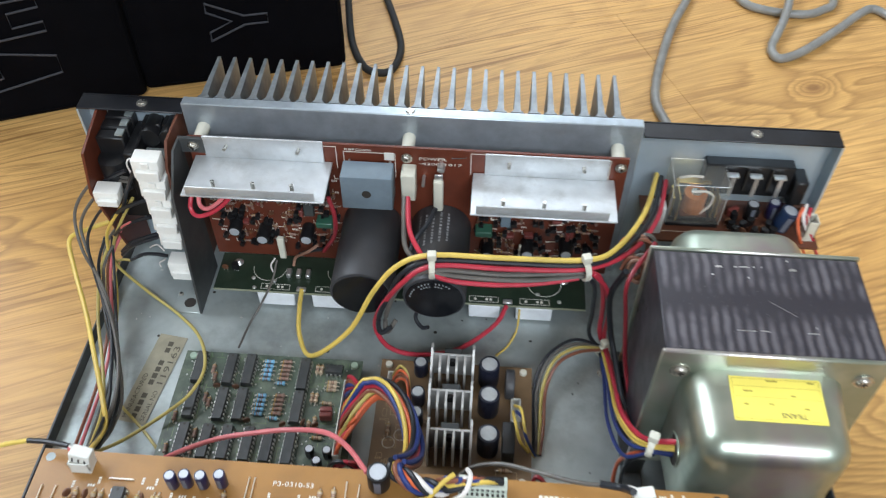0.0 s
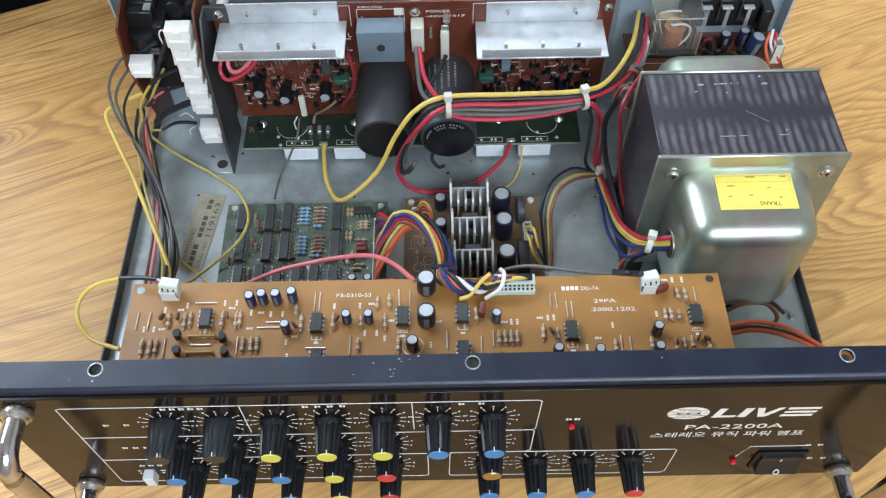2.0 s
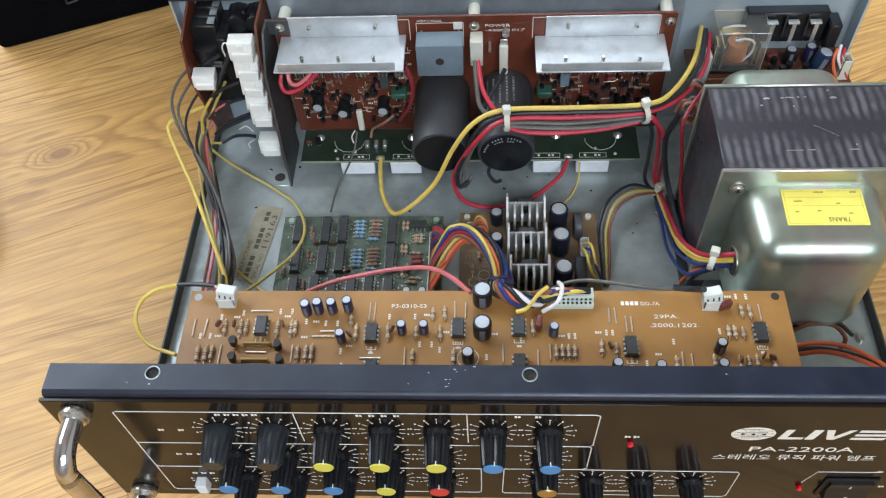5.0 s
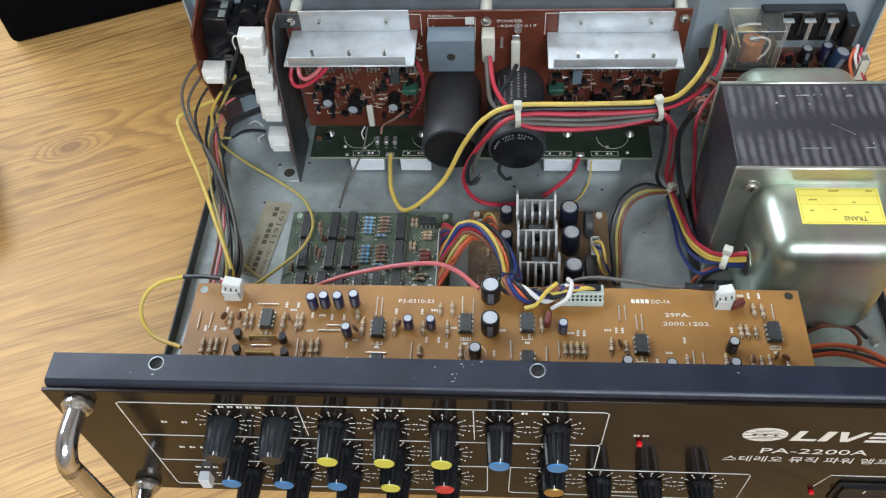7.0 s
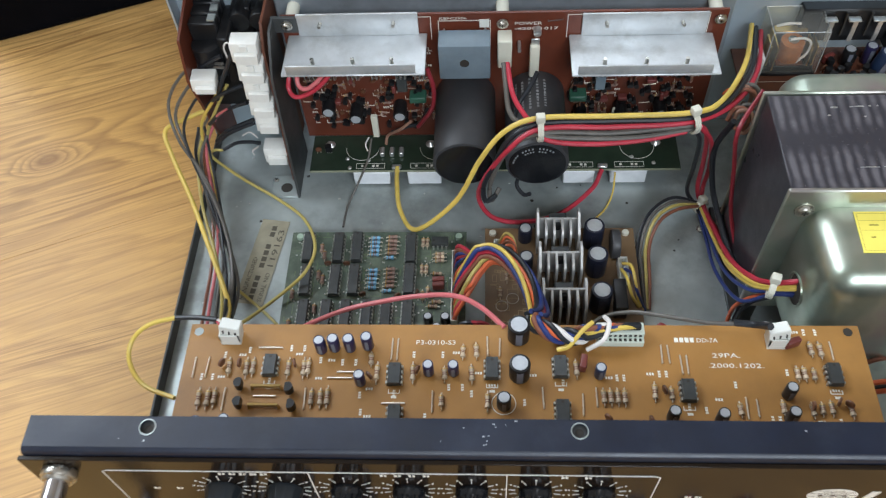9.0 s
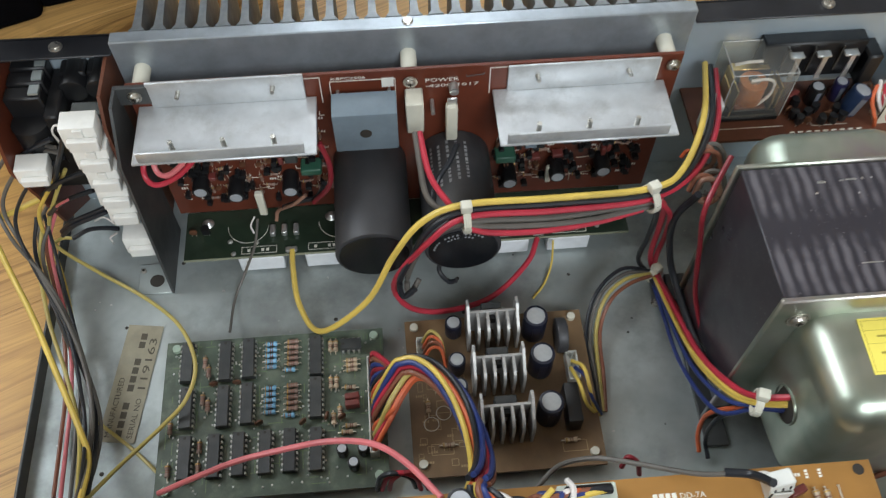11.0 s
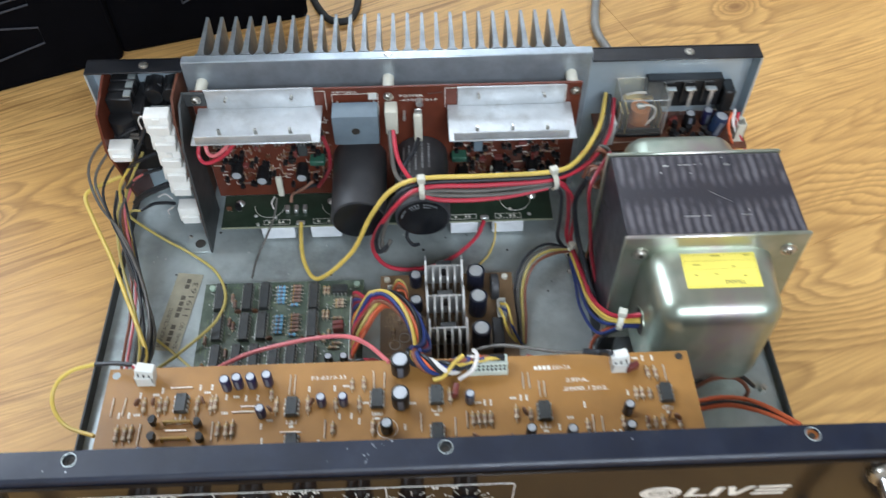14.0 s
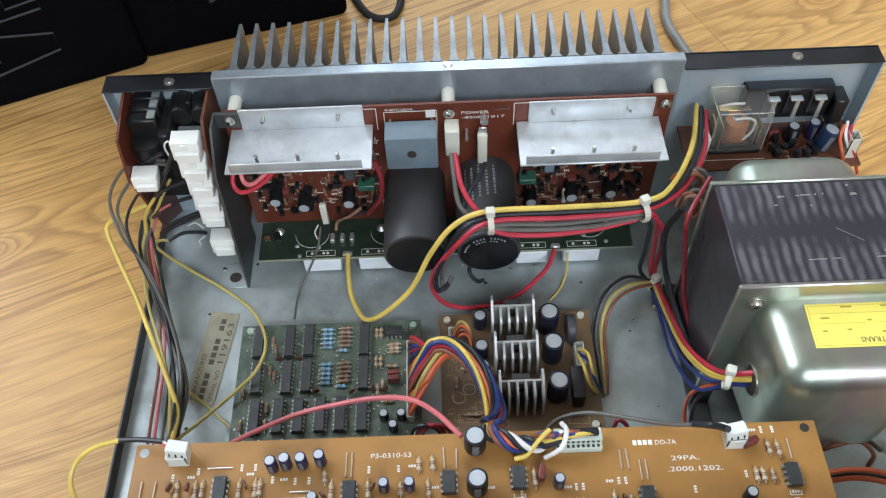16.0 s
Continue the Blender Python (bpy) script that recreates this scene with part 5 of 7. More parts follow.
# unreadable print on the capacitors
bm = bmesh.new()
for k in range(15):
    t = radians(52 + k * 8.5)
    if k in (5, 10):
        continue
    for rad, hh in ((0.0136, 0.0011), (0.0112, 0.0008)):
        if rad < 0.013 and (k < 2 or k > 9):
            continue
        c, q = math.cos(t), math.sin(t)
        x, z = -0.0050 + rad * c, 0.068 + rad * q
        add_box(bm, x - 0.00045, x + 0.00045, 0.1967, 0.19695, z - hh / 2, z + hh / 2)
part("printed_bars", bm, M["faintprint"], pw, "curved white print on the black end disc")
bm = bmesh.new()
sr = random.Random(3)
for row in range(5):
    t = radians(74 + row * 14)
    c, q = math.cos(t), math.sin(t)
    y = 0.2260 - row * 0.0012
    while y < 0.2470:
        ln = sr.uniform(0.0007, 0.0020)
        p = Vector((-0.0050 + 0.01783 * c, y, 0.068 + 0.01783 * q))
        tang = Vector((-q, 0, c)) * 0.00065
        vs = [bm.verts.new(p + tang * u + Vector((0, v, 0))) for u, v in ((-1, 0), (1, 0), (1, ln), (-1, ln))]
        bm.faces.new(vs)
        y += ln + sr.uniform(0.0005, 0.0012)
part("printed_bars", bm, M["faintprint"], pw, "rows of worn white print on a capacitor sleeve")
part("sleeve_slit", bm_box(-0.0593, -0.0588, 0.2120, 0.2145, 0.0788, 0.0802), M["hole_shade_specks"], pw)

# -- socket strip boards at the rear left --
skt = thing("input_socket_board", "brown boards with stacked black input sockets and white wire connectors", "circuit board")
o = [(0.2780, 0.0175), (0.2480, 0.0400), (0.2330, 0.1000), (0.2400, 0.1240), (0.2680, 0.1310), (0.2780, 0.1300)]
part("left_board", add_prism(bmesh.new(), o, 'x', -0.2035, -0.2020), M["redboard"], skt, "red-brown board edge")
o = [(0.2780, 0.0175), (0.2290, 0.0175), (0.2390, 0.1170), (0.2470, 0.1300), (0.2780, 0.1300)]
part("right_board", add_prism(bmesh.new(), o, 'x', -0.1575, -0.1560), M["boardedge"], skt, "brown board edge")
CONN = mat("white_connector_nylon", (0.80, 0.79, 0.74), 0.42, var=0.06, var_scale=90, dirt=(0.55, 0.52, 0.44), dirt_amt=0.4, dirt_scale=60)


def wire_connector(x0, x1, y0, z, h, tilt, label="white wire connector"):
    """A crimp housing plugged sideways into a board: block, sloping front step and latch rib."""
    w = x1 - x0
    bm = bm_box(-w, 0, 0, 0.0100, 0, h, 0.0006, 2)
    c = part("wire_connector", bm, CONN, skt, label)
    part("connector_step", bm_box(-w + 0.0022, 0, -0.0030, -0.0001, 0.0006, h * 0.58, 0.0005, 1), CONN, c)
    if h > 0.0125:
        part("latch_rib", bm_box(-w * 0.62, -w * 0.34, -0.0012, -0.0001, h * 0.60, h - 0.0006, 0.0003, 1), CONN, c)
    part("wire_mouth", bm_box(-w - 0.00015, -w + 0.0004, 0.0020, 0.0080, h * 0.22, h * 0.78), M["hole_shade_specks"], c)
    c.matrix_basis = pose(x1, y0, z, 0, tilt, tilt * 0.8)
    return c


for z, h, w, tilt in ((0.1155, 0.0130, 0.0150, 2.0), (0.1012, 0.0126, 0.0146, 5.0), (0.0868, 0.0126, 0.0140, 4.0), (0.0735, 0.0120, 0.0142, 6.0), (0.0600, 0.0124, 0.0136, 5.0)):
    wire_connector(-0.1576 - w, -0.1577, 0.2315, z, h, tilt)
wire_connector(-0.1720, -0.1577, 0.2315, 0.0315, 0.0125, 2.0, "lowest white wire connector, apart from the stack")
wire_connector(-0.2019, -0.1880, 0.2330, 0.0920, 0.0088, 4.0, "white wire connector on the outer board")
for k in range(3):
    y1 = 0.2790 - k * 0.0085
    s = part("input_socket", bm_box(-0.2010, -0.1850, y1 - 0.0075, y1, 0.1060, 0.1245 - k * 0.0005, 0.0008, 1), M["blackplastic"], skt, "black plastic input socket")
    part("contact", bm_box(-0.1895, -0.1852, y1 - 0.0065, y1 - 0.0012, 0.1244, 0.1254), M["zinc"], s)
part("jack_body", bm_cyl((-0.1930, 0.2520, 0.0900), (-0.1930, 0.2520, 0.1120), 0.0085, 0.0085, 24, 0.0008), M["blackplastic"], skt, "round black jack body")
part("jack_body", bm_box(-0.1850, -0.1785, 0.2480, 0.2780, 0.0850, 0.1180, 0.0010, 1), M["blackplastic"], skt)
for x in (-0.1745, -0.1625):
    part("jack_body", bm_cyl((x, 0.2640, 0.1160), (x, 0.2795, 0.1160), 0.0062, 0.0062, 24, 0.0006), M["blackplastic"], skt, "black socket barrel")
    part("jack_shoulder", bm_box(x - 0.0056, x + 0.0056, 0.2700, 0.2795, 0.1000, 0.1215, 0.0008, 1), M["blackplastic"], skt)
part("slide_switch", bm_box(-0.1775, -0.1580, 0.2560, 0.2640, 0.1060, 0.1095, 0.0004, 1), M["zinc"], skt, "metal slide switch body")
part("slide_switch", bm_box(-0.1775, -0.1580, 0.2440, 0.2470, 0.1040, 0.1075, 0.0004, 1), M["zinc"], skt)
part("switch_core", bm_box(-0.1765, -0.1590, 0.2472, 0.2560, 0.0980, 0.1052, 0.0006, 1), M["blackplastic"], skt)
part("lower_block", bm_box(-0.2010, -0.1800, 0.2560, 0.2790, 0.0580, 0.0840, 0.0010, 1), M["blackplastic"], skt)

# -- relay board --
ZR = 0.0780
rl = part("relay", add_box(bm_box(0.1255, 0.1560, 0.2545, 0.2765, ZR, ZR + 0.0025, 0.0004, 1), 0.1272, 0.1543, 0.2562, 0.2750, ZR + 0.0025, ZR + 0.0060, 0.0004, 1), M["blackplastic"], rlb, "clear-covered power relay")
cov = part("relay_cover", bm_box(0.1252, 0.1563, 0.2542, 0.2768, ZR + 0.0026, ZR + 0.0330, 0.0015, 2), M["clear"], rl, "scuffed clear plastic cover")
part("relay_frame", bm_box(0.1310, 0.1318, 0.2560, 0.2740, ZR + 0.0030, ZR + 0.0200), M["brass"], rl, "brass relay yoke")
part("relay_armature", bm_box(0.1318, 0.1500, 0.2690, 0.2740, ZR + 0.0205, ZR + 0.0212, 0.0002, 1), M["brass"], rl)
coil_bm = bm_cyl((0.1410, 0.2630, ZR + 0.0076), (0.1410, 0.2630, ZR + 0.0196), 0.0066, 0.0066, 28)
part("relay_coil", coil_bm, M["copper"], rl, "copper coil")
for z in (0.0062,):
    part("bobbin_flange", bm_box(0.1335, 0.1485, 0.2565, 0.2705, ZR + z, ZR + z + 0.0012, 0.0003, 1), M["boardedge"], rl)
# thin pale tubes draw the highlights along the cover's edges
edge_bm = bmesh.new()
for xe in (0.1254, 0.1561):
    add_tube(edge_bm, [(xe, 0.2544, ZR + 0.003), (xe, 0.2544, ZR + 0.0326)], 0.00022, 6, 1, False)
    add_tube(edge_bm, [(xe, 0.2544, ZR + 0.0328), (xe, 0.2766, ZR + 0.0328)], 0.00022, 6, 1, False)
for ye in (0.2544, 0.2766):
    add_tube(edge_bm, [(0.1256, ye, ZR + 0.0328), (0.1559, ye, ZR + 0.0328)], 0.00022, 6, 1, False)
part("cover_edge", edge_bm, mat("pale_edge_highlight", (0.42, 0.42, 0.40), 0.2), cov, "pale lines painting the highlights on the clear cover's edges")
part("core_tip", bm_cyl((0.1410, 0.2630, ZR + 0.0198), (0.1410, 0.2630, ZR + 0.0206), 0.0030, 0.0030, 18), M["steel"], rl)
for x in (0.1278, 0.1510, 0.1535):
    part("relay_blade", bm_box(x - 0.0004, x + 0.0004, 0.2570, 0.2680, ZR + 0.0030, ZR + 0.0200), M["brass"], rl)
part("relay_lead", bm_tube([(0.1380, 0.2600, ZR + 0.0230), (0.1450, 0.2590, ZR + 0.0245), (0.1500, 0.2600, ZR + 0.0200), (0.1490, 0.2590, ZR + 0.0130), (0.1430, 0.2580, ZR + 0.0060)], 0.0008, 8, 8), PVC["white"], rl, "white flexible lead")
part("relay_lead", bm_tube([(0.1310, 0.2680, ZR + 0.0260), (0.1370, 0.2670, ZR + 0.0285), (0.1440, 0.2680, ZR + 0.0275)], 0.0008, 8, 8), PVC["white"], rl)
tb = part("output_terminal_strip", add_box(bm_box(0.1450, 0.1955, 0.2715, 0.2796, 0.0890, 0.1120, 0.0008, 1), 0.1958, 0.2035, 0.2660, 0.2796, 0.0860, 0.1060, 0.0010, 1), M["blackplastic"], rlb, "black loudspeaker terminal strip")
for x in (0.1600, 0.1730, 0.1865):
    t = part("terminal_tab", bm_box(x - 0.0035, x + 0.0035, 0.2660, 0.2702, 0.1072, 0.1084, 0.0003, 1), M["solder"], tb, "tinned solder tab")
    part("tab_leg", bm_box(x - 0.0010, x + 0.0014, 0.2655, 0.2662, 0.0940, 0.1084), M["solder"], t)
    part("tab_gap", bm_box(x - 0.0048, x - 0.0038, 0.2688, 0.2700, 0.0955, 0.1110), M["hole_shade_specks"], tb)
electrolytic(rlb, 0.1760, 0.2640, ZR, 0.0036, 0.0120, "black")
electrolytic(rlb, 0.1885, 0.2660, ZR, 0.0034, 0.0125, "navy")
electrolytic(rlb, 0.1920, 0.2575, ZR, 0.0050, 0.0150, "blue", label="blue electrolytic capacitor leaning over", ry=12)
for x, y, k in ((162, 258, "disc"), (166, 266, "redfilm"), (170, 254, "transistor"), (181, 254, "disc"), (165, 250, "transistor"), (203, 268, "redfilm")):
    small(rlb, k, x / 1000, y / 1000, ZR, 30)
qq = random.Random(8)
for k in range(16):
    small(rlb, qq.choice(("transistor", "disc", "transistor")), qq.uniform(0.160, 0.200), qq.uniform(0.249, 0.270), ZR, qq.uniform(0, 180))
part("film_block", bm_box(0.1990, 0.2040, 0.2640, 0.2730, ZR, ZR + 0.0110, 0.0008, 1), mat("brown_film_block", (0.10, 0.05, 0.03), 0.4), rlb)
plug(rlb, "connector", 0.2035, 0.2095, 0.2480, 0.2560, ZR, ZR + 0.0150, 2, 'y', "cream nylon terminal plug", M["white"])
part("wire_plug", bm_box(0.1155, 0.1225, 0.2470, 0.2560, ZR, ZR + 0.0210, 0.0008, 1), mat("grey_white_nylon", (0.5, 0.5, 0.48), 0.5), rlb, "grey-white plug with the thick supply wires")
bm = bmesh.new()
for k in range(9):
    x = 0.160 + k * 0.0042
    add_box(bm, x, x + 0.0026, 0.2452, 0.2462, ZR, ZR + 0.00006)
for a in ((0.122, 0.158, 0.2500, 0.2504), (0.172, 0.182, 0.2490, 0.2494), (0.172, 0.1724, 0.2490, 0.2520), (0.184, 0.190, 0.2490, 0.2494)):
    add_box(bm, *a, ZR, ZR + 0.00006)
part("printed_outlines", bm, M["silk"], rlb)

tr.location.x = -0.0015

# -- transformer label print, scuffs --
for x0, x1, y0, y1 in ((0.1350, 0.1730, 0.11725, 0.11735), (0.1350, 0.1730, 0.11205, 0.11213), (0.1350, 0.1730, 0.12110, 0.12122), (0.1350, 0.1730, 0.10130, 0.10142), (0.1350, 0.13512, 0.1013, 0.1212), (0.17288, 0.1730, 0.1013, 0.1212)):
    part("printed_line", bm_box(x0, x1, y0, y1, 0.1209, 0.12096), M["labelink"], tl)
for x, y, w in ((0.139, 0.108, 0.002), (0.150, 0.1085, 0.002), (0.165, 0.107, 0.002), (0.1395, 0.1145, 0.004), (0.150, 0.120, 0.005), (0.168, 0.120, 0.003), (0.160, 0.113, 0.002)):
    part("printed_bar", bm_box(x, x + w, y, y + 0.0008, 0.1209, 0.12096), M["labelink"], tl)
tx = text_part("printed_text", "TRANS", 0.0038, pose(0.1655, 0.1050, 0.12096, 0, 0, 180), M["fadedink"], tl, "", 0.0110, 0.00004)
bm = bmesh.new()
for x, y, w, d in ((0.1335, 0.1775, 0.0034, 0.0009), (0.1425, 0.1780, 0.0018, 0.0005), (0.1450, 0.1782, 0.0045, 0.0006), (0.1515, 0.1784, 0.0011, 0.0006), (0.1555, 0.1786, 0.0006, 0.0006), (0.1685, 0.1775, 0.0034, 0.0011),
                   (0.1680, 0.1832, 0.0012, 0.0008), (0.1480, 0.1715, 0.0007, 0.0007), (0.1310, 0.1725, 0.0014, 0.0006), (0.1385, 0.1402, 0.0085, 0.0004), (0.1490, 0.1404, 0.0040, 0.0004), (0.1700, 0.1405, 0.0048, 0.0005), (0.1742, 0.1435, 0.0006, 0.0010)):
    add_box(bm, x, x + w, y, y + d, 0.13110, 0.1313)
    add_box(bm, x + w * 0.3, x + w * 0.8, y + d * 0.8, y + d * 1.3, 0.13110, 0.1313)
add_tube(bm, [(0.1560, 0.1580, 0.1312), (0.1670, 0.1500, 0.1312)], 0.00009, 5, 1, False)
sc = part("paint_scuffs", bm, M["solder"], tr, "bare metal scuffs on the core")
sc["kind"] = "stuff"
part("lead_hole", bm_cyl((0.1200, 0.1065, 0.0810), (0.1164, 0.1065, 0.0810), 0.0078, 0.0078, 24), M["hole_shade_specks"], tr, "hole for the transformer wires")
part("hole_grommet", bm_tube([(0.1167 - 0.0004 * math.cos(k * math.pi / 12), 0.1065 + 0.0080 * math.cos(k * math.pi / 12), 0.0810 + 0.0080 * math.sin(k * math.pi / 12)) for k in range(25)], 0.0006, 8, 1, False), M["chromate"], tr)

# -- paper label and specks on the tray --
lab = thing("serial_label", "aged tan paper label with dark print stuck to the tray", "label")
LM = Matrix.Translation((-0.1805, 0.1340, ZF + 0.0003)) @ Matrix.Rotation(radians(82), 4, 'Z')
q = bm_box(0.0040, 0.0650, -0.0165, 0.0010, 0, 0.0002)
bmesh.ops.transform(q, matrix=LM, verts=q.verts[:])
part("paper", q, M["paper"], lab)
for body, w, yy, s in (("MANUFACTURED", 0.0300, -0.0042, 0.0038), ("SERIAL NO", 0.0200, -0.0148, 0.0038), ("119163", 0.0270, -0.0150, 0.0052)):
    ob = text_part("printed_text", body, s, LM @ pose(0.0060 if body != "119163" else 0.0290, yy, 0.00025), M["fadedink"], lab, "", w, 0.00003)
for k in range(12):
    if k not in (4, 9):
        bm = bm_box(0.0065 + k * 0.0046, 0.0099 + k * 0.0046, -0.0096, -0.0066, 0.0002, 0.00028)
        bmesh.ops.transform(bm, matrix=LM, verts=bm.verts[:])
        part("printed_bar", bm, M["fadedink"], lab)
bm = bmesh.new()
for k in range(70):
    x, y = random.uniform(-0.205, 0.205), random.uniform(0.03, 0.265)
    s = random.uniform(0.0003, 0.0010)
    add_box(bm, x, x + s * random.uniform(0.6, 2), y, y + s, ZF, ZF + s * 0.5)
solid("solder_crumbs", bm, M["solder"], "small bright crumbs of solder and debris on the tray", "debris", kind="stuff")
bm = bmesh.new()
for k in range(60):
    x, y = random.uniform(-0.205, 0.205), random.uniform(0.03, 0.265)
    s = random.uniform(0.0004, 0.0012)
    add_cyl(bm, (x, y, ZF), (x, y, ZF + 0.0002), s, s * 0.7, 7)
solid("dust_specks", bm, M["hole_shade_specks"], "dark specks of dirt on the tray", "debris", kind="stuff")
phillips(amp, (-0.168, 0.2290, ZF), (0, 0, 1), 0.0018)
phillips(amp, (0.095, 0.1900, ZF), (0, 0, 1), 0.0022)
part("bolt", bm_cyl((0.2010, 0.0950, ZF), (0.2010, 0.0950, ZF + 0.004), 0.0024, 0.0022, 10), M["steel"], amp)


# -- cable ties --
def cable_tie(x, y, z, ry, rz_loop, d, label="white nylon cable tie"):
    t = thing("cable_tie", label, "cable tie", "cable ties")
    loop = bmesh.new()
    pts = [(0, rz_loop * math.cos(k * math.pi / 10), ry * math.sin(k * math.pi / 10)) for k in range(21)]
    add_tube(loop, [(-0.0009, p[1], p[2]) for p in pts], 0.0008, 6, 1, False)
    add_tube(loop, [(0.0009, p[1], p[2]) for p in pts], 0.0008, 6, 1, False)
    add_tube(loop, [(0.0, p[1], p[2]) for p in pts], 0.0008, 6, 1, False)
    part("band", loop, M["white"], t)
    part("head", bm_box(-0.0024, 0.0024, -0.0022, 0.0022, ry, ry + 0.0045, 0.0007, 2), M["white"], t)
    t.matrix_basis = Matrix.Translation((x, y, z)) @ Matrix.Rotation(radians(d), 4, 'Z')
    return t


cable_tie(-0.0055, 0.1900, 0.1045, 0.0062, 0.0058, 4)
cable_tie(0.0735, 0.1925, 0.1065, 0.0060, 0.0055, 20)
cable_tie(0.0960, 0.2040, 0.0205, 0.0040, 0.0045, -60)
cable_tie(0.1053, 0.1090, 0.0785, 0.0055, 0.0050, -20)


# -- rainbow loom from the chip board to the preamp board --
def twisted(colors, pts, radius, turns, r, label, heads=None, tails=None):
    """Wires wound round each other along a line; heads and tails fan out to connectors."""
    line_pts = spline(pts, 5)
    n = len(line_pts)
    for i, c in enumerate(colors):
        rows = []
        lay = radius if i % 3 else radius * 0.45
        for k in range(0, n, 2):
            p = line_pts[k]
            t = (line_pts[min(k + 1, n - 1)] - line_pts[max(k - 1, 0)]).normalized()
            u = t.cross(Vector((0.2, 0.1, 0.97))).normalized()
            w = t.cross(u)
            a = 2 * math.pi * (i / len(colors) + turns * k / n)
            rows.append(tuple(p + u * lay * math.cos(a) + w * lay * math.sin(a)))
        if heads:
            rows = [h for h in heads(i)] + rows[1:]
        if tails:
            rows = rows[:-1] + [h for h in tails(i)]
        solid("wire", bm_tube(rows, r, 8, 5), PVC[c], label.format(c), "wire", "rainbow loom")


LOOM_IN = [(-0.0420, 0.1470, 0.0470), (-0.0330, 0.1490, 0.0520), (-0.0235, 0.1430, 0.0555), (-0.0150, 0.1310, 0.0575), (-0.0095, 0.1170, 0.0600), (-0.0075, 0.1010, 0.0690), (-0.0090, 0.0860, 0.0870), (-0.0130, 0.0770, 0.1010)]
twisted(("red", "brown", "blue", "darkred", "blue", "black", "orange", "yellow", "blue", "red", "brown"), LOOM_IN, 0.0042, 0.55, 0.00125, "{} wire in the rainbow loom between two boards",
        heads=lambda i: [(-0.0512, 0.1622 - i * 0.0030, 0.0300), (-0.0490, 0.1622 - i * 0.0028, 0.0385)])
twisted(("orange", "red", "ochre", "orange"), [(-0.0450, 0.1270, 0.0420), (-0.0380, 0.1370, 0.0480), (-0.0310, 0.1440, 0.0500), (-0.0220, 0.1400, 0.0520), (-0.0135, 0.1270, 0.0540), (-0.0085, 0.1110, 0.0610), (-0.0080, 0.0930, 0.0780), (-0.0110, 0.0800, 0.0980)], 0.0026, 0.4, 0.00125,
        "{} wire in the rainbow loom between two boards", heads=lambda i: [(-0.0512, 0.1190 + i * 0.0032, 0.0300), (-0.0495, 0.1200 + i * 0.0030, 0.0360)])
twisted(("blue", "white", "black", "orange", "blue", "brown", "yellow", "black"), [(-0.0130, 0.0775, 0.1010), (-0.0105, 0.0735, 0.1030), (-0.0040, 0.0700, 0.1020), (0.0030, 0.0685, 0.1015), (0.0095, 0.0692, 0.1020), (0.0150, 0.0712, 0.1035)], 0.0030, 1.3, 0.00125,
        "{} wire twisted over the preamp board to its header", tails=lambda i: [(0.0160 + i * 0.0016, 0.0705 + 0.001 * (i % 2), 0.1060), (0.0178 + i * 0.0024, 0.0718, 0.1050)])
solid("wire", bm_tube([(0.0190, 0.0760, 0.1060), (0.0205, 0.0715, 0.1080), (0.0180, 0.0655, 0.1040), (0.0110, 0.0635, 0.0985)], 0.0011, 8, 7), PVC["white"], "white wire looped over the twisted loom", "wire", "rainbow loom")
solid("wire", bm_tube([(0.0135, 0.0730, 0.1065), (0.0090, 0.0690, 0.1062), (0.0030, 0.0640, 0.1010), (-0.0020, 0.0635, 0.0985)], 0.0011, 8, 7), PVC["yellow"], "yellow wire looped over the twisted loom", "wire", "rainbow loom")
for n, c in enumerate(("orange", "brown", "orange", "ochre")):
    solid("wire", bm_tube([(-0.0265, 0.1620 + n * 0.0030, 0.0285), (-0.0225, 0.1640 + n * 0.0030, 0.0360), (-0.0180, 0.1630 + n * 0.002, 0.0350), (-0.0160, 0.1560 + n * 0.002, 0.0270)], 0.0008, 8, 6), PVC[c], f"short {c} wire at the supply board connector", "wire", "rainbow loom")

# ---- front panel fittings ----
FY = -0.0014
BLUE, YEL, RED = mat("blue_knob_cap", (0.05, 0.22, 0.50), 0.4), mat("yellow_knob_cap", (0.62, 0.60, 0.09), 0.4), mat("red_knob_cap", (0.55, 0.035, 0.035), 0.4)
KNOBS = {}


def knob_mesh(kind):
    """A skirted, fluted pointer knob, axis along -y."""
    if kind in KNOBS:
        return KNOBS[kind]
    bm = bmesh.new()
    n = 36
    big = kind == "grey"
    prof = [(0.0, 0.0066), (0.0012, 0.0068), (0.0028, 0.0064), (0.0040, 0.0061), (0.0165, 0.0053), (0.0176, 0.0049)] if not big else [(0.0, 0.0073), (0.0015, 0.0075), (0.0040, 0.0069), (0.0160, 0.0060), (0.0180, 0.0048)]
    rings = []
    for i, (d, r) in enumerate(prof):
        ring = []
        for k in range(n):
            flute = 0.87 if (k % 3 == 0 and i >= 2) else 1.0
            t = 2 * math.pi * k / n
            ring.append(bm.verts.new((r * flute * math.cos(t), -d, r * flute * math.sin(t))))
        rings.append(ring)
    for a, b in zip(rings, rings[1:]):
        for k in range(n):
            bm.faces.new((a[k], a[(k + 1) % n], b[(k + 1) % n], b[k]))
    bm.faces.new(rings[-1])
    bm.faces.new(list(reversed(rings[0])))
    mark = bm_box(-0.00022, 0.00022, -0.0179, -0.0163, 0.0043, 0.0054)
    KNOBS[kind] = multi("knob", ((bm, M["greyknob"] if big else M["knob"]), (mark, M["panelprint"])))
    return KNOBS[kind]


CAPM = {}


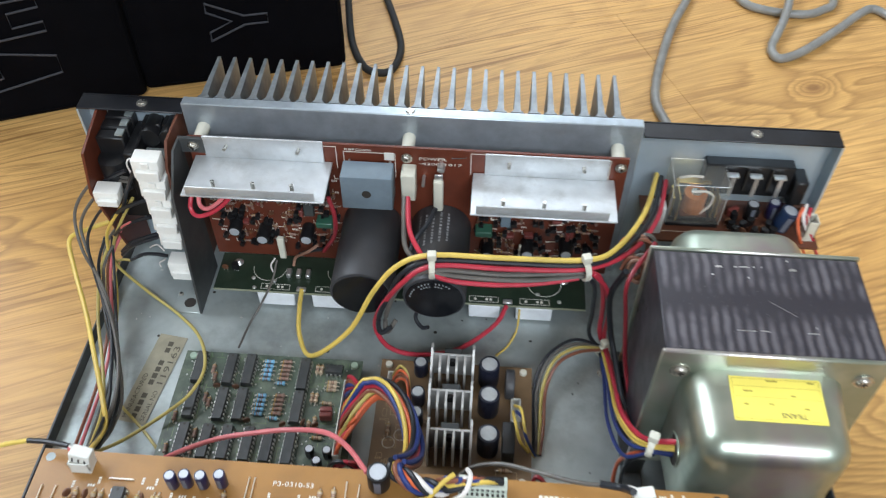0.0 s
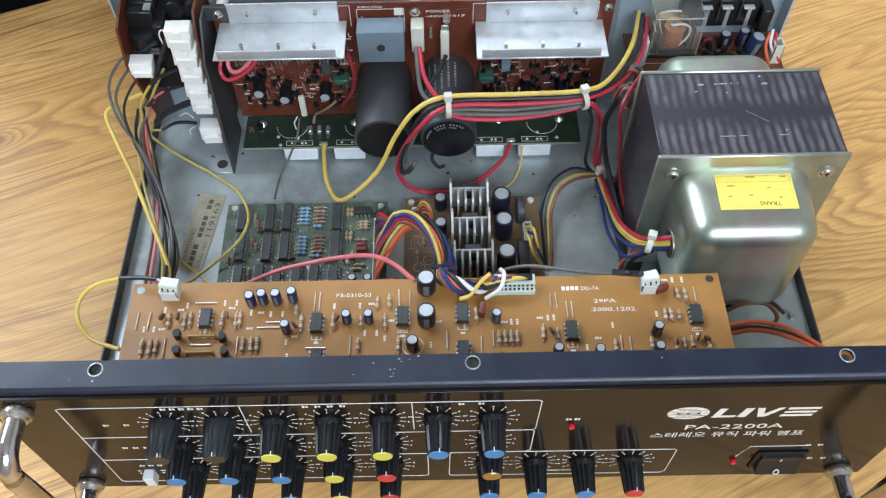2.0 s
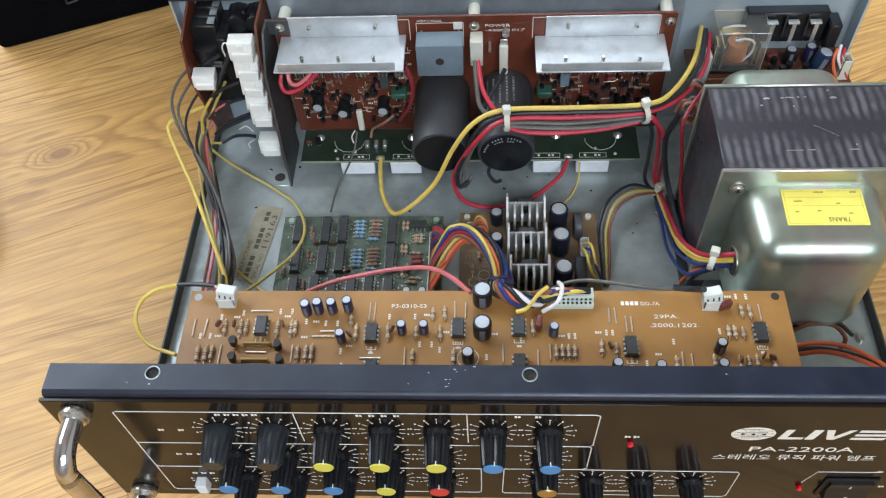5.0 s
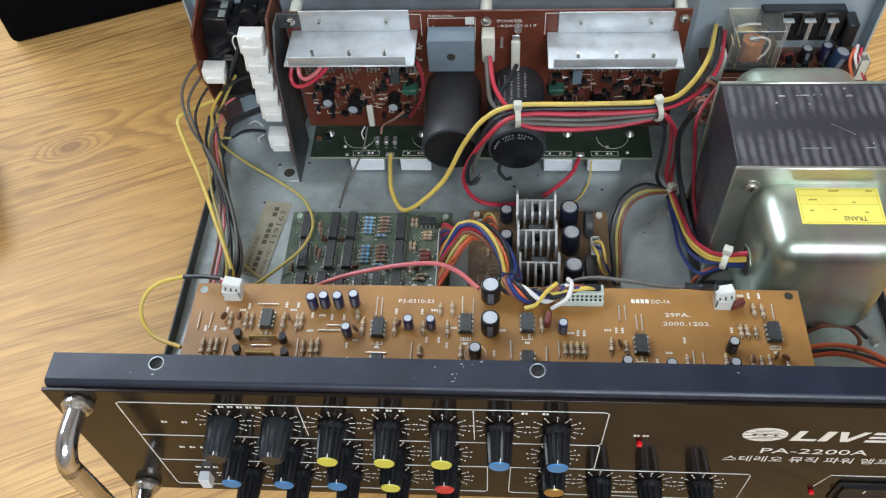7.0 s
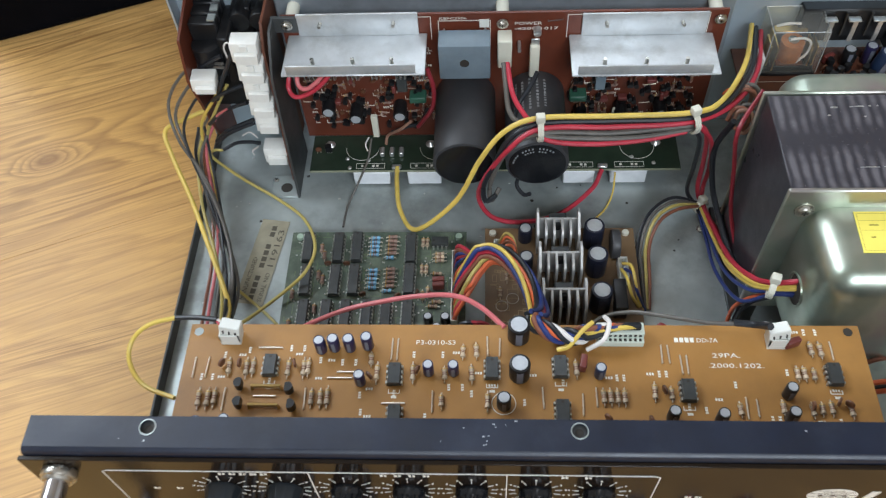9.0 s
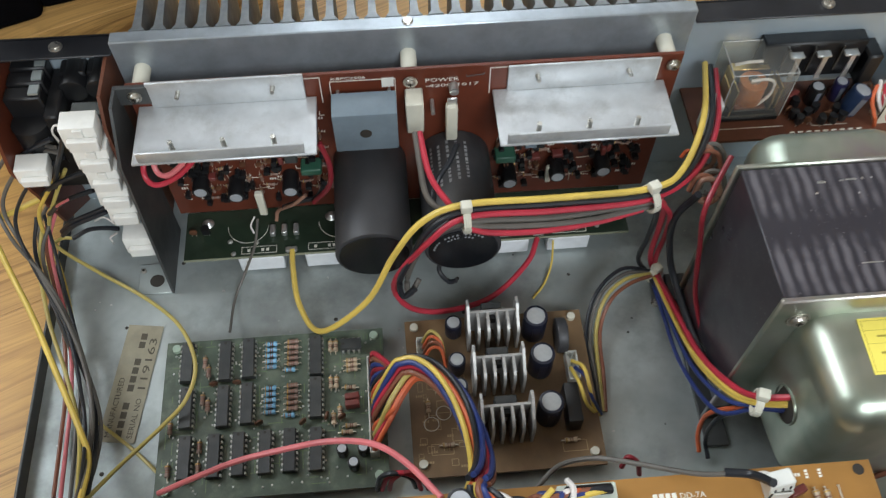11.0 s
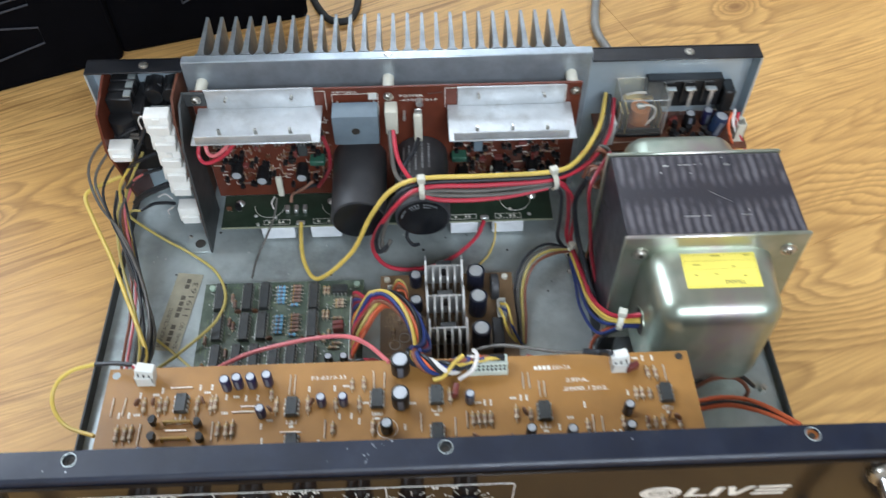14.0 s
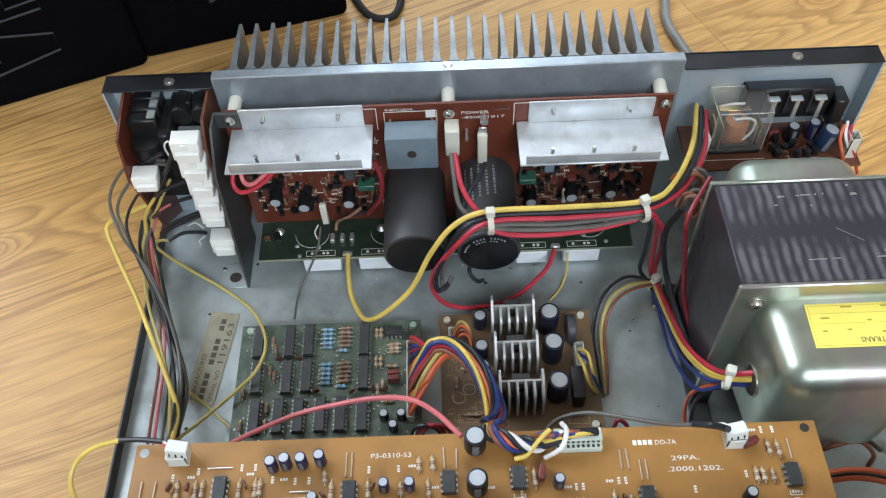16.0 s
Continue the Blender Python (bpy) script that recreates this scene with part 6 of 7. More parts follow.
def knob(x, z, color, turn=0.0):
    kind = "grey" if color is None else "black"
    ob = share("knob", knob_mesh(kind), pose(x, FY - 0.0002, z, 0, turn, 0), front)
    ob["label"] = "plain grey fluted knob without a cap" if color is None else f"black fluted knob with a {color} cap"
    if color:
        if color not in CAPM:
            bm = bm_cyl((0, -0.0176, 0), (0, -0.0182, 0), 0.0046, 0.0043, 28)
            CAPM[color] = multi("cap", ((bm, {"blue": BLUE, "yellow": YEL, "red": RED, "tan": M["brass"]}[color]),))
        cap = share("cap", CAPM[color], Matrix(), ob)
        cap["label"] = f"{color} knob cap"
    # printed scale round the knob
    bm = bmesh.new()
    for k in range(11):
        a = radians(-225 + k * 27)
        c, s = math.cos(a), -math.sin(a)
        p, q = Vector((x + c * 0.0080, FY - 0.00005, z + s * 0.0080)), Vector((x + c * 0.0108, FY - 0.00005, z + s * 0.0108))
        add_cyl(bm, p, q, 0.00017, 0.00017, 5)
        e = Vector((x + c * 0.0122, FY - 0.00005, z + s * 0.0122))
        add_box(bm, e.x - 0.0004, e.x + 0.0004, FY - 0.0001, FY, e.z - 0.0005, e.z + 0.0005)
    part("printed_scale", bm, M["panelprint"], front)


COLX = [-0.1405 + 0.0253 * i for i in range(7)]
ZK = (0.1000, 0.0705, 0.0405)
for i, c in enumerate((None, None, "yellow", "yellow", "yellow", "blue", "blue")):
    knob(COLX[i], ZK[0], c, random.uniform(-8, 8))
for i, c in ((0, "blue"), (1, "blue"), (2, "blue"), (3, "yellow"), (4, "red"), (6, "tan")):
    knob(COLX[i], ZK[1], c, random.uniform(-8, 8))
for x, c in ((COLX[0], "blue"), (COLX[1], "blue"), (COLX[2], "blue"), (COLX[3], "yellow"), (COLX[4], "red"), (COLX[6], "blue"), (0.0355, "blue"), (0.0603, "blue"), (0.0853, "red")):
    knob(x, ZK[2], c, random.uniform(-8, 8))


def line(pts, w=0.00027):
    bm = bmesh.new()
    add_tube(bm, [(x, FY - 0.00002, z) for x, z in pts], w, 6, 1, False)
    part("printed_line", bm, M["panelprint"], front)


XB = -0.185
line([(XB, 0.0840), (XB, 0.1172), (XB + 0.002, 0.1182), (0.031, 0.1182), (0.033, 0.1170), (0.0325, 0.0855), (0.031, 0.0838), (XB, 0.0838)])
line([(XB, 0.0838), (XB, 0.0555), (XB + 0.0015, 0.0540), (0.0295, 0.0555), (0.0320, 0.0575), (0.0322, 0.0820), (0.031, 0.0838)])
line([(XB, 0.0540), (XB, 0.0235), (XB + 0.0015, 0.0220), (-0.0215, 0.0225), (-0.0200, 0.0240), (-0.0198, 0.0540)])
line([(-0.0085, 0.0545), (-0.0090, 0.0235), (-0.0075, 0.0220), (0.1050, 0.0205), (0.1070, 0.0225), (0.1072, 0.0525), (0.1060, 0.0545), (0.0295, 0.0552)])
for x in (-0.1030, -0.0255):
    line([(x, 0.1172), (x, 0.0875)])
line([(0.1400, 0.0420), (0.1440, 0.0560), (0.1730, 0.0560)])


def hangul(body, x, z, w, size):
    return text_part("printed_text", body, size, pose(x, FY - 0.00006, z, 90, 0, 0), M["panelprint"], front, "", w, 0.00004)


text_part("printed_text", "PA-2200A", 0.0075, pose(0.1040, FY - 0.00006, 0.0805, 90, 0, 0), M["panelprint"], front, "", 0.0475, 0.00004)
hangul("\uc2a4\ud14c\ub808\uc624 \ubba4\uc9c1 \ud30c\uc6cc \uc570\ud504", 0.0895, 0.0710, 0.0750, 0.0068)


def print_bars(x, z, n, w=0.0026, h=0.0020, gap=0.0042):
    bm = bmesh.new()
    for k in range(n):
        o = x + k * gap
        add_box(bm, o, o + w * 0.45, FY - 0.00008, FY, z, z + h)
        add_box(bm, o + w * 0.6, o + w, FY - 0.00008, FY, z + h * 0.1, z + h * 0.9)
    part("printed_bars", bm, M["panelprint"], front)


print_bars(-0.1390, 0.1145, 5)
print_bars(-0.0750, 0.1145, 4, gap=0.0056)
print_bars(-0.0045, 0.1145, 2, gap=0.0090)
print_bars(-0.1700, 0.0975, 2, gap=0.0095)
print_bars(-0.1700, 0.0690, 3, gap=0.0052)
print_bars(-0.1690, 0.0440, 3, gap=0.0045)
print_bars(-0.1720, 0.0370, 5, h=0.0013, gap=0.0030)
print_bars(-0.1720, 0.0335, 5, h=0.0013, gap=0.0030)
print_bars(0.0460, 0.0945, 2, gap=0.0040)
print_bars(0.0420, 0.0260, 5, h=0.0016, gap=0.0030)
print_bars(0.1720, 0.0555, 2, gap=0.0060)
print_bars(0.1790, 0.0365, 2, gap=0.0070)

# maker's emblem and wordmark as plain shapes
bm = bmesh.new()
add_prism(bm, [(0.1025 + 0.0098 * math.cos(k * math.pi / 16), 0.1000 + 0.0068 * math.sin(k * math.pi / 16)) for k in range(32)], 'y', FY - 0.00012, FY)
em = part("emblem", bm, M["panelprint"], front, "white oval emblem")
bm = bmesh.new()
for k in range(7):
    # thin curved lines across the oval, closer together towards its lower edge
    z = 0.1048 - k * 0.0015
    half = 0.0098 * math.sqrt(max(0.02, 1 - ((z - 0.1000) / 0.0068) ** 2)) * 0.96
    add_box(bm, 0.1025 - half + 0.0035 * (k % 2), 0.1025 + half - 0.0030 * ((k + 1) % 2), FY - 0.00016, FY - 0.0001, z - 0.00016 - k * 0.00002, z + 0.00016)
for x in (0.0972, 0.1018, 0.1064):
    add_box(bm, x, x + 0.0016, FY - 0.00016, FY - 0.0001, 0.0992, 0.1006)
part("emblem_lines", bm, M["panel"], em)
for x, w, kind in ((0.1142, 0.0110, "foot"), (0.1262, 0.0040, "bar"), (0.1315, 0.0130, "wedge"), (0.1462, 0.0150, "comb")):
    bm = bmesh.new()
    sl = 0.22
    def P(u, v):
        return (x + u + (v - 0.0945) * sl, v)
    if kind == "foot":
        add_prism(bm, [P(0, 0.0945), P(w, 0.0945), P(w, 0.0965), P(0.0035, 0.0965), P(0.0035, 0.1045), P(0, 0.1045)], 'y', FY - 0.00012, FY)
    elif kind == "bar":
        add_prism(bm, [P(0, 0.0945), P(w, 0.0945), P(w, 0.1045), P(0, 0.1045)], 'y', FY - 0.00012, FY)
    elif kind == "wedge":
        add_prism(bm, [P(0, 0.1045), P(0.0035, 0.1045), P(0.0062, 0.0975), P(0.0100, 0.1045), P(w, 0.1045), P(0.0080, 0.0945), P(0.0045, 0.0945)], 'y', FY - 0.00012, FY)
    else:
        for v0, v1 in ((0.0945, 0.0967), (0.0984, 0.1004), (0.1023, 0.1045)):
            add_prism(bm, [P(0, v0), P(w, v0), P(w, v1), P(0, v1)], 'y', FY - 0.00012, FY)
    part("wordmark_shape", bm, M["panelprint"], front)

LEDM = mat("red_led_lens", (0.78, 0.012, 0.03), 0.15, spec=0.8)
for x, z in ((0.0492, 0.0895), (0.1400, 0.0370)):
    bm = bmesh.new()
    add_cyl(bm, (x, FY, z), (x, FY - 0.0024, z), 0.0014, 0.0014, 16, 0.0006)
    part("indicator_led", bm, LEDM, front, "red indicator lamp, unlit")
sw = part("power_switch", bm_box(0.1500, 0.1765, FY - 0.0012, FY, 0.0265, 0.0490, 0.0008, 1), M["blackplastic"], front, "black rocker power switch")
rk = add_prism(bmesh.new(), [(FY - 0.0012, 0.0290), (FY - 0.0058, 0.0300), (FY - 0.0026, 0.0385), (FY - 0.0030, 0.0465), (FY - 0.0012, 0.0468)], 'x', 0.1525, 0.1740)
part("rocker", rk, M["blackplastic"], sw)
part("off_mark", bm_tube([(0.1632 + 0.0014 * math.cos(k * math.pi / 8), FY - 0.0052 + 0.0006 * math.sin(k * math.pi / 8), 0.0318 + 0.0016 * math.sin(k * math.pi / 8)) for k in range(17)], 0.0003, 5, 1, False), M["panelprint"], sw)
part("on_mark", bm_box(0.1628, 0.1636, FY - 0.0030, FY - 0.0027, 0.0410, 0.0440), M["panelprint"], sw)
part("slide_knob", bm_box(-0.1680, -0.1625, FY - 0.0060, FY - 0.0002, 0.0310, 0.0410, 0.0005, 1), M["cement"], front, "white slide switch knob")
part("slide_slot", bm_box(-0.1700, -0.1605, FY - 0.0002, FY, 0.0270, 0.0440), M["hole_shade_specks"], front)


def handle(x):
    r, out, zt, zb, c = 0.0047, 0.0270, 0.1180, 0.0225, 0.0125
    pts = [(x, FY, zt), (x, FY - out + c, zt)]
    for k in range(1, 7):
        a = k / 6 * math.pi / 2
        pts.append((x, FY - out + c - c * math.sin(a), zt - c + c * math.cos(a)))
    for k in range(0, 7):
        a = k / 6 * math.pi / 2
        pts.append((x, FY - out + c - c * math.cos(a), zb + c - c * math.sin(a)))
    pts.append((x, FY, zb))
    h = part("handle", bm_tube(pts, r, 20, 1, smooth_path=False), M["chrome"], front, "worn chrome rack handle")
    for z in (zt, zb):
        part("collar", add_cyl(bm_cyl((x, FY, z), (x, FY - 0.0040, z), 0.0070, 0.0070, 28, 0.0008), (x, FY - 0.004, z), (x, FY - 0.0052, z), 0.0062, 0.0058, 28), M["steel"], h, "dull steel collar")


handle(-0.2015)
handle(0.2005)
bm = bmesh.new()
for k in range(14):
    x = random.choice((random.gauss(-0.034, 0.003), random.uniform(-0.21, 0.21)))
    y = random.uniform(0.004, 0.0155)
    s = random.uniform(0.0002, 0.0005)
    add_box(bm, x, x + s * random.uniform(0.7, 3.0), y, y + s, 0.1313, 0.13136)
ch = part("paint_chips", bm, mat("bare_chips", (0.45, 0.46, 0.48), 0.5), front, "pale paint chips on the flange")
ch["kind"] = "stuff"

# ---- loose wiring ----
def wire(name, color, r, pts, label, group="amplifier wiring"):
    return solid(name, bm_tube(pts, r, 8, 7), PVC[color], label, "wire", group)


wire("wire", "yellow", 0.00145, [(0.119, 0.274, 0.1), (0.108, 0.237, 0.105), (0.09, 0.205, 0.11), (0.073, 0.194, 0.112), (0.033, 0.193, 0.111), (-0.006, 0.194, 0.109), (-0.024, 0.192, 0.101), (-0.037, 0.186, 0.085), (-0.051, 0.179, 0.058), (-0.075, 0.18, 0.03), (-0.086, 0.198, 0.025), (-0.089, 0.217, 0.028), (-0.089, 0.227, 0.032)], "thick yellow wire looping down to the driver board")
wire("wire", "black", 0.00145, [(0.122, 0.274, 0.098), (0.113, 0.239, 0.102), (0.095, 0.208, 0.1075), (0.074, 0.193, 0.1095), (0.033, 0.192, 0.1085), (-0.005, 0.193, 0.106), (-0.021, 0.19, 0.098), (-0.029, 0.188, 0.08), (-0.035, 0.187, 0.062), (-0.034, 0.184, 0.052), (-0.028, 0.186, 0.055)], "black supply wire in the tied bundle")
wire("wire", "red", 0.00145, [(0.125, 0.273, 0.096), (0.116, 0.238, 0.1), (0.099, 0.209, 0.1045), (0.074, 0.192, 0.1075), (0.033, 0.19, 0.106), (-0.005, 0.191, 0.104), (-0.022, 0.187, 0.092), (-0.035, 0.189, 0.065), (-0.038, 0.191, 0.045), (-0.03, 0.189, 0.03), (-0.013, 0.189, 0.025), (0.01, 0.195, 0.025), (0.03, 0.212, 0.027), (0.037, 0.225, 0.03)], "thick red wire looping down to the driver board")
wire("wire", "grey", 0.0014, [(0.074, 0.192, 0.1045), (0.033, 0.189, 0.1025), (-0.005, 0.19, 0.1015), (-0.022, 0.19, 0.088), (-0.031, 0.19, 0.062), (-0.031, 0.186, 0.05), (-0.026, 0.191, 0.055)], "dark grey supply wire in the tied bundle")
wire("wire", "red", 0.0014, [(0.071, 0.191, 0.101), (0.048, 0.187, 0.099), (0.021, 0.185, 0.0985), (-0.002, 0.187, 0.1), (-0.011, 0.197, 0.104), (-0.019, 0.211, 0.108), (-0.022, 0.232, 0.112)], "red wire from the white plug into the bundle")
wire("wire", "grey", 0.0014, [(0.075, 0.192, 0.102), (0.048, 0.188, 0.1005), (0.022, 0.187, 0.1005), (-0.005, 0.189, 0.101), (-0.014, 0.196, 0.101), (-0.021, 0.205, 0.102), (-0.023, 0.219, 0.108), (-0.024, 0.232, 0.112)], "dark grey wire from the white plug")
wire("wire", "black", 0.0013, [(-0.006, 0.223, 0.114), (-0.01, 0.219, 0.106), (-0.016, 0.213, 0.1), (-0.018, 0.204, 0.096), (-0.011, 0.194, 0.0985), (0.004, 0.19, 0.099)], "black wire from the spade terminal")
wire("wire", "black", 0.0012, [(-0.013, 0.208, 0.05), (-0.016, 0.2, 0.047), (-0.012, 0.195, 0.044), (-0.008, 0.194, 0.046)], "black lead stub under a capacitor")
wire("wire", "red", 0.0014, [(0.073, 0.194, 0.104), (0.084, 0.199, 0.092), (0.09, 0.206, 0.06), (0.092, 0.208, 0.034), (0.096, 0.204, 0.022), (0.099, 0.177, 0.03), (0.098, 0.144, 0.05), (0.101, 0.122, 0.0675), (0.106, 0.111, 0.0795), (0.119, 0.106, 0.089)], "red transformer wire through the cable ties")
wire("wire", "red", 0.0013, [(0.079, 0.195, 0.1), (0.088, 0.198, 0.085), (0.094, 0.205, 0.055), (0.095, 0.207, 0.032), (0.098, 0.203, 0.02), (0.102, 0.174, 0.028), (0.101, 0.143, 0.046), (0.103, 0.122, 0.0645), (0.107, 0.112, 0.077), (0.119, 0.106, 0.0865)], "red transformer wire through the cable ties")
wire("wire", "black", 0.0013, [(0.073, 0.193, 0.103), (0.081, 0.197, 0.088), (0.084, 0.202, 0.06), (0.086, 0.207, 0.032), (0.093, 0.203, 0.021), (0.099, 0.18, 0.022)], "black wire through the small cable tie")
wire("wire", "black", 0.0017, [(0.095, 0.194, 0.105), (0.091, 0.198, 0.08), (0.095, 0.195, 0.052), (0.099, 0.18, 0.04), (0.101, 0.157, 0.04), (0.103, 0.136, 0.046)], "black wire beside the transformer")
wire("wire", "darkred", 0.0012, [(0.109, 0.205, 0.116), (0.095, 0.185, 0.108), (0.097, 0.179, 0.085), (0.101, 0.173, 0.056), (0.105, 0.161, 0.04)], "dark red wire beside the transformer core")
wire("wire", "blue", 0.001, [(0.095, 0.203, 0.021), (0.096, 0.177, 0.026), (0.095, 0.142, 0.044), (0.098, 0.117, 0.0645), (0.107, 0.109, 0.0745), (0.12, 0.103, 0.0815)], "blue transformer wire through the cover hole")
wire("wire", "yellow", 0.001, [(0.095, 0.204, 0.021), (0.097, 0.173, 0.03), (0.096, 0.145, 0.048), (0.1, 0.12, 0.0665), (0.106, 0.11, 0.078), (0.119, 0.105, 0.0855)], "yellow transformer wire through the cover hole")
wire("wire", "yellow", 0.001, [(0.096, 0.203, 0.02), (0.099, 0.172, 0.028), (0.097, 0.143, 0.046), (0.1, 0.119, 0.0655), (0.106, 0.109, 0.077), (0.119, 0.104, 0.0845)], "yellow transformer wire through the cover hole")
wire("wire", "blue", 0.001, [(0.094, 0.205, 0.02), (0.095, 0.18, 0.022), (0.093, 0.146, 0.036), (0.096, 0.115, 0.0565), (0.107, 0.109, 0.072), (0.12, 0.103, 0.0795)], "blue transformer wire through the cover hole")
wire("wire", "orange", 0.0011, [(0.107, 0.109, 0.073), (0.1, 0.114, 0.0605), (0.096, 0.118, 0.044), (0.095, 0.115, 0.03), (0.096, 0.109, 0.022)], "orange wire bent down beside the transformer")
wire("wire", "black", 0.0011, [(0.108, 0.109, 0.07), (0.102, 0.114, 0.0565), (0.098, 0.114, 0.0445), (0.099, 0.113, 0.026), (0.1, 0.106, 0.02)], "black wire bent down beside the transformer")
wire("wire", "grey", 0.001, [(0.095, 0.204, 0.022), (0.078, 0.2, 0.03), (0.063, 0.188, 0.031), (0.056, 0.171, 0.024), (0.056, 0.152, 0.019), (0.056, 0.133, 0.0175)], "grey wire curving down to the supply board")
wire("wire", "ochre", 0.001, [(0.096, 0.204, 0.022), (0.078, 0.197, 0.03), (0.065, 0.186, 0.031), (0.059, 0.171, 0.024), (0.058, 0.151, 0.019), (0.057, 0.133, 0.0175)], "ochre wire curving down to the supply board")
wire("wire", "brown", 0.001, [(0.096, 0.203, 0.022), (0.079, 0.194, 0.03), (0.067, 0.184, 0.031), (0.061, 0.171, 0.024), (0.06, 0.151, 0.019), (0.058, 0.133, 0.0175)], "brown wire curving down to the supply board")
wire("wire", "black", 0.001, [(0.095, 0.205, 0.022), (0.077, 0.203, 0.03), (0.061, 0.189, 0.031), (0.054, 0.171, 0.024), (0.054, 0.152, 0.019), (0.055, 0.133, 0.0175)], "black wire curving down to the supply board")
wire("wire", "yellow", 0.0009, [(0.043, 0.153, 0.034), (0.046, 0.146, 0.042), (0.048, 0.138, 0.038), (0.051, 0.132, 0.026), (0.055, 0.131, 0.019)], "yellow wire at the supply connector")
wire("wire", "blue", 0.0009, [(0.044, 0.15, 0.033), (0.047, 0.143, 0.038), (0.049, 0.135, 0.034), (0.055, 0.131, 0.02)], "blue wire at the supply connector")
wire("wire", "yellow", 0.0009, [(0.042, 0.15, 0.033), (0.043, 0.138, 0.042), (0.046, 0.131, 0.035), (0.052, 0.131, 0.022)], "yellow wire at the supply connector")
wire("wire", "grey", 0.00098, [(-0.183, 0.242, 0.105), (-0.198, 0.25, 0.098), (-0.214, 0.251, 0.088), (-0.226, 0.245, 0.07), (-0.221, 0.23, 0.054), (-0.205, 0.211, 0.045), (-0.191, 0.185, 0.035), (-0.182, 0.158, 0.03), (-0.178, 0.129, 0.032), (-0.168, 0.095, 0.06)], "dark grey screened cable in the side loom")
wire("wire", "grey", 0.00098, [(-0.181, 0.239, 0.105), (-0.193, 0.246, 0.098), (-0.206, 0.247, 0.088), (-0.222, 0.241, 0.066), (-0.215, 0.225, 0.05), (-0.196, 0.194, 0.04), (-0.185, 0.168, 0.032), (-0.179, 0.143, 0.03), (-0.178, 0.125, 0.032), (-0.172, 0.097, 0.055)], "dark grey screened cable in the side loom")
wire("wire", "black", 0.00082, [(-0.21, 0.247, 0.05), (-0.205, 0.23, 0.042), (-0.194, 0.193, 0.032), (-0.185, 0.164, 0.026), (-0.18, 0.138, 0.026), (-0.17, 0.099, 0.05)], "black wire in the side loom")
wire("wire", "yellow", 0.0014, [(-0.204, 0.244, 0.066), (-0.218, 0.24, 0.062), (-0.231, 0.237, 0.055), (-0.224, 0.22, 0.05), (-0.208, 0.191, 0.045), (-0.195, 0.164, 0.04), (-0.182, 0.137, 0.036), (-0.176, 0.122, 0.036), (-0.168, 0.095, 0.06)], "yellow wire twisted along the side loom")
wire("wire", "yellow", 0.001, [(-0.188, 0.241, 0.088), (-0.196, 0.238, 0.078), (-0.207, 0.239, 0.06), (-0.211, 0.238, 0.04), (-0.21, 0.235, 0.03), (-0.203, 0.216, 0.026), (-0.194, 0.184, 0.024)], "yellow wire hanging from the connectors")
wire("wire", "ochre", 0.001, [(-0.185, 0.243, 0.088), (-0.196, 0.24, 0.07), (-0.207, 0.241, 0.048), (-0.21, 0.24, 0.03), (-0.19, 0.228, 0.021), (-0.164, 0.21, 0.022), (-0.143, 0.188, 0.03), (-0.133, 0.165, 0.035), (-0.136, 0.148, 0.035), (-0.147, 0.138, 0.03), (-0.166, 0.119, 0.03), (-0.17, 0.096, 0.055)], "thin yellow wire looping over the tray")
wire("wire", "ochre", 0.0009, [(-0.181, 0.147, 0.0175), (-0.162, 0.131, 0.0175), (-0.143, 0.112, 0.02)], "thin yellow wire lying on the tray")
wire("wire", "ochre", 0.0009, [(-0.204, 0.247, 0.026), (-0.21, 0.247, 0.026), (-0.213, 0.24, 0.028), (-0.213, 0.227, 0.028), (-0.204, 0.207, 0.026)], "thin yellow wire under the loom")
wire("wire", "brown", 0.001, [(-0.204, 0.249, 0.052), (-0.211, 0.236, 0.04), (-0.201, 0.196, 0.028), (-0.197, 0.163, 0.022), (-0.196, 0.138, 0.021), (-0.193, 0.11, 0.026)], "brown wire in the side loom")
wire("wire", "pink", 0.001, [(-0.204, 0.248, 0.05), (-0.209, 0.233, 0.038), (-0.197, 0.19, 0.028), (-0.194, 0.161, 0.022), (-0.193, 0.136, 0.021), (-0.189, 0.108, 0.028)], "pink wire in the side loom")
wire("wire", "grey", 0.00098, [(-0.206, 0.249, 0.055), (-0.214, 0.239, 0.042), (-0.204, 0.201, 0.03), (-0.191, 0.169, 0.024), (-0.189, 0.141, 0.022), (-0.184, 0.107, 0.03)], "dark grey wire in the side loom")
wire("wire", "black", 0.00090, [(-0.181, 0.24, 0.1), (-0.193, 0.242, 0.09), (-0.208, 0.24, 0.076), (-0.217, 0.233, 0.06), (-0.211, 0.217, 0.047), (-0.195, 0.189, 0.038), (-0.187, 0.162, 0.032), (-0.181, 0.136, 0.031), (-0.17, 0.096, 0.056)], "black wire in the side loom")
wire("wire", "grey", 0.00090, [(-0.207, 0.242, 0.048), (-0.21, 0.226, 0.042), (-0.201, 0.198, 0.034), (-0.188, 0.174, 0.028), (-0.177, 0.145, 0.026), (-0.175, 0.123, 0.03), (-0.17, 0.098, 0.052)], "dark grey wire in the side loom")
wire("wire", "black", 0.00098, [(-0.212, 0.243, 0.052), (-0.212, 0.224, 0.044), (-0.198, 0.191, 0.036), (-0.184, 0.162, 0.028), (-0.178, 0.138, 0.026), (-0.169, 0.099, 0.05)], "black wire in the side loom")
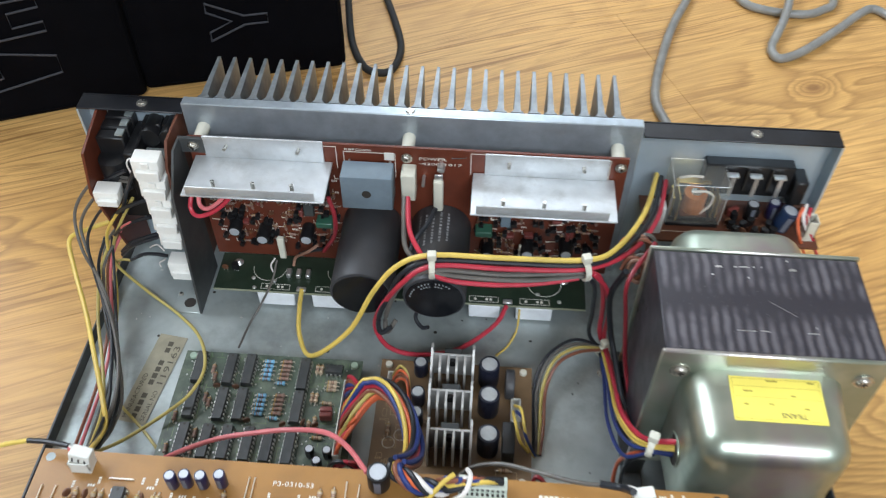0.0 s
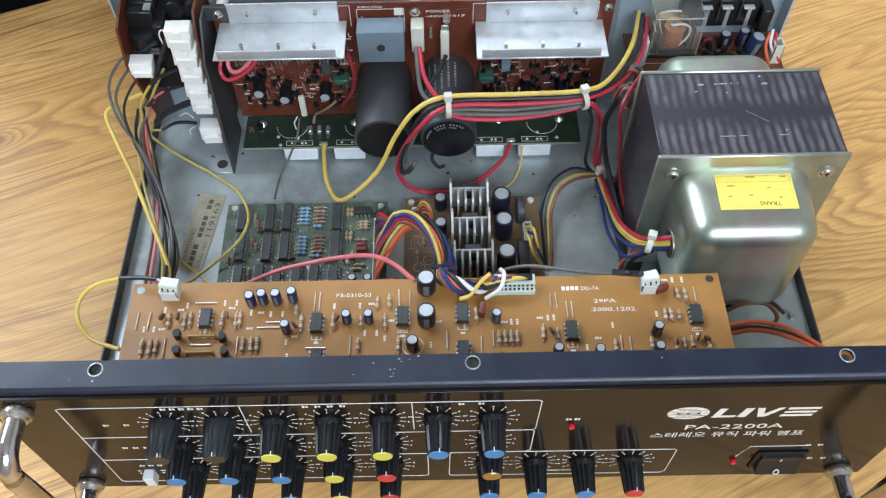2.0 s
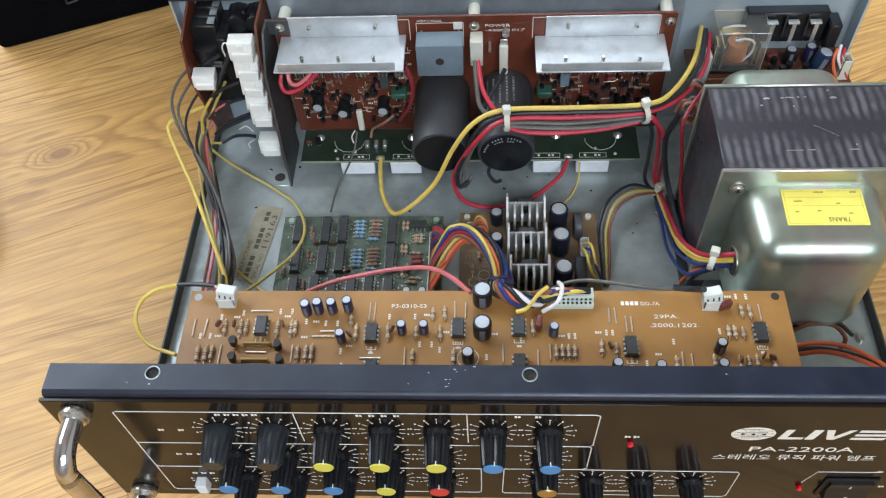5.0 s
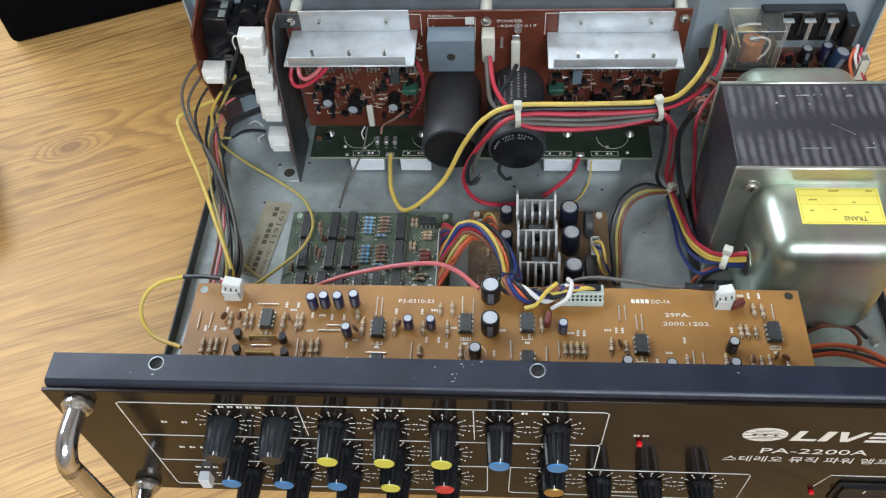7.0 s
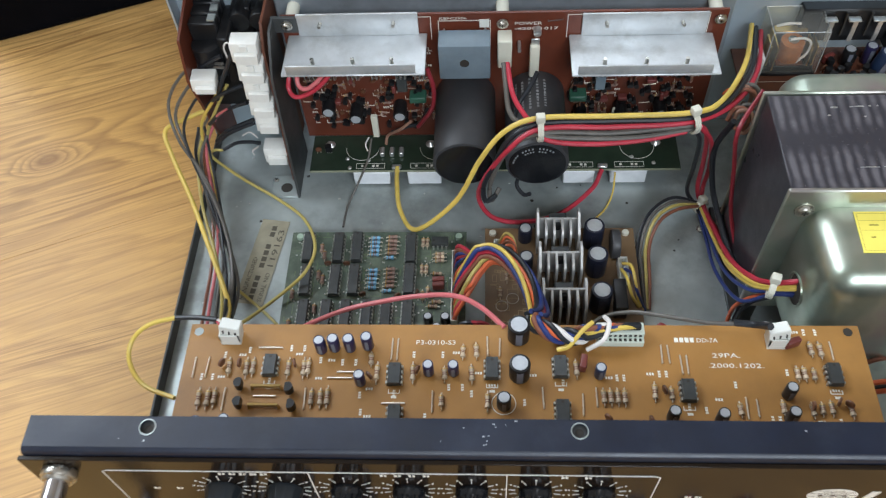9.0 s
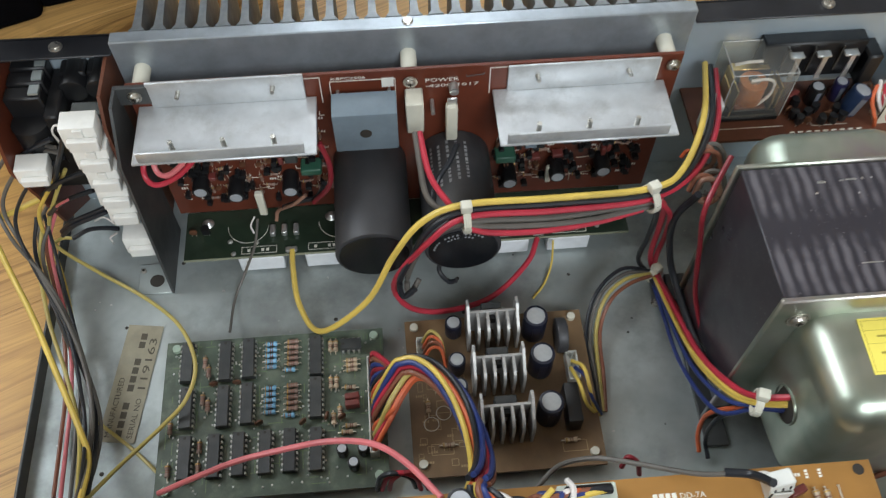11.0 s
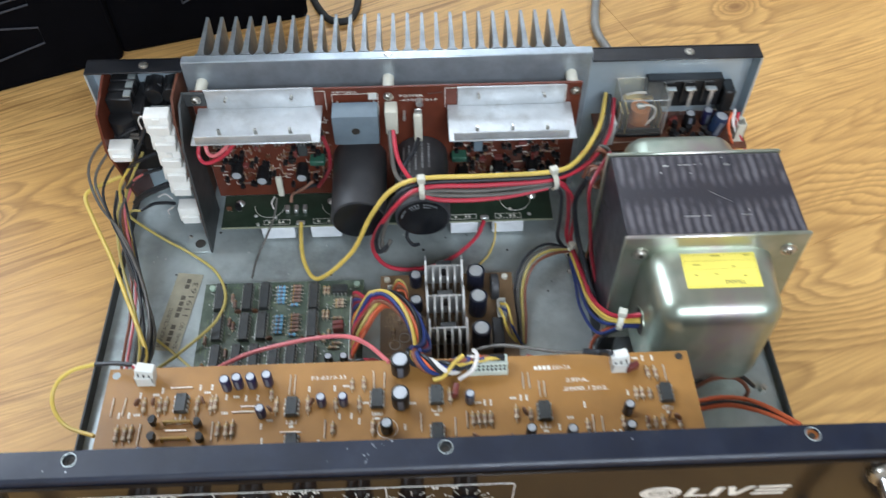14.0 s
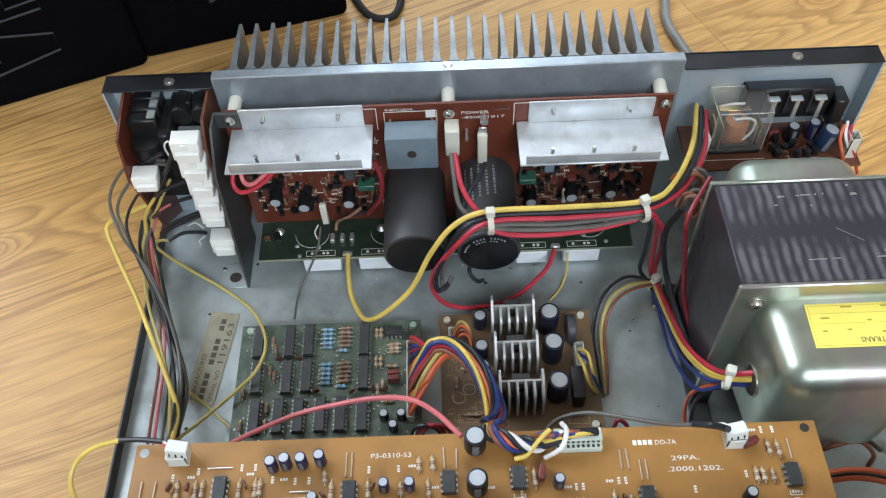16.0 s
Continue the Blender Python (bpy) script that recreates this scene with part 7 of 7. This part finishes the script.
wire("wire", "ochre", 0.001, [(-0.211, 0.24, 0.046), (-0.212, 0.223, 0.04), (-0.205, 0.194, 0.034), (-0.194, 0.166, 0.03), (-0.185, 0.138, 0.028), (-0.173, 0.099, 0.05)], "ochre wire in the side loom")
wire("sleeved_wire", "black", 0.0012, [(-0.173, 0.236, 0.094), (-0.18, 0.236, 0.091), (-0.191, 0.237, 0.084), (-0.201, 0.241, 0.07200000000000001)], "black sleeved wire at a white connector")
wire("sleeved_wire", "black", 0.0012, [(-0.174, 0.236, 0.08), (-0.182, 0.236, 0.077), (-0.193, 0.237, 0.07), (-0.203, 0.24, 0.058)], "black sleeved wire at a white connector")
wire("sleeved_wire", "black", 0.0012, [(-0.173, 0.236, 0.066), (-0.181, 0.235, 0.063), (-0.192, 0.236, 0.056), (-0.202, 0.239, 0.044000000000000004)], "black sleeved wire at a white connector")
wire("sleeved_wire", "black", 0.0012, [(-0.173, 0.235, 0.064), (-0.181, 0.234, 0.061), (-0.192, 0.235, 0.054), (-0.202, 0.238, 0.042)], "black sleeved wire at a white connector")
wire("sleeved_wire", "black", 0.0012, [(-0.177, 0.244, 0.036), (-0.184, 0.245, 0.036), (-0.193, 0.246, 0.034), (-0.202, 0.244, 0.03)], "black sleeved wire at the lowest connector")
wire("sleeved_wire", "black", 0.0012, [(-0.174, 0.236, 0.118), (-0.179, 0.236, 0.108), (-0.185, 0.237, 0.096), (-0.192, 0.239, 0.08)], "black sleeved wire hanging by the connectors")
wire("sleeved_wire", "black", 0.0012, [(-0.182, 0.241, 0.112), (-0.193, 0.244, 0.104), (-0.203, 0.246, 0.095)], "black sleeved cable end")
wire("wire", "white", 0.0005, [(-0.171, 0.236, 0.1235), (-0.175, 0.237, 0.125), (-0.177, 0.236, 0.122), (-0.177, 0.237, 0.114)], "thin white stripped wire end")
wire("wire", "white", 0.0005, [(-0.177, 0.243, 0.042), (-0.182, 0.246, 0.044), (-0.188, 0.247, 0.04)], "thin white stripped wire end")
wire("wire", "white", 0.0005, [(-0.178, 0.242, 0.035), (-0.183, 0.243, 0.03), (-0.183, 0.243, 0.026)], "thin white stripped wire end")
wire("wire", "pink", 0.0007, [(-0.186, 0.233, 0.078), (-0.194, 0.236, 0.07), (-0.199, 0.241, 0.06)], "short pink wire end by connectors")
wire("wire", "yellow", 0.0011, [(-0.177, 0.078, 0.101), (-0.189, 0.075, 0.1), (-0.197, 0.069, 0.096), (-0.198, 0.06, 0.091), (-0.19, 0.05, 0.088), (-0.173, 0.042, 0.0915)], "yellow cable looping outside the tray")
wire("sleeved_wire", "black", 0.0012, [(-0.177, 0.078, 0.101), (-0.167, 0.077, 0.103), (-0.156, 0.075, 0.1045)], "black sleeve on the yellow cable")
wire("wire", "white", 0.0006, [(-0.156, 0.075, 0.1045), (-0.152, 0.072, 0.106), (-0.15, 0.069, 0.1035)], "thin white wire into the plug")
wire("wire", "red", 0.0006, [(-0.157, 0.075, 0.104), (-0.153, 0.071, 0.105), (-0.151, 0.069, 0.1035)], "thin red wire into the plug")
wire("wire", "pink", 0.0013, [(-0.146, 0.107, 0.03), (-0.126, 0.108, 0.045), (-0.107, 0.11, 0.055), (-0.086, 0.111, 0.062), (-0.068, 0.111, 0.067), (-0.05, 0.105, 0.077), (-0.037, 0.093, 0.087), (-0.025, 0.076, 0.096)], "long pink wire arching over the chips")
wire("wire", "grey", 0.001, [(0.08, 0.074, 0.1035), (0.066, 0.076, 0.101), (0.048, 0.083, 0.095), (0.034, 0.088, 0.09), (0.021, 0.088, 0.085), (0.012, 0.082, 0.08)], "dark grey cable behind the preamp board")
wire("sleeved_wire", "black", 0.0016, [(0.088, 0.067, 0.1135), (0.085, 0.073, 0.1045), (0.076, 0.075, 0.103)], "black sleeve on the grey cable")
wire("wire", "white", 0.0006, [(0.092, 0.072, 0.1045), (0.089, 0.073, 0.106), (0.085, 0.073, 0.105)], "thin white wire into the plug")
wire("wire", "red", 0.0011, [(-0.048, 0.094, 0.052), (-0.045, 0.096, 0.062), (-0.04, 0.096, 0.066), (-0.034, 0.095, 0.062), (-0.032, 0.093, 0.052)], "arched wire in front of the chips")
wire("wire", "darkred", 0.0011, [(-0.045, 0.094, 0.052), (-0.043, 0.095, 0.062), (-0.037, 0.096, 0.066), (-0.031, 0.095, 0.062), (-0.029, 0.093, 0.052)], "arched wire in front of the chips")
wire("wire", "black", 0.0011, [(-0.05, 0.094, 0.052), (-0.048, 0.096, 0.062), (-0.042, 0.096, 0.066), (-0.036, 0.095, 0.062), (-0.034, 0.094, 0.052)], "arched wire in front of the chips")
wire("wire", "darkred", 0.0011, [(0.05, 0.093, 0.06), (0.052, 0.095, 0.066), (0.056, 0.093, 0.064), (0.058, 0.091, 0.055)], "dark red wire behind the preamp board")
wire("wire", "orange", 0.0013, [(0.144, 0.067, 0.058), (0.16, 0.068, 0.06), (0.18, 0.067, 0.054), (0.21, 0.064, 0.032)], "orange wire beside the transformer")
wire("wire", "orange", 0.0013, [(0.145, 0.065, 0.052), (0.164, 0.066, 0.054), (0.187, 0.064, 0.046), (0.21, 0.062, 0.03)], "orange wire beside the transformer")
wire("wire", "black", 0.0013, [(0.146, 0.069, 0.05), (0.164, 0.069, 0.052), (0.187, 0.068, 0.044), (0.212, 0.065, 0.028)], "black wire beside the transformer")
wire("wire", "brown", 0.0013, [(0.15, 0.083, 0.0445), (0.158, 0.083, 0.054), (0.175, 0.088, 0.045), (0.183, 0.084, 0.038), (0.182, 0.081, 0.03)], "dark brown wire coiled beside the transformer")
wire("wire", "black", 0.0013, [(0.151, 0.086, 0.042), (0.162, 0.09, 0.046), (0.177, 0.089, 0.046), (0.188, 0.087, 0.036)], "thick black wire coiled beside the transformer")
wire("wire", "grey", 0.0007, [(-0.104, 0.236, 0.048), (-0.107, 0.228, 0.037), (-0.114, 0.22, 0.024), (-0.12, 0.208, 0.0175), (-0.12, 0.186, 0.025)], "thin grey cable down to the chip board")
wire("wire", "white", 0.0005, [(-0.106, 0.239, 0.046), (-0.108, 0.235, 0.044), (-0.107, 0.233, 0.04)], "thin white stripped wire end")
wire("wire", "yellow", 0.0006, [(0.045, 0.223, 0.03), (0.044, 0.215, 0.02), (0.039, 0.205, 0.0168), (0.032, 0.197, 0.0168)], "thin yellow wire on the tray")
wire("wire", "red", 0.0013, [(-0.143, 0.236, 0.107), (-0.1447, 0.229, 0.099), (-0.1415, 0.226, 0.0945), (-0.1345, 0.226, 0.096), (-0.126, 0.227, 0.102), (-0.117, 0.230, 0.1115)], "red wire under the transistor bracket")
wire("wire", "pink", 0.0013, [(-0.139, 0.234, 0.109), (-0.1385, 0.228, 0.102), (-0.134, 0.226, 0.1005), (-0.127, 0.2275, 0.105), (-0.121, 0.231, 0.1115)], "salmon-pink wire under the transistor bracket")
wire("wire", "darkred", 0.0013, [(-0.066, 0.231, 0.11), (-0.063, 0.228, 0.098), (-0.065, 0.23, 0.08), (-0.075, 0.239, 0.055)], "dark red wire beside the rectifier")
wire("wire", "black", 0.0013, [(-0.068, 0.239, 0.07), (-0.074, 0.242, 0.055), (-0.082, 0.244, 0.05), (-0.092, 0.245, 0.044)], "black wire on the driver board")
wire("wire", "tan", 0.001, [(-0.079, 0.243, 0.056), (-0.086, 0.242, 0.05), (-0.095, 0.246, 0.04), (-0.097, 0.244, 0.034)], "tan wire on the driver board")
wire("wire", "tan", 0.0012, [(0.098, 0.217, 0.098), (0.101, 0.22, 0.104), (0.107, 0.219, 0.104), (0.109, 0.216, 0.098), (0.106, 0.216, 0.092), (0.102, 0.218, 0.092)], "tan wire coiled beside the transformer")
wire("wire", "brown", 0.0012, [(0.1, 0.214, 0.098), (0.103, 0.217, 0.104), (0.109, 0.216, 0.104), (0.111, 0.213, 0.098), (0.108, 0.213, 0.092), (0.104, 0.216, 0.092)], "brown wire coiled beside the transformer")
wire("wire", "grey", 0.0012, [(0.102, 0.218, 0.098), (0.106, 0.221, 0.104), (0.111, 0.22, 0.104), (0.114, 0.217, 0.098), (0.111, 0.217, 0.092), (0.106, 0.22, 0.092)], "grey wire coiled beside the transformer")
wire("wire", "brown", 0.0012, [(0.094, 0.201, 0.098), (0.097, 0.204, 0.104), (0.103, 0.203, 0.104), (0.105, 0.2, 0.098), (0.102, 0.2, 0.092), (0.098, 0.203, 0.092)], "brown wire coiled beside the transformer")
wire("wire", "tan", 0.0012, [(0.096, 0.199, 0.098), (0.099, 0.202, 0.104), (0.105, 0.201, 0.104), (0.107, 0.198, 0.098), (0.104, 0.198, 0.092), (0.1, 0.2, 0.092)], "tan wire coiled beside the transformer")
wire("wire", "grey", 0.0012, [(0.099, 0.202, 0.098), (0.102, 0.206, 0.104), (0.108, 0.205, 0.104), (0.11, 0.202, 0.098), (0.107, 0.201, 0.092), (0.103, 0.204, 0.092)], "grey wire coiled beside the transformer")
wire("wire", "orange", 0.001, [(0.094, 0.218, 0.1), (0.097, 0.22, 0.102), (0.101, 0.22, 0.1)], "short orange wire at the green plug")
wire("wire", "orange", 0.001, [(0.202, 0.259, 0.094), (0.199, 0.253, 0.09), (0.2, 0.245, 0.084), (0.212, 0.255, 0.06)], "orange wire hanging from the rear terminal")
wire("wire", "red", 0.001, [(0.206, 0.259, 0.094), (0.204, 0.251, 0.09), (0.21, 0.249, 0.078), (0.222, 0.256, 0.055)], "red wire hanging from the rear terminal")
wire("wire", "white", 0.001, [(0.204, 0.261, 0.095), (0.202, 0.254, 0.091), (0.204, 0.249, 0.086)], "white wire at the rear terminal")

# ---- things on the floor round the amplifier ----
def soft_case(name, a, b, depth, height, label, cr=0.012):
    """An upright padded fabric case whose front runs from a to b on the floor."""
    a, b = Vector((*a, 0)), Vector((*b, 0))
    u = (b - a).normalized()
    w = (b - a).length
    n = Vector((-u.y, u.x, 0))
    t = thing(name, label, "case", "black cases")
    m = Matrix(((u.x, n.x, 0, a.x), (u.y, n.y, 0, a.y), (0, 0, 1, 0), (0, 0, 0, 1)))
    body = bm_box(0, w, 0, depth, 0.0005, height, cr, 5)
    part("body", body, M["bag"], t, "matt black woven nylon")
    for x in (cr * 0.6, w - cr * 0.6):
        part("piping", bm_tube([(x, cr * 0.35, 0.02), (x, cr * 0.28, height * 0.5), (x, cr * 0.35, height - 0.02)], 0.0022, 8, 8), M["bag"], t)
    part("hem", bm_tube([(cr, -0.0002, cr), (w - cr, -0.0002, cr)], 0.0006, 6), M["bag"], t)
    t.matrix_basis = m
    return t


def outline_shape(t, pts, y=-0.0012, r=0.0009):
    part("embroidered_outline", bm_tube([(x, y, z) for x, z in pts + pts[:1]], r, 6, 1, False), M["thread"], t, "grey embroidered outline")


case_a = soft_case("padded_case", (-0.4200, 0.3755), (-0.2570, 0.4415), 0.16, 0.42, "black padded fabric case standing on the floor", 0.0065)
case_b = soft_case("padded_case", (-0.2625, 0.4476), (-0.1020, 0.4930), 0.17, 0.42, "black padded fabric case with grey stitched outlines", 0.0065)
for k, z in enumerate((0.030, 0.072, 0.114, 0.156, 0.198)):
    if k % 2:
        outline_shape(case_a, [(0.066, z), (0.120, z + 0.004), (0.120, z + 0.012), (0.098, z + 0.010), (0.098, z + 0.022), (0.120, z + 0.024), (0.120, z + 0.032), (0.066, z + 0.030)])
    else:
        outline_shape(case_a, [(0.066, z), (0.120, z + 0.009), (0.120, z + 0.024), (0.066, z + 0.037), (0.066, z + 0.028), (0.078, z + 0.025), (0.078, z + 0.012), (0.066, z + 0.009)])
for z in (0.042, 0.084, 0.126, 0.168):
    outline_shape(case_b, [(0.062, z), (0.090, z + 0.012), (0.108, z + 0.012), (0.108, z + 0.020), (0.090, z + 0.020), (0.062, z + 0.034), (0.062, z + 0.026), (0.080, z + 0.016), (0.062, z + 0.008)])

strap = solid("strap_loop", bm_tube([(-0.112, 0.575, 0.02), (-0.103, 0.529, 0.0036), (-0.089, 0.494, 0.0036), (-0.076, 0.484, 0.0036), (-0.063, 0.490, 0.0036), (-0.059, 0.520, 0.0036), (-0.068, 0.558, 0.0036), (-0.085, 0.610, 0.006), (-0.095, 0.640, 0.02)], 0.0032, 10, 8), M["rubber"], "black cord loop of the padded case on the floor", "strap")

cb = thing("mains_cable", "grey mains cable snaking over the floor from the amplifier", "cable")
part("cord", bm_tube([(0.172, 0.283, 0.030), (0.178, 0.330, 0.006), (0.170, 0.395, 0.0042), (0.160, 0.435, 0.0042), (0.154, 0.460, 0.0042), (0.156, 0.486, 0.0042), (0.165, 0.526, 0.0042), (0.179, 0.573, 0.0042), (0.196, 0.615, 0.0042), (0.225, 0.690, 0.0042), (0.290, 0.740, 0.0042), (0.345, 0.700, 0.0042), (0.332, 0.626, 0.0042), (0.318, 0.608, 0.0042),
                      (0.298, 0.599, 0.0042), (0.264, 0.604, 0.0042), (0.246, 0.619, 0.0042), (0.236, 0.670, 0.0042), (0.265, 0.700, 0.0110), (0.287, 0.660, 0.0125), (0.288, 0.620, 0.0125), (0.278, 0.585, 0.0095), (0.262, 0.550, 0.0042)], 0.0038, 12, 10), M["greycable"], cb, "grey round PVC cord")
part("cord", bm_tube([(0.262, 0.550, 0.0042), (0.260, 0.538, 0.0042), (0.266, 0.530, 0.0042), (0.287, 0.542, 0.0042), (0.323, 0.576, 0.0042), (0.350, 0.604, 0.0042), (0.363, 0.613, 0.0042), (0.373, 0.606, 0.0042), (0.383, 0.590, 0.0042), (0.396, 0.574, 0.0042), (0.420, 0.568, 0.0042), (0.520, 0.590, 0.0042)], 0.0038, 12, 10), M["greycable"], cb)
part("cable_gland", bm_cyl((0.172, 0.2824, 0.030), (0.172, 0.2920, 0.030), 0.0075, 0.0062, 16), M["rubber"], cb)
pl = part("plug", add_cyl(bm_cyl((0.3960, 0.6500, 0.0190), (0.4060, 0.6900, 0.0190), 0.0175, 0.0185, 24, 0.002), (0.4060, 0.69, 0.019), (0.4080, 0.698, 0.019), 0.0180, 0.0170, 24), M["greycable"], cb, "grey moulded mains plug")
part("plug_neck", bm_cyl((0.4010, 0.6420, 0.0100), (0.3970, 0.6540, 0.0165), 0.0050, 0.0090, 16), M["greycable"], cb)

crate = thing("wooden_box", "dark brown wooden box with a pale worn foot", "box")
part("body", bm_box(0.0, 0.085, 0.002, 0.120, 0.006, 0.030, 0.002, 2), mat("dark_stained_wood", (0.030, 0.015, 0.010), 0.38, var=0.3, var_scale=40, bump=0.0002, bump_scale=200, stretch=(1, 6, 6)), crate)
for u in (0.0, 0.069):
    for v in (0.002, 0.104):
        part("foot", bm_box(u, u + 0.016, v, v + 0.016, 0.0, 0.0059, 0.001, 1), mat("bare_wood_foot", (0.26, 0.18, 0.15), 0.6, var=0.2, var_scale=120), crate, "pale worn foot")
crate.matrix_basis = Matrix.Translation((-0.3625, 0.1810, 0)) @ Matrix.Rotation(radians(117), 4, 'Z')

# shallow tray with a coil of pale cable
tray = thing("shallow_tray", "dark-rimmed grey plastic tray lying on the floor", "tray")
TM = Matrix.Translation((0.2500, -0.0450, 0)) @ Matrix.Rotation(radians(60), 4, 'Z')
tb_ = bm_box(0, 0.100, -0.200, 0, 0.0, 0.003, 0.0)
ob = part("tray_base", tb_, mat("grey_plastic_sheet", (0.15, 0.17, 0.18), 0.3, var=0.15, var_scale=25), tray)
rim = bm_tube([(0.0, -0.20, 0.003), (0.0, -0.012, 0.003), (0.004, -0.004, 0.003), (0.012, 0.0, 0.003), (0.088, 0.0, 0.003), (0.096, -0.004, 0.003), (0.100, -0.012, 0.003), (0.100, -0.20, 0.003), (0.0, -0.20, 0.003)], 0.0029, 8, 1, False)
part("rim", rim, mat("dark_brown_rim", (0.022, 0.015, 0.012), 0.4), tray, "dark brown rim")
part("rim_screw", bm_cyl((0.030, 0.0, 0.0056), (0.030, 0.0, 0.0064), 0.0015, 0.0012, 10), M["steel"], tray)
tray.matrix_basis = TM
cc = thing("coiled_cable", "pale translucent thin cable in loose loops in the tray", "cable")
pale = mat("pale_translucent_cable", (0.50, 0.53, 0.54), 0.25, var=0.15, var_scale=60)
cg = random.Random(31)
for k in range(9):
    # loose uneven loops lying over one another
    cx, cy, ra, rb, tilt = 0.046 + cg.uniform(-0.010, 0.010), -0.060 + cg.uniform(-0.024, 0.014), cg.uniform(0.024, 0.036), cg.uniform(0.030, 0.046), cg.uniform(0, 3.1)
    loop = []
    for q in range(23):
        a = q / 22 * 2 * math.pi
        u, v = ra * math.cos(a), rb * math.sin(a + 0.25 * math.sin(a))
        x, y = cx + u * math.cos(tilt) - v * math.sin(tilt), cy + u * math.sin(tilt) + v * math.cos(tilt)
        loop.append((min(0.094, max(0.006, x)), min(-0.006, y), 0.0044 + 0.0011 * k + 0.0010 * math.sin(a * 2 + k)))
    part("loop", bm_tube(loop, 0.0011, 8, 3), pale, cc)
cc.matrix_basis = TM

# ---- oak floor, laid in planks ----
floor = solid("floor", bm_box(RX0 - 0.1, RX1 + 0.1, RY0 - 0.1, RY1 + 0.1, -0.06, -0.0125), M["wall"], "honey-coloured oak laminate plank floor", "floor", kind="structure")
PW, PL, ANG = 0.20, 1.40, radians(22.6)
plank_ob = finish("plank", bm_box(0, PL - 0.00015, 0, PW - 0.00015, -0.012, 0.0, 0.0003, 1), M["oak"])
plank_ob.parent = floor
plank_me = plank_ob.data
du, dv = Vector((math.cos(ANG), math.sin(ANG), 0)), Vector((-math.sin(ANG), math.cos(ANG), 0))
origin = Vector((0.146, 0.555, 0)) - dv * 0.16
first = True
for j in range(-16, 16):
    offs = 0.0 if j == 0 else (0.62 if j % 2 else 0.85)
    for i in range(-4, 4):
        o = origin + dv * (j * PW) + du * (i * PL + offs)
        c = o + du * PL / 2 + dv * PW / 2
        if not (RX0 - 0.9 < c.x < RX1 + 0.9 and RY0 - 0.9 < c.y < RY1 + 0.9):
            continue
        m = Matrix.Translation(o) @ Matrix.Rotation(ANG, 4, 'Z')
        ends = [o + du * u + dv * v for u in (0, PL) for v in (0, PW)]
        if any(not (RX0 - 0.1 < e.x < RX1 + 0.1 and RY0 - 0.1 < e.y < RY1 + 0.1) for e in ends):
            # cut along the walls
            cut = bm_box(0, PL - 0.00015, 0, PW - 0.00015, -0.012, 0.0)
            bmesh.ops.transform(cut, matrix=m, verts=cut.verts[:])
            for co, no in (((RX0 - 0.1, 0, 0), (-1, 0, 0)), ((RX1 + 0.1, 0, 0), (1, 0, 0)), ((0, RY0 - 0.1, 0), (0, -1, 0)), ((0, RY1 + 0.1, 0), (0, 1, 0))):
                bmesh.ops.bisect_plane(cut, geom=cut.verts[:] + cut.edges[:] + cut.faces[:], plane_co=co, plane_no=no, clear_outer=True)
            if len(cut.faces) < 3:
                cut.free()
                continue
            bmesh.ops.holes_fill(cut, edges=[e for e in cut.edges if e.is_boundary])
            part("plank", cut, M["oak"], floor)
        elif first:
            plank_ob.matrix_basis = m
            first = False
        else:
            share("plank", plank_me, m, floor)
